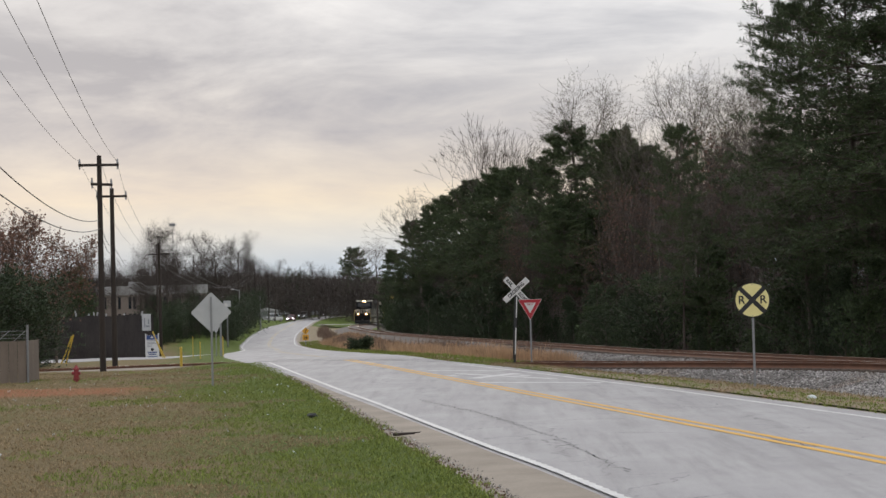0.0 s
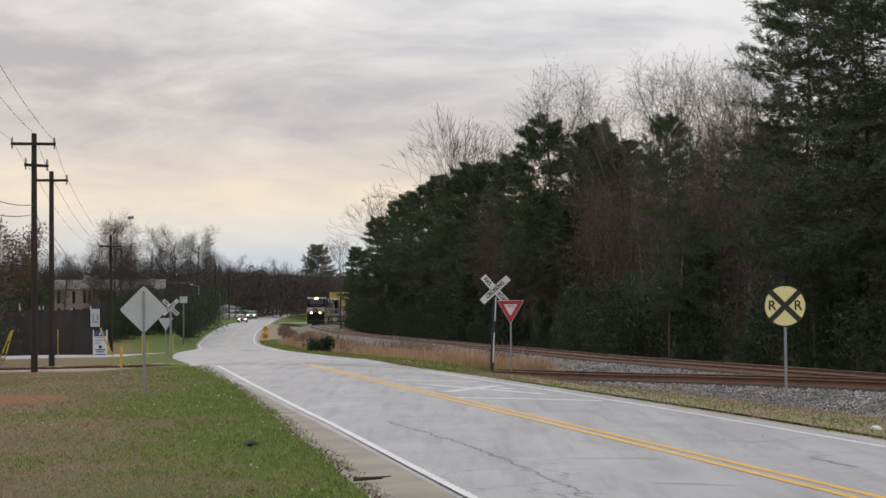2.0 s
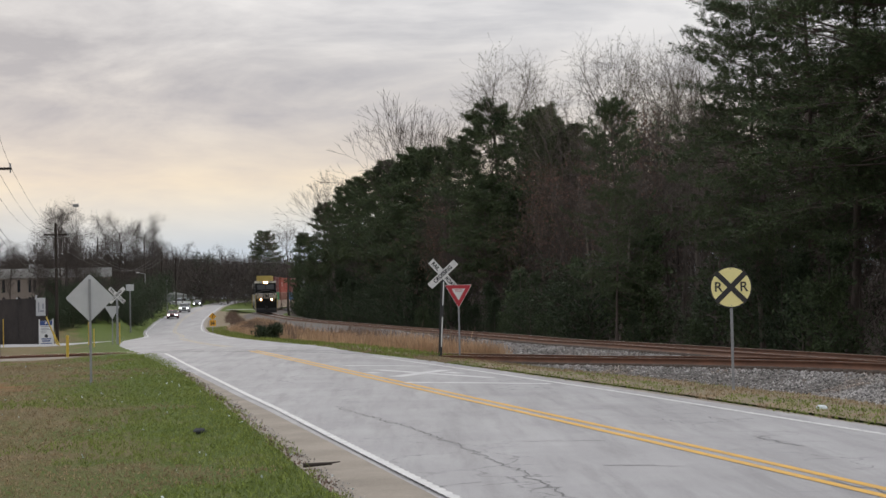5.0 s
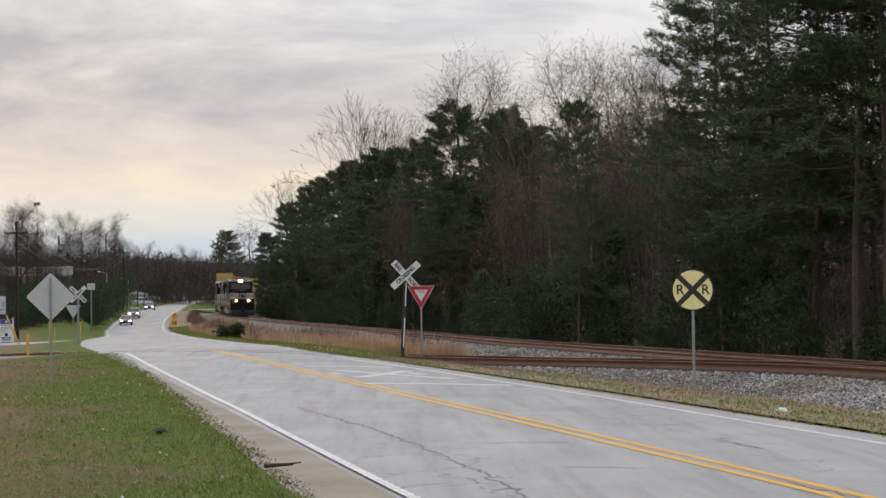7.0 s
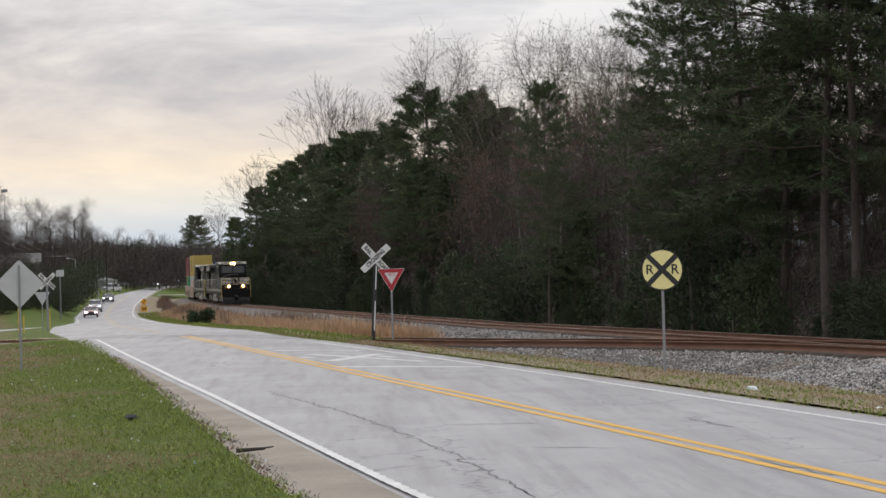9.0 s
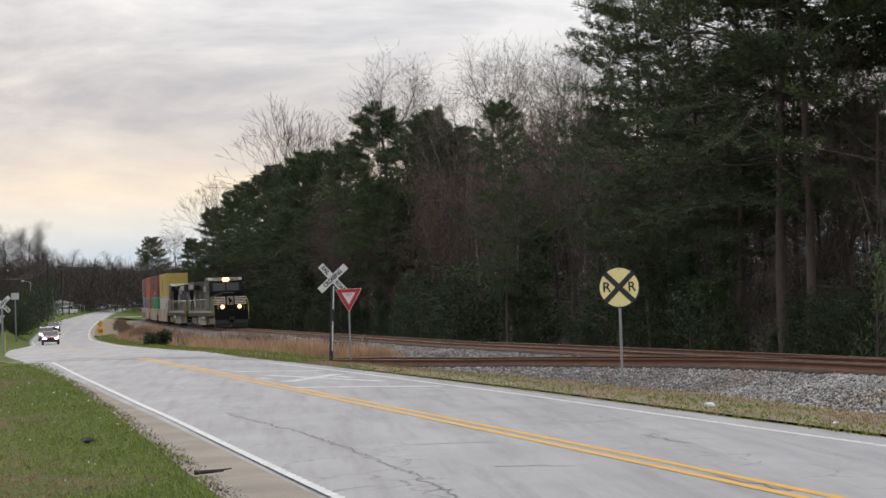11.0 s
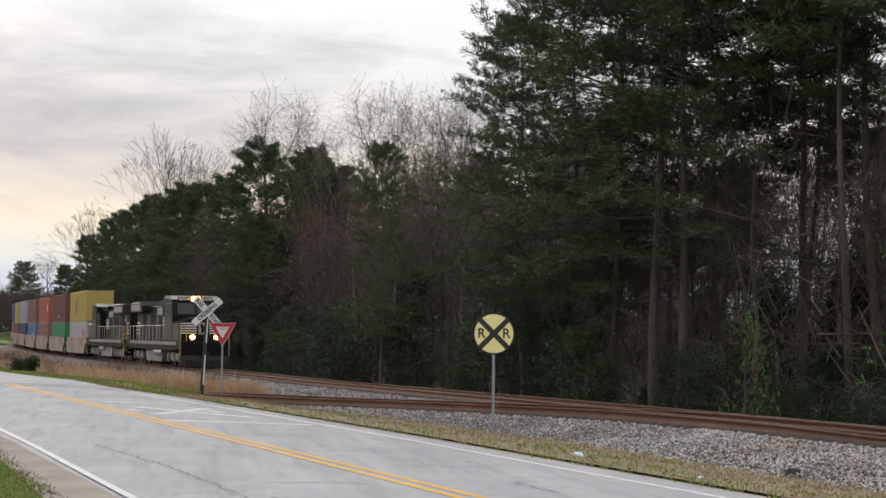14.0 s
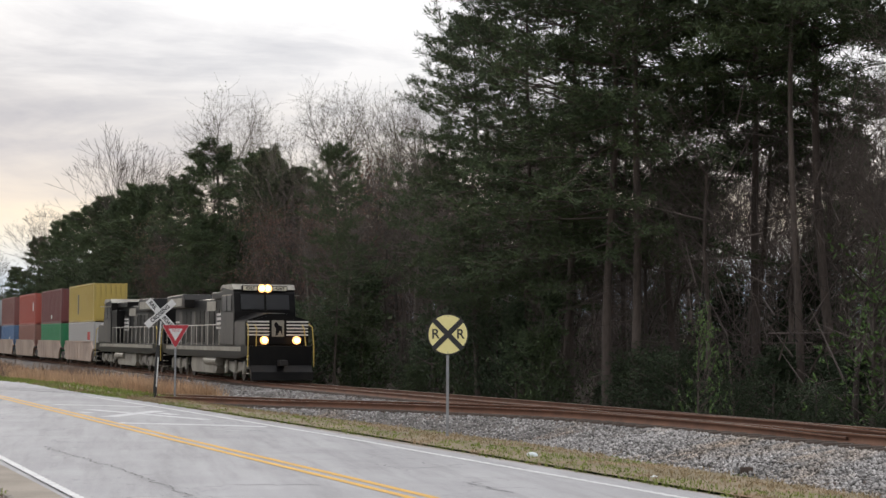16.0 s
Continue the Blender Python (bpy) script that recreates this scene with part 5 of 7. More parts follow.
def side_road():
    line = smooth_line([(-15.2, 128), (-17, 128.3), (-22, 127.5), (-35, 122), (-70, 108)], 2.0)
    v, f = ribbon(line, (-9, -5, 0, 5, 9), lambda x, y: ground_z(x - 3, y), (-0.05, 0.03, 0.05, 0.03, -0.05))
    structure("side_road", v, f, ASPHALT, "pale asphalt side road that joins beyond the crossing", "road")


office()
yard_fence()
tan_fence()
far_buildings()
side_road()


def build_left_trees():
    rng = np.random.default_rng(17)
    bare = [bare_tree(71, 14, up=(0.02, 0.14, 0.1, 0.06), start=0.2, counts=(2, 3, 3), bark=THICKET), bare_tree(72, 14, up=(0.02, 0.2, 0.13, 0.08), start=0.3, counts=(2, 3, 3), bark=THICKET),
            bare_tree(73, 14, up=(0.01, 0.1, 0.08, 0.05), start=0.25, counts=(3, 3, 2), bark=THICKET)]
    for ob, _ in bare:
        tagged(ob, "leafless tree in the far tree line beyond the road", "tree", "trees of the far tree line")
    red = [bare_tree(74, 10, up=(0.02, 0.14, 0.1, 0.06), start=0.15, counts=(2, 3, 3), buds=BUD, bud_count=4, bud_size=0.14)]
    tagged(red[0][0], "leafless tree with russet buds behind the yard", "tree", "trees behind the yard")
    green = [(evergreen_shrub(75, 8, 6.5, CEDAR, count=2200, blade=0.22, cone=False), 8), (evergreen_shrub(76, 8, 5, NEEDLE, count=1800, blade=0.25), 8)]
    for ob, _ in green:
        tagged(ob, "dark-green evergreen tree among the bare trees", "tree", "evergreens of the far tree line")
    pine = [(pine_tree(77, 16, 0.4, 5.2, 1.3), 16)]
    tagged(pine[0][0], "rounded dark pine above the far tree line", "tree", "evergreens of the far tree line")
    # trees and thicket before the office and behind the yard
    for b, d, h in ((-11.3, 205, 8.5), (-10.85, 190, 12.5), (-10.45, 196, 11.5), (-10.1, 210, 10.5), (-9.8, 225, 9.0), (-9.45, 235, 8.5), (-12.2, 200, 8.0), (-12.8, 190, 8.5), (-13.6, 185, 8.0), (-10.65, 222, 13.5)):
        planted(bare, spot(b, d), h, rng)
    for i in range(60):
        b = rng.uniform(-11.3, -7.5)
        d = np.interp(b, (-11.3, -9.0, -8.2, -7.5), (162, 186, 232, 310)) + 40 * rng.random() ** 1.5
        planted(green[:1] if i % 2 == 0 else bare, spot(b, d), rng.uniform(2.0, 5.0) * d / 190, rng, 1.2)
    for b, d, h in ((-10.65, 285, 16.5), (-10.2, 290, 13.5), (-9.5, 296, 15.0), (-8.8, 302, 14.0), (-8.0, 312, 16.0), (-7.45, 335, 14.0), (-6.7, 365, 13.5), (-5.2, 400, 13.5), (-9.0, 300, 15.5), (-8.6, 305, 16.0), (-8.2, 320, 15.0), (-7.7, 330, 15.0), (-7.2, 350, 13.5)):
        planted(bare, spot(b, d), h, rng)
    for b, d, h in ((-6.0, 420, 13), (-7.5, 395, 9), (-9.4, 240, 6)):
        planted(green, spot(b, d), h, rng)
    planted(pine, spot(-3.95, 425), 17.5, rng, 0.8)
    for i in range(30):
        b = rng.uniform(-17.5, -1.8)
        planted(bare, spot(b, rng.uniform(360, 470)), rng.uniform(10, 14.5) * (0.85 if b > -7 else 1.0), rng)
    for i in range(16):
        planted(bare if i % 3 else green, spot(rng.uniform(-17, -12.9), rng.uniform(165, 250)), rng.uniform(6, 9), rng)
    for b, d, h in ((-16.6, 112, 9.6), (-15.2, 116, 10.2), (-14.4, 120, 9.0), (-17.8, 108, 9.5)):
        planted(red, spot(b, d), h, rng)
    for b, d, h in ((-16.9, 88, 6.2), (-16.1, 92, 6.0), (-17.8, 85, 6.0), (-15.4, 97, 4.6)):
        planted(green[:1], spot(b, d), h, rng, 1.25)
    for kinds in (bare, red, green, pine):
        park(kinds)
    segs = []
    for _ in range(64000):
        b, d = rng.uniform(-19, 1.5), rng.uniform(385, 520)
        x, y, z = spot(b, d)
        p = np.array([x, y, z + 9.5 * rng.random() ** 0.9])
        v = rng.normal(0, 1, 3) + [0, 0, 1.0]
        v /= np.linalg.norm(v)
        segs.append((*p, *(p + v * rng.uniform(1.5, 4)), rng.uniform(0.03, 0.08), 0.02))
    v, f = tubes(segs, 3)
    tagged(new("far_thicket", mesh_of("far_thicket", v, f, THICKET)), "brown leafless thicket filling the far tree line", "undergrowth", kind="stuff")


build_left_trees()

# ---- train ----
LOCO_BLACK = material("loco_black", (0.007, 0.007, 0.008), (0.016, 0.015, 0.014), 0.8, 0.33, bump=0.05, soil=(0.026, 0.023, 0.019))
LOCO_BLACK.node_tree.nodes["Principled BSDF"].inputs["Specular IOR Level"].default_value = 0.1
# side panels: dust plus light of the left sky, both painted into the colour
LOCO_SIDE = material("loco_lit_dusty_black", (0.012, 0.011, 0.010), (0.05, 0.045, 0.037), 0.9, 0.5, bump=0.08, grain=12.0, stretch=(1, 1, 0.35), soil=(0.13, 0.115, 0.09))
WINDSHIELD = material("loco_glass", (0.012, 0.013, 0.015), (0.02, 0.021, 0.024), 1.0, 0.35)
LOCO_DARK = material("loco_underframe", (0.012, 0.011, 0.011), (0.035, 0.03, 0.026), 1.5, 0.75, bump=0.2)
# dusty grey, lightened on frame and trucks to paint in the sky's sheen
LOCO_GREY = material("loco_lit_dusty_grey", (0.36, 0.34, 0.28), (0.19, 0.175, 0.145), 1.2, 0.55, bump=0.1, soil=(0.12, 0.10, 0.08))
LOCO_WHITE = material("loco_white", (0.70, 0.69, 0.66), (0.52, 0.50, 0.47), 1.2, 0.5, bump=0.05)
RAIL_WHITE = material("handrail_white", (0.62, 0.60, 0.54), (0.45, 0.42, 0.36), 2.0, 0.5)
RAIL_YELLOW = material("handrail_yellow", (0.60, 0.44, 0.10), (0.45, 0.33, 0.08), 2.0, 0.5)
WHEEL = material("wheel_steel", (0.16, 0.145, 0.13), (0.09, 0.08, 0.07), 3.0, 0.5, 0.6)
BOARD = material("number_board", (0.72, 0.66, 0.52), None, 2.0, 0.5)
# oversized glowing discs round the lenses stand in for the lamps' warm bloom
LAMP_BLOOM = glow("lamp_bloom", (1.0, 0.50, 0.17), 1.9)
HEADLIGHT = glow("headlight_lens", (1.0, 0.70, 0.40), 34.0)
DITCHLIGHT = glow("ditch_light_lens", (1.0, 0.75, 0.48), 16.0)
WELL_TAN = material("well_car_tan", (0.44, 0.34, 0.27), (0.33, 0.25, 0.20), 0.6, 0.7, bump=0.1, soil=(0.20, 0.15, 0.12))


def shaped(name, outline, x0, x1, mat, parent, label="", bevel=0.0):
    """An outline in y and z, drawn out across x."""
    bm = bmesh.new()
    a = [bm.verts.new((x0, y, z)) for y, z in outline]
    b = [bm.verts.new((x1, y, z)) for y, z in outline]
    bm.faces.new(a)
    bm.faces.new(b[::-1])
    n = len(a)
    for i in range(n):
        bm.faces.new((a[(i + 1) % n], a[i], b[i], b[(i + 1) % n]))
    bmesh.ops.recalc_face_normals(bm, faces=bm.faces)
    if bevel:
        bmesh.ops.bevel(bm, geom=bm.edges[:], offset=bevel, segments=2, affect="EDGES", profile=0.6)
    return part(name, bm, mat, parent, label)


def boxed(name, x0, x1, y0, y1, z0, z1, mat, parent, label="", bevel=0.03):
    bm = bmesh.new()
    box(bm, x0, x1, y0, y1, z0, z1, bevel)
    return part(name, bm, mat, parent, label)


def truck(parent, y, axles, mat):
    """A bogie with its wheels."""
    half = (axles - 1) * 0.95
    t = shaped("truck", [(y - half - 0.7, 0.75), (y - half - 0.6, 0.95), (y + half + 0.6, 0.95), (y + half + 0.7, 0.75), (y + half + 0.3, 0.45), (y + 0.5, 0.38), (y - 0.5, 0.38), (y - half - 0.3, 0.45)],
               -1.15, 1.15, LOCO_DARK, parent)
    for side in (-1, 1):
        shaped("side_frame", [(y - half - 0.6, 0.62), (y - half - 0.4, 0.92), (y + half + 0.4, 0.92), (y + half + 0.6, 0.62), (y + half - 0.2, 0.56), (y + 0.2, 0.36), (y - 0.2, 0.36), (y - half + 0.2, 0.56)],
               side * 1.18 - 0.07, side * 1.18 + 0.07, mat, t, "dusty cast side frame", 0.02)
        for k in range(axles):
            yy = y - half + k * 1.9
            bm = bmesh.new()
            rod(bm, (side * 0.68, yy, 0.5), (side * 0.82, yy, 0.5), 0.5, 0.5, 20)
            rod(bm, (side * 0.82, yy, 0.5), (side * 0.9, yy, 0.5), 0.2, 0.18, 12)
            part("wheel", bm, WHEEL, t)
            bm = bmesh.new()
            box(bm, side * 1.26 - 0.06, side * 1.26 + 0.06, yy - 0.14, yy + 0.14, 0.36, 0.66, 0.03)
            part("axle_box", bm, LOCO_GREY, t)


def railing(parent, pts, r, mat, name="handrail"):
    bm = bmesh.new()
    for a, b in zip(pts[:-1], pts[1:]):
        rod(bm, a, b, r, r, 6)
    return part(name, bm, mat, parent)


def locomotive(label, lit, number):
    s = tagged(new("locomotive"), label, "locomotive", "locomotives of the train")
    shaped("underframe", [(-11.0, 1.28), (-11.0, 1.72), (11.0, 1.72), (11.0, 1.28), (8.6, 1.1), (-8.6, 1.1)], -1.53, 1.53, LOCO_BLACK, s, "black deck and underframe")
    boxed("sill", -1.55, -1.535, -9.6, 9.4, 1.45, 1.66, LOCO_GREY, s, "pale frame stripe with dust and sky sheen painted in", 0)
    boxed("sill", 1.535, 1.55, -9.6, 9.4, 1.45, 1.66, LOCO_GREY, s, "pale frame stripe with dust and sky sheen painted in", 0)
    for y in (-7.0, 7.0):
        truck(s, y, 3, LOCO_GREY)
    tank = shaped("fuel_tank", [(-3.2, 1.08), (-3.3, 0.55), (-3.0, 0.28), (3.0, 0.28), (3.3, 0.55), (3.2, 1.08)], -1.35, 1.35, LOCO_GREY, s, "dusty grey fuel tank", 0.04)
    for side in (-1, 1):
        bm = bmesh.new()
        rod(bm, (side * 1.28, 0.6, 0.92), (side * 1.28, 3.6, 0.92), 0.24, 0.24, 14)
        part("air_reservoir", bm, LOCO_GREY, s)
    # long hood, cab and nose
    shaped("long_hood", [(-10.0, 1.72), (-10.0, 3.9), (-9.7, 4.15), (4.9, 4.15), (4.9, 1.72)], -0.95, 0.95, LOCO_BLACK, s, "black engine hood with dust", 0.05)
    for side in (-1, 1):
        for k in range(11):
            y = -8.9 + k * 1.22
            boxed("hood_door", side * 0.96 - 0.015, side * 0.96 + 0.015, y, y + 1.1, 1.85, 3.55, LOCO_BLACK if k % 3 else LOCO_SIDE, s, "", 0.01)
        boxed("marking_panel", side * 0.985 - 0.006, side * 0.985 + 0.006, 1.4, 3.3, 2.55, 3.35, LOCO_WHITE, s, "white marking panel", 0)
        for k in range(3):
            boxed("marking_bar", side * 0.994 - 0.006, side * 0.994 + 0.006, 1.5, 3.2, 2.66 + k * 0.24, 2.76 + k * 0.24, LOCO_BLACK, s, "", 0)
        boxed("hood_grille", side * 0.98 - 0.02, side * 0.98 + 0.02, -1.0, 1.2, 3.5, 4.0, LOCO_GREY, s, "grey louvred grille", 0.01)
    shaped("radiator", [(-10.0, 3.75), (-9.7, 4.45), (-5.0, 4.5), (-4.6, 4.2), (-4.6, 3.75)], -1.5, 1.5, LOCO_BLACK, s, "overhanging radiator cowl", 0.04)
    boxed("dynamic_brake", -1.15, 1.15, 1.0, 4.6, 4.1, 4.45, LOCO_BLACK, s)
    bm = bmesh.new()
    rod(bm, (0, -1.5, 4.1), (0, -1.5, 4.55), 0.35, 0.3, 12)
    part("exhaust_stack", bm, LOCO_DARK, s)
    boxed("equipment_cabinet", -1.5, 0.95, 3.0, 4.9, 1.72, 3.9, LOCO_BLACK, s)
    cab = shaped("cab", [(4.9, 1.72), (4.9, 4.42), (5.3, 4.68), (7.3, 4.68), (7.75, 4.30), (7.95, 3.35), (7.95, 1.72)], -1.53, 1.53, LOCO_BLACK, s, "black driver's cab", 0.05)
    shaped("cab_roof", [(4.7, 4.44), (5.2, 4.71), (7.35, 4.71), (7.72, 4.45), (7.55, 4.40), (5.2, 4.60)], -1.56, 1.56, LOCO_GREY, cab, "pale cab roof edge")
    for x0, x1 in ((-1.2, -0.06), (0.06, 1.2)):
        shaped("windshield", [(7.80, 4.20), (7.83, 4.20), (7.99, 3.47), (7.96, 3.47)], x0, x1, WINDSHIELD, cab, "dark windshield pane")
    for side in (-1, 1):
        for y0, y1 in ((5.35, 6.25), (6.45, 7.3)):
            boxed("side_window", side * 1.54 - 0.012, side * 1.54 + 0.012, y0, y1, 3.4, 4.15, WINDSHIELD, cab, "", 0)
            boxed("window_frame", side * 1.54 - 0.016, side * 1.54 + 0.016, y0 - 0.07, y1 + 0.07, 4.15, 4.22, LOCO_GREY, cab, "", 0)
        boxed("side_panel", side * 1.54 - 0.014, side * 1.54 + 0.014, 5.0, 7.85, 1.76, 3.33, LOCO_SIDE, cab, "cab side with dust and sky light in its colour", 0)
        boxed("side_panel", side * 1.51 - 0.014, side * 1.51 + 0.014, 7.95, 10.2, 1.76, 2.86, LOCO_SIDE, s, "nose side with dust and sky light in its colour", 0)
        for k in range(4):
            boxed("white_stripe", side * 0.98 - 0.006, side * 0.98 + 0.006, -9.7, -8.6, 2.15 + 0.26 * k, 2.25 + 0.26 * k, LOCO_WHITE, s, "", 0)
        boxed("radiator_grille", side * 1.505 - 0.012, side * 1.505 + 0.012, -9.3, -5.2, 3.85, 4.3, LOCO_GREY, s, "grey radiator screen", 0)
        for y in (-7.0, 7.0):
            for dy in (-1.9, 0.0, 1.9):
                bm = bmesh.new()
                rod(bm, (side * 1.3, y + dy + 0.45, 0.45), (side * 1.3, y + dy + 0.45, 1.0), 0.075, 0.075, 8)
                part("brake_cylinder", bm, LOCO_GREY, s)
    boxed("sunshade", -1.95, -1.5, 5.6, 7.0, 4.18, 4.22, LOCO_GREY, cab, "", 0)
    bm = bmesh.new()
    arch = [(-1.5, 1.72), (-1.5, 2.92), (-1.2, 3.10), (-0.5, 3.32), (0.5, 3.32), (1.2, 3.10), (1.5, 2.92), (1.5, 1.72)]
    prism(bm, arch, 7.9, 10.46)
    for v in bm.verts:
        if v.co.y > 10 and v.co.z > 3:
            v.co.z -= 0.08
    bmesh.ops.bevel(bm, geom=[e for e in bm.edges if all(v.co.y > 10 for v in e.verts)], offset=0.1, segments=2, affect="EDGES")
    part("nose", bm, LOCO_BLACK, s, "wide black nose with an arched top")
    # white-striped front
    for side in (-1, 1):
        for k in range(5):
            x0, x1 = (0.42, 1.48) if side > 0 else (-1.48, -0.42)
            boxed("white_stripe", x0, x1, 10.464, 10.470, 2.2 + k * 0.155, 2.27 + k * 0.155, LOCO_WHITE, s, "", 0)
    boxed("emblem_field", -0.3, 0.3, 10.464, 10.470, 2.15, 2.92, LOCO_GREY, s, "", 0)
    bm = bmesh.new()
    prism(bm, [(-0.22, 2.2), (-0.1, 2.45), (0.0, 2.25), (0.12, 2.2), (0.1, 2.5), (0.2, 2.72), (0.08, 2.86), (-0.04, 2.7), (-0.2, 2.62)], 10.471, 10.476)
    part("emblem", bm, LOCO_BLACK, s, "plain black emblem")
    boxed("pilot", -1.5, 1.5, 10.95, 11.05, 0.75, 1.72, LOCO_BLACK, s, "black front plate")
    shaped("snow_plow", [(11.0, 0.85), (11.35, 0.5), (11.45, 0.12), (11.3, 0.1), (10.95, 0.6)], -1.48, 1.48, LOCO_BLACK, s, "black plow blade")
    boxed("coupler", -0.17, 0.17, 10.9, 11.75, 0.78, 1.05, LOCO_DARK, s, "", 0.03)
    boxed("coupler", -0.17, 0.17, -11.75, -10.9, 0.78, 1.05, LOCO_DARK, s, "", 0.03)
    boxed("rear_plate", -1.5, 1.5, -11.05, -10.95, 0.6, 1.72, LOCO_BLACK, s)
    # head lamp between the number boards, ditch lights below
    boxed("lamp_housing", -1.12, 1.12, 7.5, 7.83, 4.36, 4.64, LOCO_BLACK, s)
    for x in (-0.15, 0.15):
        bm = bmesh.new()
        rod(bm, (x, 7.8, 4.5), (x, 7.87, 4.5), 0.2, 0.2, 18)
        shell = part("headlight", bm, LAMP_BLOOM if lit else BOARD, s, "headlight disc widened to hold the lamp's warm bloom" if lit else "unlit headlight")
        bm = bmesh.new()
        rod(bm, (x, 7.87, 4.5), (x, 7.885, 4.5), 0.10, 0.10, 16)
        part("lens", bm, HEADLIGHT if lit else BOARD, shell)
    for x in (-0.74, 0.74):
        boxed("number_board", x - 0.34, x + 0.34, 7.83, 7.845, 4.40, 4.60, BOARD, s, "", 0)
        if number:
            lettering("number", number, 0.21, SIGN_BLACK, s, Matrix.Translation((x, 7.849, 4.5)) @ pose(0, 0, 0, 0, 0, 180) @ FRONT, 1.1)
    for x in (-0.78, 0.78):
        bm = bmesh.new()
        rod(bm, (x, 10.9, 1.98), (x, 11.06, 1.98), 0.19, 0.19, 14)
        lampbox = part("ditch_light", bm, LAMP_BLOOM if lit else LOCO_DARK, s)
        bm = bmesh.new()
        rod(bm, (x, 11.06, 1.98), (x, 11.08, 1.98), 0.10, 0.10, 14)
        part("lens", bm, DITCHLIGHT if lit else BOARD, lampbox, "glowing lens" if lit else "")
    for side in (-1, 1):
        x = side * 1.5
        railing(s, [(x, -9.8, 2.75), (x, 4.6, 2.75)], 0.022, RAIL_WHITE)
        for k in range(11):
            y = -9.6 + k * 1.4
            railing(s, [(x, y, 1.7), (x, y, 2.76)], 0.018, RAIL_WHITE, "stanchion")
        railing(s, [(x, 10.5, 2.75), (x * 1.03, 10.95, 2.6), (x * 1.06, 11.1, 1.7), (x * 1.06, 11.1, 0.75)], 0.025, RAIL_YELLOW, "grab_rail")
        railing(s, [(side * 1.15, 10.55, 2.72), (side * 1.15, 10.95, 2.5), (side * 1.2, 11.1, 1.7)], 0.022, RAIL_YELLOW, "grab_rail")
        railing(s, [(x, -10.5, 2.75), (x * 1.03, -10.95, 2.6), (x * 1.06, -11.1, 1.7), (x * 1.06, -11.1, 0.75)], 0.025, RAIL_YELLOW, "grab_rail")
        for k in range(4):
            boxed("step", min(x, side * 1.25), max(x, side * 1.25), 10.35, 10.85, 0.4 + k * 0.33, 0.44 + k * 0.33, LOCO_GREY, s, "", 0)
            boxed("step", min(x, side * 1.25), max(x, side * 1.25), -10.85, -10.35, 0.4 + k * 0.33, 0.44 + k * 0.33, LOCO_GREY, s, "", 0)
    if not lit:
        for side in (-1, 1):
            lettering("number", "475", 0.62, LOCO_WHITE, s, Matrix.Translation((side * 1.0, -8.2, 3.3)) @ pose(0, 0, 0, 0, 0, 90 * side) @ FRONT)
    return s


def container(colour, name_tone, mark, length=12.19):
    """A corrugated steel box; its own base at z = 0."""
    paint = material("container_" + name_tone, colour, tuple(c * 0.8 for c in colour), 0.5, 0.6, bump=0.08, soil=tuple(c * 0.55 + 0.05 for c in colour))
    s = tagged(new("container"), "%s corrugated steel shipping container on the train" % name_tone.replace("_", " "), "shipping container", "containers of the train")
    h, w, l = 2.85, 1.22, length / 2
    boxed("body", -w + 0.04, w - 0.04, -l + 0.04, l - 0.04, 0.05, h - 0.03, paint, s, "", 0.01)
    bm = bmesh.new()
    box(bm, -0.02, 0.02, -0.12, 0.12, 0.16, h - 0.12)
    rib = bpy.data.meshes.new("rib")
    bm.to_mesh(rib)
    bm.free()
    rib.materials.append(paint)
    for side in (-1, 1):
        for k in range(24):
            o = new("rib", rib)
            o.parent, o.location = s, (side * (w - 0.02), -l + 0.4 + k * (length - 0.8) / 23, 0)
    for k in range(6):
        o = new("rib", rib)
        o.parent, o.location, o.rotation_euler = s, (-w + 0.3 + k * 0.37, l - 0.02, 0), (0, 0, math.pi / 2)
    for sx in (-1, 1):
        for sy in (-1, 1):
            x, y = sx * (w - 0.07), sy * (l - 0.07)
            boxed("corner_post", x - 0.08, x + 0.08, y - 0.08, y + 0.08, 0, h, paint, s, "", 0.01)
        boxed("side_rail", sx * (w - 0.05) - 0.055, sx * (w - 0.05) + 0.055, -l + 0.1, l - 0.1, 0.02, 0.15, paint, s, "", 0)
        boxed("side_rail", sx * (w - 0.05) - 0.055, sx * (w - 0.05) + 0.055, -l + 0.1, l - 0.1, h - 0.12, h - 0.005, paint, s, "", 0)
    if mark:
        tone, y0, y1, z0, z1 = mark
        for sx in (-1, 1):
            boxed("marking", sx * (w + 0.005) - 0.006, sx * (w + 0.005) + 0.006, y0, y1, z0, z1, tone, s, "plain painted marking", 0)
    return s


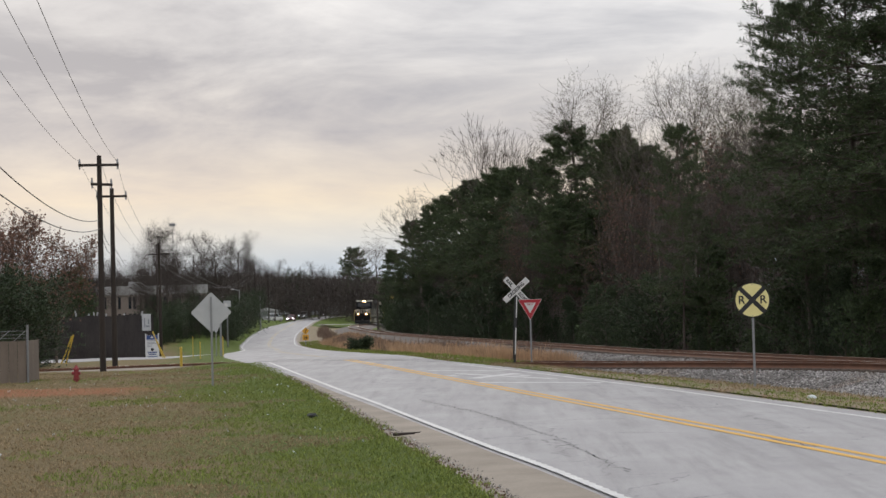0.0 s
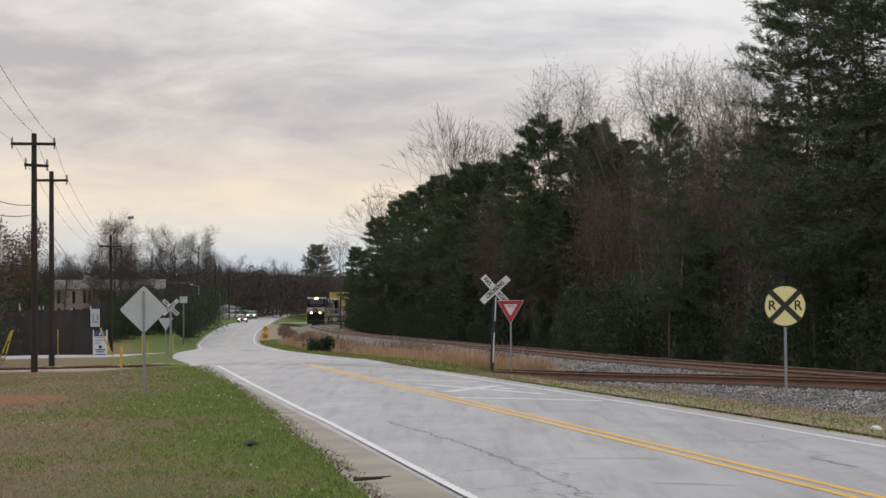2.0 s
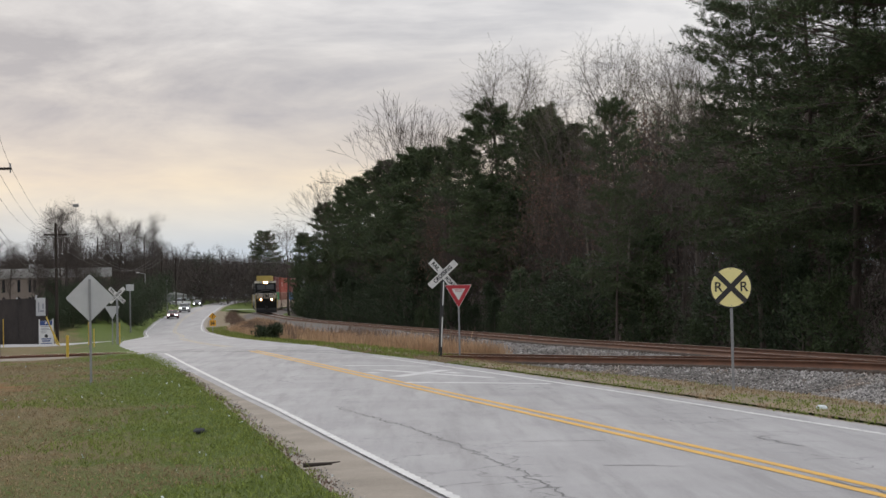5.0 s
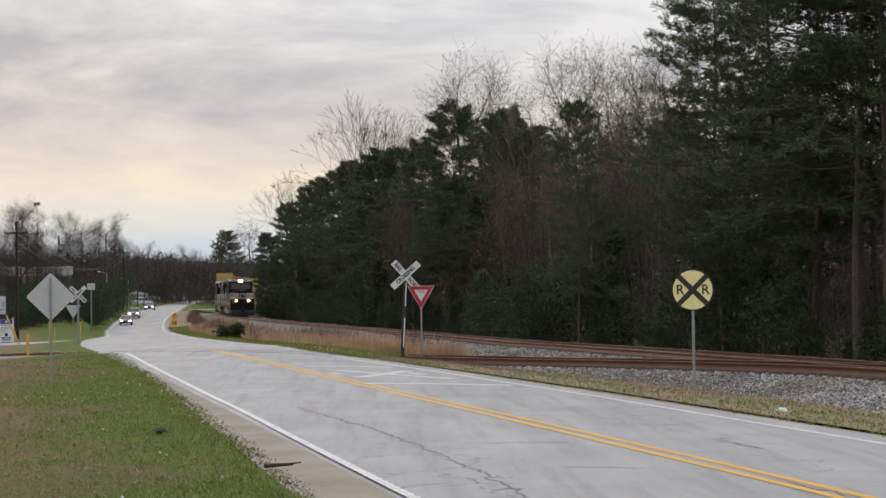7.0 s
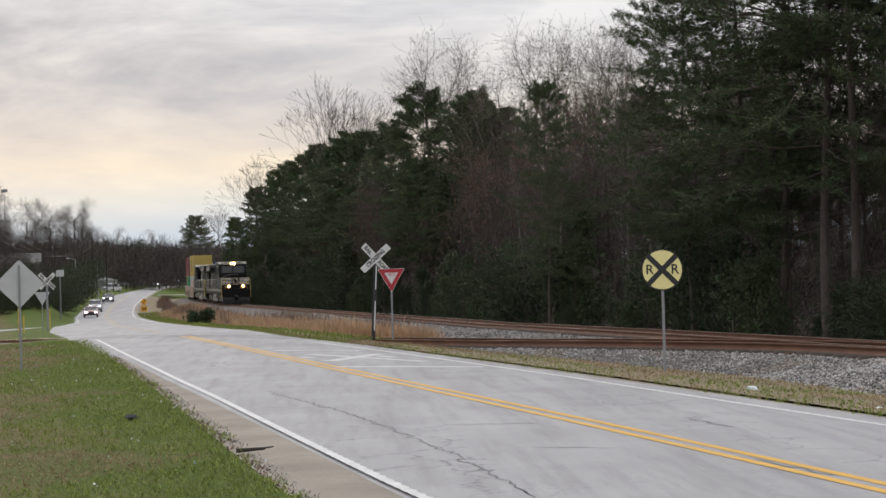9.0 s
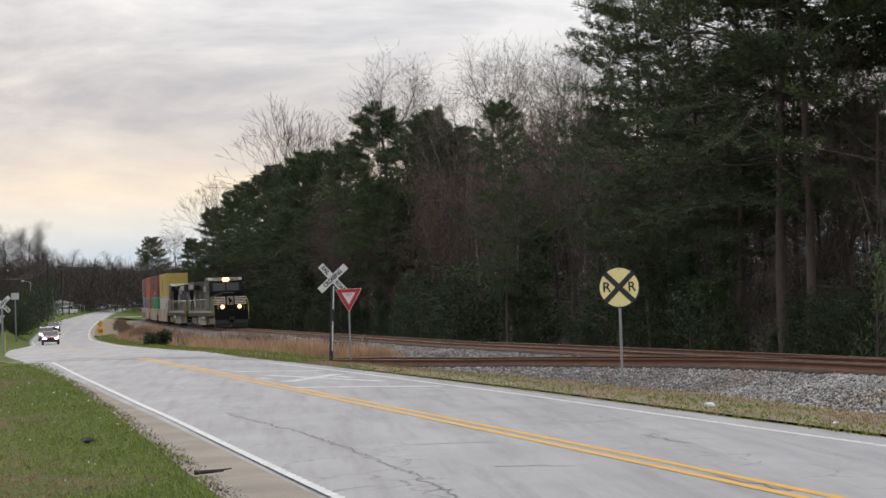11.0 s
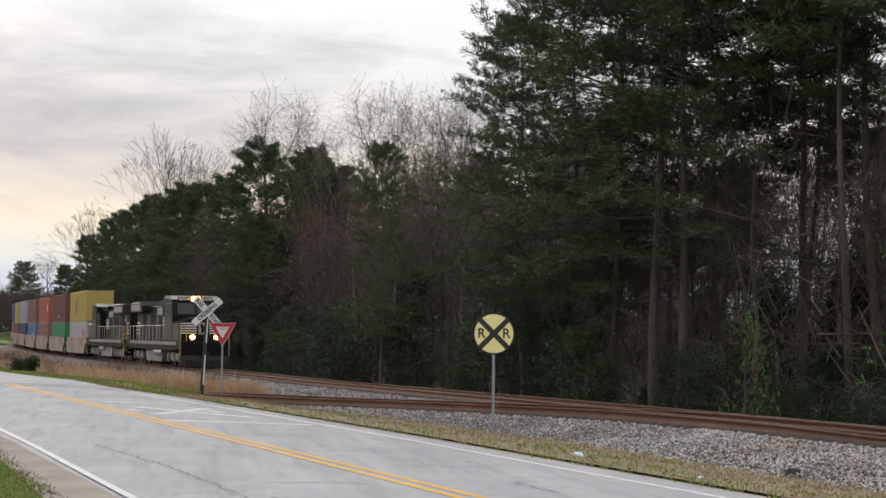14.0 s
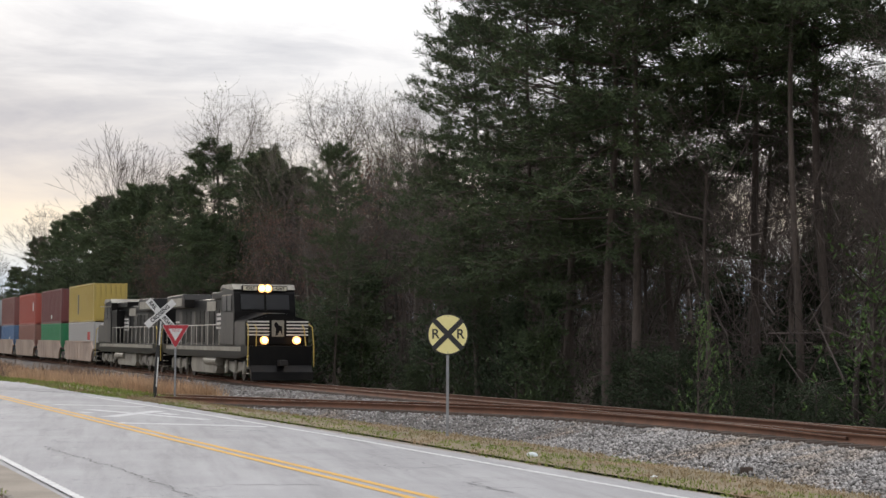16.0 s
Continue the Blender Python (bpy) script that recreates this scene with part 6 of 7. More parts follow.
def well_car():
    s = tagged(new("well_car"), "tan articulated well car with low sides", "railway wagon", "well cars of the train")
    for side in (-1, 1):
        x = side * 1.38
        shaped("side_sill", [(-7.2, 1.25), (-6.4, 1.75), (6.4, 1.75), (7.2, 1.25), (6.6, 0.85), (6.2, 0.32), (-6.2, 0.32), (-6.6, 0.85)], x - 0.05, x + 0.05, WELL_TAN, s, "tan steel side sill with stains", 0.01)
        boxed("top_chord", x - 0.09, x + 0.09, -6.4, 6.4, 1.70, 1.80, WELL_TAN, s, "", 0.01)
        for k in range(9):
            y = -5.6 + k * 1.4
            boxed("side_post", x + side * 0.05 - 0.02, x + side * 0.05 + 0.02, y - 0.04, y + 0.04, 0.36, 1.7, WELL_TAN, s, "", 0)
    boxed("floor", -1.32, 1.32, -6.3, 6.3, 0.30, 0.38, LOCO_DARK, s, "", 0)
    for e in (-1, 1):
        boxed("end_platform", -1.3, 1.3, e * 7.2 - 0.75, e * 7.2 + 0.75, 1.05, 1.25, LOCO_DARK, s, "", 0.02)
    truck(s, 8.1, 2, LOCO_DARK)
    return s


TRACK_RUN = TRACK_LINE[::-1]
RUN_LENGTH = np.concatenate([[0], np.cumsum(np.linalg.norm(np.diff(TRACK_RUN, axis=0), axis=1))])
NOSE_AT_END = float(np.interp(-80.2, -TRACK_RUN[:, 1], RUN_LENGTH))
TRAIN_SPEED = 15.6


def on_track(s, half, lift=0.0):
    """The pose of a vehicle whose two bogies stand on the main track, half apart from its middle."""
    p = [np.array([np.interp(s + o, RUN_LENGTH, TRACK_RUN[:, 0]), np.interp(s + o, RUN_LENGTH, TRACK_RUN[:, 1])]) for o in (-half, half)]
    z = [float(track_z(q[1])) for q in p]
    d = p[1] - p[0]
    c = (p[0] + p[1]) / 2
    pitch = math.degrees(math.atan2(z[1] - z[0], np.linalg.norm(d)))
    return pose(c[0], c[1], (z[0] + z[1]) / 2 + lift, pitch, 0, math.degrees(math.atan2(-d[0], d[1])))


TRAIN = []  # each vehicle with the way of its middle behind the nose, its half wheelbase, its height and its turn
front = locomotive("black road locomotive with white-striped nose and lit headlights", True, "4267")
rear = locomotive("black second locomotive running hood first, number 475", False, "")
TRAIN += [(front, 11.4, 7.0, 0.0, 0), (rear, 34.9, 7.0, 0.0, 180)]
first = well_car()
grey_mark, white_mark = material("mark_grey", (0.45, 0.40, 0.28), None, 1.0, 0.6), material("mark_white", (0.70, 0.74, 0.70), None, 1.0, 0.6)
dark_mark, red_mark = material("mark_dark", (0.12, 0.10, 0.05), None, 1.0, 0.6), material("mark_red", (0.45, 0.06, 0.05), None, 1.0, 0.6)
loads = (((0.48, 0.36, 0.09), "dull_yellow", (dark_mark, -1.6, -1.0, 0.6, 2.1)), ((0.46, 0.45, 0.43), "pale_grey", (red_mark, 3.4, 4.6, 1.5, 2.1))), \
        (((0.17, 0.05, 0.05), "dark_maroon", (white_mark, 0.2, 0.7, 0.4, 0.7)), ((0.03, 0.24, 0.10), "green", (white_mark, -3.6, 1.4, 0.3, 1.3))), \
        (((0.40, 0.09, 0.065), "orange_red", (white_mark, 4.4, 4.9, 1.2, 2.0)), ((0.28, 0.13, 0.10), "rust_brown", None)), \
        (((0.22, 0.085, 0.075), "faded_maroon", None), ((0.10, 0.19, 0.34), "dull_blue", (white_mark, 2.0, 2.5, 1.4, 1.7))), \
        (((0.35, 0.36, 0.37), "worn_grey", None), ((0.055, 0.07, 0.12), "navy_blue", None)), \
        (((0.44, 0.34, 0.11), "mustard", None), ((0.20, 0.07, 0.06), "oxide_red", None)), \
        (((0.05, 0.09, 0.20), "dark_blue", None), ((0.25, 0.10, 0.07), "brown", None)), \
        (((0.38, 0.10, 0.05), "orange", None), ((0.30, 0.30, 0.30), "grey", None)), \
        (((0.40, 0.10, 0.08), "red", None), ((0.08, 0.10, 0.14), "slate_blue", None))
cars = [first] + [copy_thing(first, pose(0, 0, 0)) for _ in loads[1:]]
for i, (car, (upper, lower)) in enumerate(zip(cars, loads)):
    back = 55.2 + i * 16.6
    TRAIN.append((car, back, 7.0, 0.0, 0))
    TRAIN.append((container(*lower), back, 7.0, 0.38, 0))
    TRAIN.append((container(*upper), back, 7.0, 0.38 + 2.86, 0))

# ---- road vehicles ----
TYRE = material("tyre", (0.015, 0.015, 0.016), None, 5.0, 0.85)
CAR_LIGHT = glow("car_headlight", (0.9, 0.93, 1.0), 5.0)
CHROME = material("car_trim", (0.45, 0.45, 0.46), (0.35, 0.35, 0.36), 3.0, 0.3, 0.8)


def vehicle(name, paint, label, form, lit):
    s = tagged(new(name), label, "car", "cars on the road")
    w = form["w"] / 2
    body = shaped("body", form["body"], -w, w, paint, s, "", 0.07)
    cabin = shaped("cabin", form["cabin"], -w + 0.12, w - 0.12, GLASS_DARK, s, "dark glazed cabin", 0.05)
    shaped("roof", form["roof"], -w + 0.16, w - 0.16, paint, s, "", 0.03)
    l = form["l"] / 2
    for y in (-l * 0.62, l * 0.64):
        for side in (-1, 1):
            bm = bmesh.new()
            rod(bm, (side * (w - 0.2), y, form["r"]), (side * (w + 0.015), y, form["r"]), form["r"], form["r"], 18)
            t = part("wheel", bm, TYRE, s)
            bm = bmesh.new()
            rod(bm, (side * (w + 0.01), y, form["r"]), (side * (w + 0.025), y, form["r"]), form["r"] * 0.62, form["r"] * 0.6, 14)
            part("rim", bm, CHROME, t)
    for side in (-1, 1):
        bm = bmesh.new()
        box(bm, side * (w - 0.3) - 0.19, side * (w - 0.3) + 0.19, l - 0.1, l + 0.012, form["lamp"] - 0.08, form["lamp"] + 0.08, 0.02)
        part("headlight", bm, CAR_LIGHT if lit else CHROME, s)
    bm = bmesh.new()
    box(bm, -w + 0.55, w - 0.55, l - 0.05, l + 0.015, form["lamp"] - 0.16, form["lamp"] + 0.06, 0.02)
    part("grille", bm, SIGN_BLACK, s)
    bm = bmesh.new()
    box(bm, -w + 0.1, w - 0.1, l - 0.08, l + 0.03, 0.3, 0.46, 0.03)
    part("bumper", bm, SIGN_BLACK, s)
    for side in (-1, 1):
        bm = bmesh.new()
        box(bm, side * (w + 0.1) - 0.1, side * (w + 0.1) + 0.08, l * 0.3, l * 0.3 + 0.12, form["lamp"] + 0.32, form["lamp"] + 0.46, 0.02)
        part("mirror", bm, paint, s)
    return s


SEDAN = dict(w=1.82, l=4.7, r=0.32, lamp=0.66, body=[(-2.35, 0.35), (-2.35, 0.95), (-1.9, 1.0), (1.1, 0.98), (2.2, 0.82), (2.35, 0.6), (2.33, 0.28), (-2.2, 0.25)],
             cabin=[(-1.95, 0.97), (-1.2, 1.36), (0.3, 1.38), (1.25, 0.96)], roof=[(-1.25, 1.34), (-0.9, 1.44), (0.1, 1.45), (0.4, 1.36)])
SUV = dict(w=1.92, l=4.8, r=0.37, lamp=0.85, body=[(-2.4, 0.4), (-2.4, 1.1), (-2.1, 1.15), (1.15, 1.14), (2.25, 1.02), (2.4, 0.75), (2.38, 0.35), (-2.3, 0.32)],
           cabin=[(-2.3, 1.12), (-2.1, 1.62), (0.2, 1.66), (1.25, 1.12)], roof=[(-2.15, 1.6), (-1.9, 1.72), (0.0, 1.74), (0.3, 1.64)])
PICKUP = dict(w=2.0, l=5.7, r=0.4, lamp=0.98, body=[(-2.85, 0.5), (-2.85, 1.15), (-0.7, 1.18), (1.5, 1.22), (2.7, 1.16), (2.85, 0.8), (2.83, 0.42), (-2.7, 0.42)],
              cabin=[(-0.75, 1.18), (-0.65, 1.84), (0.7, 1.86), (1.5, 1.2)], roof=[(-0.7, 1.82), (-0.55, 1.92), (0.5, 1.93), (0.75, 1.83)])


def car_paint(name, c):
    return material(name, c, tuple(q * 0.85 for q in c), 1.5, 0.25, 0.1)


RED_CAR = vehicle("sedan", car_paint("dark_red_paint", (0.16, 0.02, 0.03)), "dark red sedan with headlights on", SEDAN, True)
SILVER_CAR = vehicle("suv", car_paint("silver_paint", (0.40, 0.42, 0.43)), "silver-grey SUV with headlights on", SUV, True)
DARK_CAR = vehicle("sedan", car_paint("black_paint", (0.03, 0.035, 0.045)), "dark sedan with headlights on", SEDAN, True)
WHITE_CAR = vehicle("suv", car_paint("white_paint", (0.62, 0.62, 0.62)), "white SUV with headlights on", SUV, True)
TRUCK = vehicle("pickup_truck", car_paint("truck_white_paint", (0.60, 0.61, 0.62)), "white pickup truck waiting beside the far road", PICKUP, False)
x, y, z = spot(-6.76, 368)
TRUCK.matrix_basis = pose(x, y, z, 0, 0, 160)
VAN = vehicle("suv", car_paint("van_grey_paint", (0.35, 0.36, 0.38)), "grey SUV parked by the far wire fence", SUV, False)
x, y, z = spot(-8.05, 340)
VAN.matrix_basis = pose(x, y, z, 0, 0, 175)

ROAD_RUN = ROAD_LINE[::-1]
ROAD_LENGTH = np.concatenate([[0], np.cumsum(np.linalg.norm(np.diff(ROAD_RUN, axis=0), axis=1))])


def on_road(s, side):
    """The pose of a car that comes down the road in its own lane."""
    a, b = [np.array([np.interp(s + o, ROAD_LENGTH, ROAD_RUN[:, 0]), np.interp(s + o, ROAD_LENGTH, ROAD_RUN[:, 1])]) for o in (-1.5, 1.5)]
    d = (b - a) / np.linalg.norm(b - a)
    c = (a + b) / 2 + np.array([d[1], -d[0]]) * side
    za, zb = float(road_z(a[1])), float(road_z(b[1]))
    return pose(c[0], c[1], (za + zb) / 2 + 0.03, math.degrees(math.atan2(zb - za, 3.0)), 0, math.degrees(math.atan2(-d[0], d[1])))


def road_at(y):
    return float(np.interp(-y, -ROAD_RUN[:, 1], ROAD_LENGTH))


def motions():
    times = [i * 0.5 for i in range(33)]
    for ob, back, half, lift, turn in TRAIN:
        walk(ob, [(t, on_track(NOSE_AT_END - (16 - t) * TRAIN_SPEED - back, half, lift) @ pose(0, 0, 0, 0, 0, turn)) for t in times])
    for ob, y0, v in ((RED_CAR, 377, 17.0), (SILVER_CAR, 411, 17.2), (DARK_CAR, 457, 17.0), (WHITE_CAR, 560, 13.5)):
        walk(ob, [(t, on_road(road_at(y0) + v * t, 1.85)) for t in times])

# ---- road markings, cracks and the crossing ----
def road_lift(x, y):
    u = abs(x - float(road_x(y))) * 0.982
    return float(road_z(y)) + float(np.interp(u, (0, 1.8, 3.5, 3.95, 4.5), (0.045, 0.03, 0.005, 0.0, -0.05)))


def painted(name, a, b, width, mat, label, category, lift=0.006, end=None, jitter=0.0, seed=0, step=0.4):
    """A flat strip on the road from a to b."""
    rng = np.random.default_rng(seed)
    pts = [np.array(p, dtype=float) for p in (a, b)] if end is None else [np.array(p, dtype=float) for p in (a, b, *end)]
    line = []
    for p, q in zip(pts[:-1], pts[1:]):
        k = max(int(np.linalg.norm(q - p) / step), 1)
        line += [p + (q - p) * i / k + rng.normal(0, jitter, 2) for i in range(k)]
    line = np.array(line + [pts[-1]])
    d = np.gradient(line, axis=0)
    d /= np.linalg.norm(d, axis=1)[:, None]
    side = np.stack([d[:, 1], -d[:, 0]], 1)
    w = width / 2 * (rng.uniform(0.3, 1.3, len(line))[:, None] if jitter else 1.0)
    rows = [np.column_stack([line + side * w * s, [road_lift(*p) + lift for p in line + side * w * s]]) for s in (-1, 0, 1)]
    v = np.stack(rows, 1)
    n, k = v.shape[:2]
    i = np.arange(n * k).reshape(n, k)
    f = np.stack([i[:-1, :-1], i[:-1, 1:], i[1:, 1:], i[1:, :-1]], -1).reshape(-1, 4)
    return structure(name, v.reshape(-1, 3), f, mat, label, category, smooth=False)


FADED = material("faded_paint", (0.62, 0.62, 0.62), (0.40, 0.40, 0.41), 3.0, 0.75, bump=0.2, grain=50.0)
for a, b, w in (((0.26, 43.7), (1.66, 47.5), 0.42), ((-0.3, 48.1), (2.6, 42.5), 0.34), ((0.45, 40.62), (3.75, 39.25), 0.42), ((-1.25, 51.4), (1.3, 50.3), 0.42),
                ((-0.5, 46.5), (-0.2, 45.9), 0.3), ((1.6, 46.1), (1.95, 45.1), 0.3)):
    painted("crossing_marking", a, b, w, FADED, "worn white railroad crossing marking on the lane", "road marking")
for i, pts in enumerate((((-1.0, 32.84), (-0.18, 29.2), (0.41, 26.8), (0.85, 24.5), (1.32, 21.6), (1.77, 18.3), (2.2, 14)), ((0.9, 33.45), (1.84, 33.4)), ((4.39, 27.5), (4.61, 26.4)),
                        ((5.17, 28.0), (5.37, 27.15), (5.87, 27.35)), ((5.12, 23.9), (5.23, 23.1), (5.41, 22.2)), ((-0.57, 18.3), (0.15, 18.7), (1.03, 19.1)), ((4.56, 18.4), (4.81, 17.5), (5.02, 16.6)),
                        ((-5.9, 53.2), (-4.8, 52.9)), ((-4.6, 57.2), (-3.6, 56.9)), ((-2.6, 41.5), (-1.2, 41.0)), ((2.6, 20.4), (3.5, 20.0)), ((3.2, 30.5), (4.3, 30.0)), ((1.6, 24.0), (3.0, 23.6)), ((-1.9, 36.2), (-0.6, 36.0)))):
    painted("crack", pts[0], pts[1], 0.028 if i else 0.03, TAR, "thin dark crack in the asphalt", "crack", 0.004, pts[2:], 0.045, i, 0.15)
for off in (-0.95, -0.55, 0.55, 0.95):
    seg = SIDING_LINE[(SIDING_LINE[:, 0] < 0.4) & (SIDING_LINE[:, 0] > -9.6)]
    d = np.gradient(seg, axis=0)
    d /= np.linalg.norm(d, axis=1)[:, None]
    p = seg + np.stack([d[:, 1], -d[:, 0]], 1) * off
    painted("crossing_joint", tuple(p[0]), tuple(p[1]), 0.2, TAR, "dark sealed joint beside the rail in the road", "crossing", 0.004, [tuple(q) for q in p[2:]], 0.01, 3, 0.5)
far_line = smooth_line([(-36, 352), (-28, 340), (-20, 334), (-6, 331)], 2.0)
v, f = ribbon(far_line, (-3.2, 0, 3.2), lambda x, y: 0 * x + 0.02, (-0.04, 0.02, -0.04))
structure("crossing_road", v, f, ASPHALT, "pale lane that crosses the track far off", "road")
crossbuck(-2.85, 346, 0, 0, 3.0, True, "small distant railroad crossing crossbuck beside the track")

# ---- ballast stones ----
def stones(rng, line, z_of, offsets, lifts, y0, y1, count, size):
    d = np.gradient(line, axis=0)
    d /= np.linalg.norm(d, axis=1)[:, None]
    side = np.stack([d[:, 1], -d[:, 0]], 1)
    order = np.argsort(line[:, 1])
    y = rng.uniform(y0, y1, count)
    px, sx, sy = (np.interp(y, line[order, 1], a[order]) for a in (line[:, 0], side[:, 0], side[:, 1]))
    o = rng.uniform(offsets[0], offsets[-1], count)
    c = np.column_stack([px + sx * o, y + sy * o, z_of(px, y) + np.interp(o, offsets, lifts) + 0.012])
    base = np.array([(1, 0, 0), (-1, 0, 0), (0, 1, 0), (0, -1, 0), (0, 0, 1), (0, 0, -1)], dtype=float)
    v = base[None] * rng.uniform(0.55, 1.25, (count, 6, 1)) + rng.normal(0, 0.18, (count, 6, 3))
    a = rng.uniform(0, 2 * np.pi, count)
    ca, sa = np.cos(a)[:, None], np.sin(a)[:, None]
    v = np.stack([v[..., 0] * ca - v[..., 1] * sa, v[..., 0] * sa + v[..., 1] * ca, v[..., 2] * 0.75], -1)
    v = v * (size * rng.uniform(0.5, 1.25, count))[:, None, None] + c[:, None]
    f = np.array([(0, 2, 4), (2, 1, 4), (1, 3, 4), (3, 0, 4), (2, 0, 5), (1, 2, 5), (3, 1, 5), (0, 3, 5)])
    return v.reshape(-1, 3), (f[None] + (np.arange(count) * 6)[:, None, None]).reshape(-1, 3)


def build_stones():
    rng = np.random.default_rng(3)
    tz = lambda x, y: track_z(y)
    main_o, main_l = (-3.9, -2.2, -1.5, -0.85), (-0.75, -0.36, -0.235, -0.21)
    side_o, side_l = (-2.9, -2.0, -1.4, -0.85), (-0.66, -0.36, -0.235, -0.21)
    v, f = merged([stones(rng, TRACK_LINE, tz, main_o, main_l, 12, 37, 30000, 0.036), stones(rng, SIDING_LINE, siding_z, side_o, side_l, 29, 60, 12000, 0.034),
                   stones(rng, TRACK_LINE, tz, main_o, main_l, 37, 130, 14000, 0.05), stones(rng, TRACK_LINE, tz, (-0.7, 0.7), (-0.2, -0.2), 12, 90, 6000, 0.045),
                   stones(rng, TRACK_LINE, tz, (0.8, 1.5, 2.6), (-0.21, -0.235, -0.42), 12, 60, 3000, 0.045)])
    tagged(new("ballast_stones", mesh_of("ballast_stones", v, f, STONE)), "grey and tan crushed ballast stones along the tracks", "ballast", kind="stuff")


# ---- grasses ----
GRASS = material("grass_blade", (0.13, 0.18, 0.028), (0.22, 0.25, 0.055), 0.6, 0.8, island=0.35)
STRAW = material("straw_blade", (0.32, 0.24, 0.135), (0.22, 0.165, 0.09), 0.6, 0.9, island=0.35)
REED = material("broom_sedge", (0.52, 0.35, 0.22), (0.36, 0.235, 0.14), 0.5, 0.9, island=0.3)
BROWN_TWIG = material("brown_brush", (0.21, 0.145, 0.11), (0.13, 0.09, 0.068), 0.8, 0.95)


def patch_of(x, y, scale, seed):
    return np.array([noise.noise((a * scale + seed, b * scale, seed * 0.7)) for a, b in zip(x, y)])


def build_grass():
    rng = np.random.default_rng(9)
    n = 70000
    y = 6.5 + 62 * rng.random(n) ** 1.5
    edge = np.interp(y, LEFT_LINE[:, 1], LEFT_LINE[:, 0]) - np.interp(y, (14, 25, 35, 55), (1.2, 0.95, 0.72, 0.42)) + 0.22 * patch_of(y, y, 0.7, 1.0) + rng.normal(0, 0.07, n)
    x = edge - 17 * rng.random(n) ** 1.3
    away = edge - x
    tone = patch_of(x, y, 0.22, 3.0) + 0.55 * patch_of(x, y, 1.1, 8.0)
    clay = np.hypot((x + 14.0) * 0.16, (y - 43.0) * 0.2) < 0.75
    lush = (tone + np.interp(away, (0, 1.5, 3.5, 7), (0.85, 0.3, -0.16, -0.34)) > 0.0) & ~clay
    c = np.column_stack([x, y, ground_z(x, y) - 0.03])
    up = np.tile([0.0, 0.0, 1.0], (n, 1))
    keep_dry = ~lush & ~(clay & (rng.random(n) < 0.8))
    v, f = sprays(rng, c[lush], up[lush], 4, 0.062, 0.006, 0.5)
    tagged(new("green_grass", mesh_of("green_grass", v, f, GRASS)), "short green grass blades of the roadside lawn", "grass", kind="stuff")
    v, f = sprays(rng, c[keep_dry], up[keep_dry], 4, 0.05, 0.006, 0.7)
    tagged(new("dry_grass", mesh_of("dry_grass", v, f, STRAW)), "short straw-coloured grass blades of the lawn", "grass", kind="stuff")
    # right verge: short grass by the road, straw towards the ballast
    n = 12500
    y = 6.5 + 68.5 * rng.random(n) ** 1.3
    a = np.interp(y, RIGHT_LINE[:, 1], RIGHT_LINE[:, 0]) + 0.72 + rng.normal(0, 0.08, n)
    b = np.minimum(track_x(y) - 3.1, np.interp(y, np.sort(SIDING_LINE[:, 1]), SIDING_LINE[np.argsort(SIDING_LINE[:, 1]), 0]) - 1.6)
    u = rng.random(n) ** 1.1
    x = a + np.maximum(b - a, 0.5) * u
    c = np.column_stack([x, y, ground_z(x, y) - 0.02])
    green = (patch_of(x, y, 0.8, 5.0) + np.interp(u, (0, 0.3, 1), (0.15, 0.02, -0.5)) > 0)
    up = np.tile([0.0, 0.0, 1.0], (n, 1))
    v, f = sprays(rng, c[green], up[green], 5, 0.07, 0.008, 0.5)
    tagged(new("verge_grass", mesh_of("verge_grass", v, f, GRASS)), "short green verge grass beside the road", "grass", kind="stuff")
    v, f = sprays(rng, c[~green], up[~green], 5, 0.08, 0.007, 0.6)
    tagged(new("verge_straw", mesh_of("verge_straw", v, f, STRAW)), "short dry grass towards the ballast", "grass", kind="stuff")
    # green strip and tall dry sedge farther along
    n = 7000
    y = rng.uniform(58, 240, n)
    a = np.interp(y, RIGHT_LINE[:, 1], RIGHT_LINE[:, 0])
    x = a + rng.uniform(0.7, 3.4, n)
    c = np.column_stack([x, y, ground_z(x, y) - 0.02])
    v, f = sprays(rng, c, np.tile([0.0, 0.0, 1.0], (n, 1)), 5, 0.14, 0.016, 0.5)
    tagged(new("verge_grass", mesh_of("verge_grass", v, f, GRASS)), "green grass strip along the far verge", "grass", kind="stuff")
    n = 13000
    y = 66 + 150 * rng.random(n) ** 1.3
    a = np.interp(y, RIGHT_LINE[:, 1], RIGHT_LINE[:, 0]) + 2.9
    b = track_x(y) - 2.6
    x = a + np.minimum(b - a, 3.8) * rng.random(n) ** 0.9
    keep = patch_of(x, y, 0.3, 2.0) + 0.4 * patch_of(x, y, 1.2, 4.0) > 0.02
    keep &= (x < np.interp(y, np.sort(SIDING_LINE[:, 1]), SIDING_LINE[np.argsort(SIDING_LINE[:, 1]), 0]) - 2.0) | (y > 66)
    c = np.column_stack([x, y, ground_z(x, y) - 0.02])[keep]
    v, f = sprays(rng, c, np.tile([0.0, 0.0, 1.0], (len(c), 1)), 8, 0.6, 0.012, 0.25)
    tagged(new("broom_sedge", mesh_of("broom_sedge", v, f, REED)), "tall tawny dry grass between road and track", "grass", kind="stuff")
    segs = []
    for _ in range(9000):
        yy = 78 + 230 * rng.random() ** 1.2
        a, b = float(np.interp(yy, RIGHT_LINE[:, 1], RIGHT_LINE[:, 0])) + 3.6, float(track_x(yy)) - 4.2
        xx = a + (b - a) * rng.random() ** 0.8
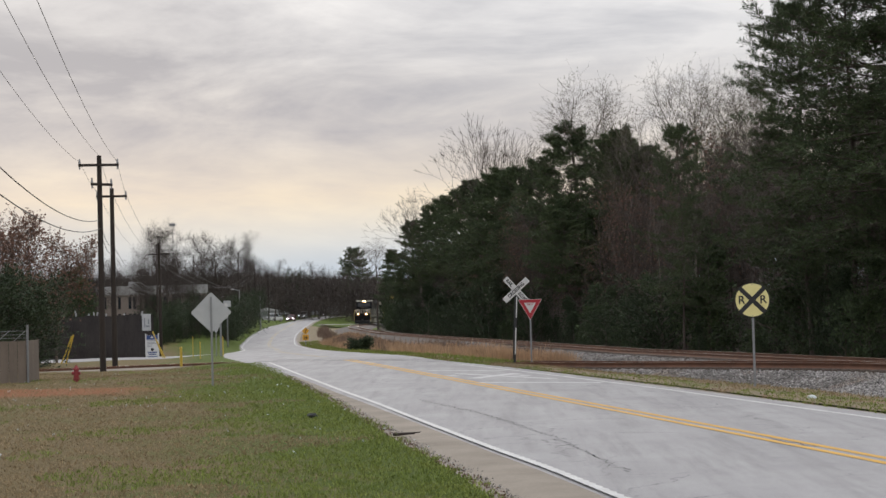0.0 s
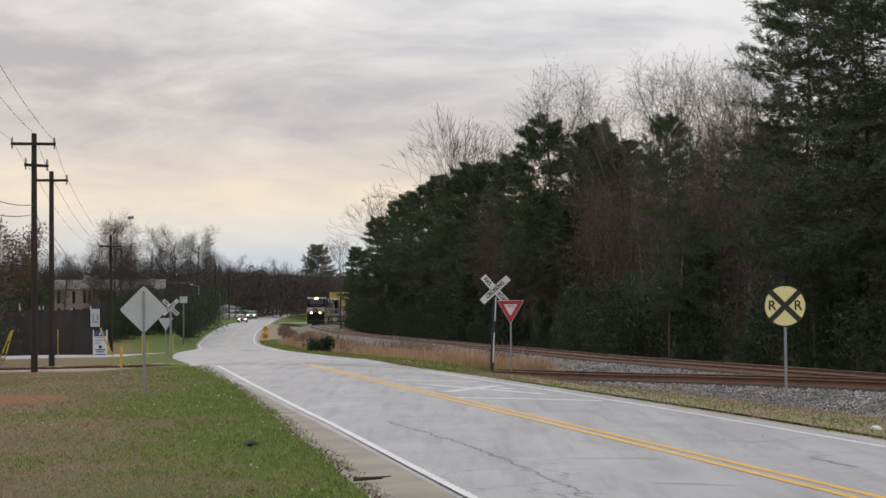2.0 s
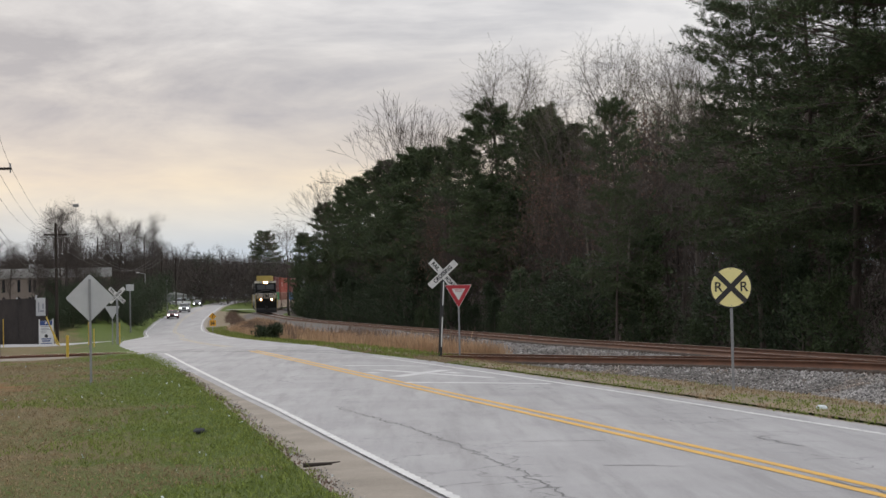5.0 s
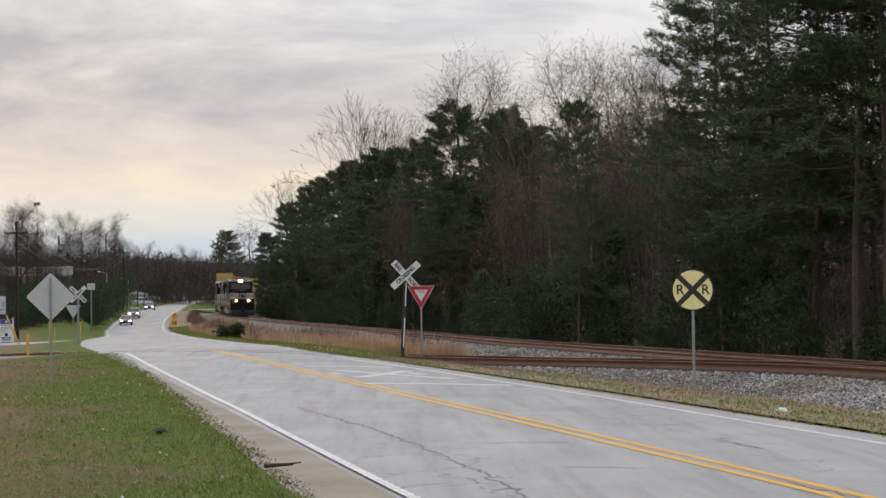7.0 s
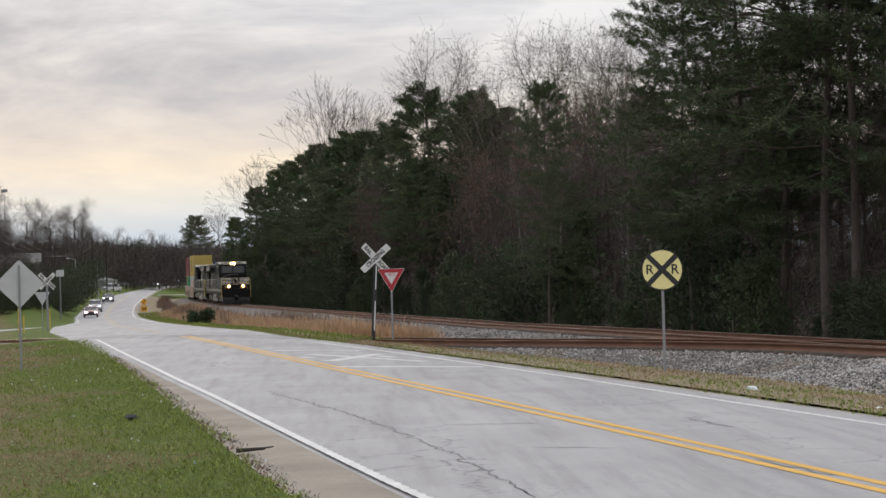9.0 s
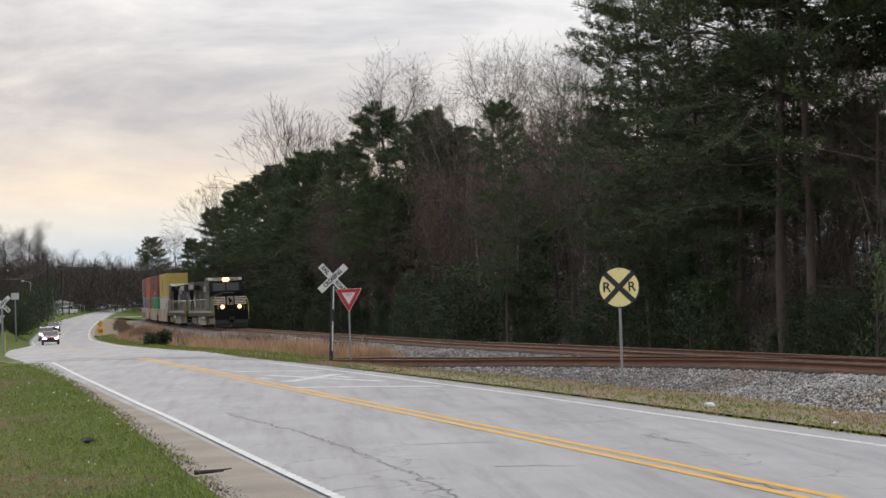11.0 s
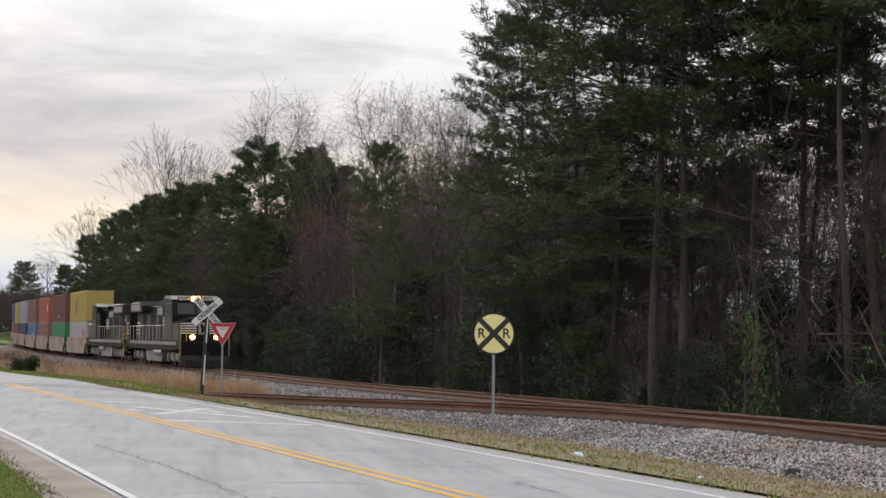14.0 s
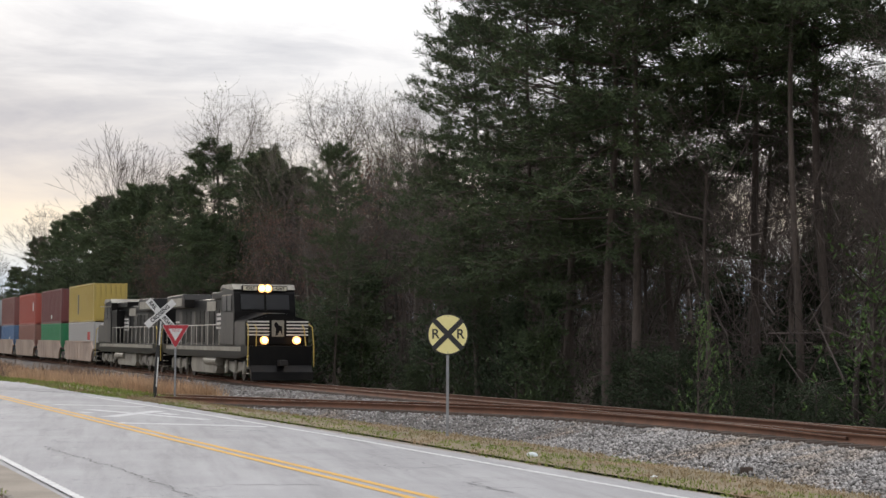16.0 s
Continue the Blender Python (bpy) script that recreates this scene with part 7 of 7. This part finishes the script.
        if noise.noise((xx * 0.25, yy * 0.12, 1.5)) < -0.1:
            continue
        p = np.array([xx, yy, float(ground_z(xx, yy)) + abs(rng.normal(0, 0.28))])
        d = rng.normal(0, 0.6, 3) + [0, 0, 1.1]
        d /= np.linalg.norm(d)
        segs.append((*p, *(p + d * rng.uniform(0.3, 0.9)), rng.uniform(0.012, 0.03), 0.008))
    v, f = tubes(segs, 3)
    tagged(new("brush", mesh_of("brush", v, f, BROWN_TWIG)), "brown leafless brush on the bank below the track", "brush", kind="stuff")
    for bearing, d, h, w in ((-3.9, 118, 0.85, 1.0),):
        s = evergreen_shrub(int(d), h, w * 1.9, CEDAR, "roadside_bush", 600, 0.2, False)
        x, yy, z = spot(bearing, d)
        s.matrix_basis = pose(x, yy, z)
        tagged(s, "low dark bush on the bank below the track", "shrub", "bushes on the bank")


# ---- small loose things ----
def build_litter():
    paper = material("paper", (0.72, 0.78, 0.80), None, 5.0, 0.8)
    dark = material("dark_rag", (0.025, 0.027, 0.03), None, 5.0, 0.9)
    rng = np.random.default_rng(4)

    def lump(name, x, y, size, mat, label, category, flat_by=0.4):
        bm = bmesh.new()
        bmesh.ops.create_icosphere(bm, subdivisions=2, radius=size)
        for v in bm.verts:
            v.co *= 1 + 0.5 * noise.noise(v.co * 9 + Vector((x, y, 0)))
            v.co.z *= flat_by
        ob = part(name, bm, mat)
        ob.location = (x, y, float(ground_z(x, y)) + size * flat_by * 0.5)
        tagged(ob, label, category)

    lump("litter", 7.45, 29.2, 0.10, paper, "crumpled white litter on the grass verge", "litter", 0.6)
    lump("litter", 8.15, 24.6, 0.06, paper, "small white scrap on the grass verge", "litter", 0.4)
    lump("rag", -2.95, 27.2, 0.12, dark, "dark rag lying in the grass", "litter", 0.35)
    s = tagged(new("branch"), "broken brown branch on the gravel shoulder", "branch")
    s.matrix_basis = pose(-0.85, 21.3, 0.03, 0, 0, 8)
    bm = bmesh.new()
    rod(bm, (-0.2, 0, 0), (0.16, 0.03, 0.01), 0.028, 0.018, 8)
    part("stick", bm, POLE_WOOD, s)
    bm = bmesh.new()
    rod(bm, (0.06, 0.02, 0.01), (0.27, 0.10, 0.02), 0.014, 0.008, 6)
    part("twig", bm, POLE_WOOD, s)
    s = tagged(new("timber_block"), "weathered timber block at the foot of the ballast", "timber")
    x, y = 10.15, 26.0
    s.matrix_basis = pose(x, y, float(ground_z(x, y)) + 0.05, 0, 4, 70)
    bm = bmesh.new()
    box(bm, -0.3, 0.3, -0.1, 0.1, -0.08, 0.08, 0.015)
    part("block", bm, TIE, s)
    n = 110
    y = 15 + 45 * rng.random(n)
    x = np.interp(y, LEFT_LINE[:, 1], LEFT_LINE[:, 0]) - 0.9 - 9 * rng.random(n) ** 1.6
    c = np.column_stack([x, y, ground_z(x, y) + 0.03])
    v, f = sprays(rng, c, np.tile([0.0, 0.0, 0.4], (n, 1)), 2, 0.04, 0.013, 0.6)
    tagged(new("petals", mesh_of("petals", v, f, paper)), "scattered small pale petals and scraps in the lawn", "litter", kind="stuff")
    # gravel crumbs on the shoulder
    n = 1800
    y = 7 + 46 * rng.random(n) ** 1.4
    x = np.interp(y, LEFT_LINE[:, 1], LEFT_LINE[:, 0]) - np.interp(y, (14, 25, 35, 55), (1.05, 0.82, 0.6, 0.3)) + rng.normal(0, 0.06, n)
    c = np.column_stack([x, y, road_z(y) - 0.015])
    v, f = sprays(rng, c, np.tile([0.0, 0.0, 0.3], (n, 1)), 2, 0.022, 0.01, 0.8)
    tagged(new("gravel", mesh_of("gravel", v, f, STONE)), "loose gravel along the edge of the shoulder", "gravel", kind="stuff")
    n = 700
    v, f = sprays(rng, c[:n] - [0.12, 0, 0], np.tile([0.0, 0.0, 0.3], (n, 1)), 2, 0.05, 0.014, 0.9)
    tagged(new("dead_leaves", mesh_of("dead_leaves", v, f, BROWN_TWIG)), "dead brown leaves along the shoulder's edge", "leaves", kind="stuff")


build_stones()
build_grass()
build_litter()

# ---- ties ----
for track, line, z_of, y0, y1 in ((MAIN, TRACK_LINE, lambda x, y: track_z(y), 8, 118), (SIDING, SIDING_LINE, siding_z, 34, 62)):
    px, py, turn = along(line, 0.56)
    for x, y, a in zip(px, py, turn):
        if y0 < y < y1 and (track is MAIN or x > 1.2):
            o = new("tie", TIE_MESH)
            o.parent = track
            o.location, o.rotation_euler = (x, y, float(z_of(x, y)) - 0.155), (0, 0, a)



motions()
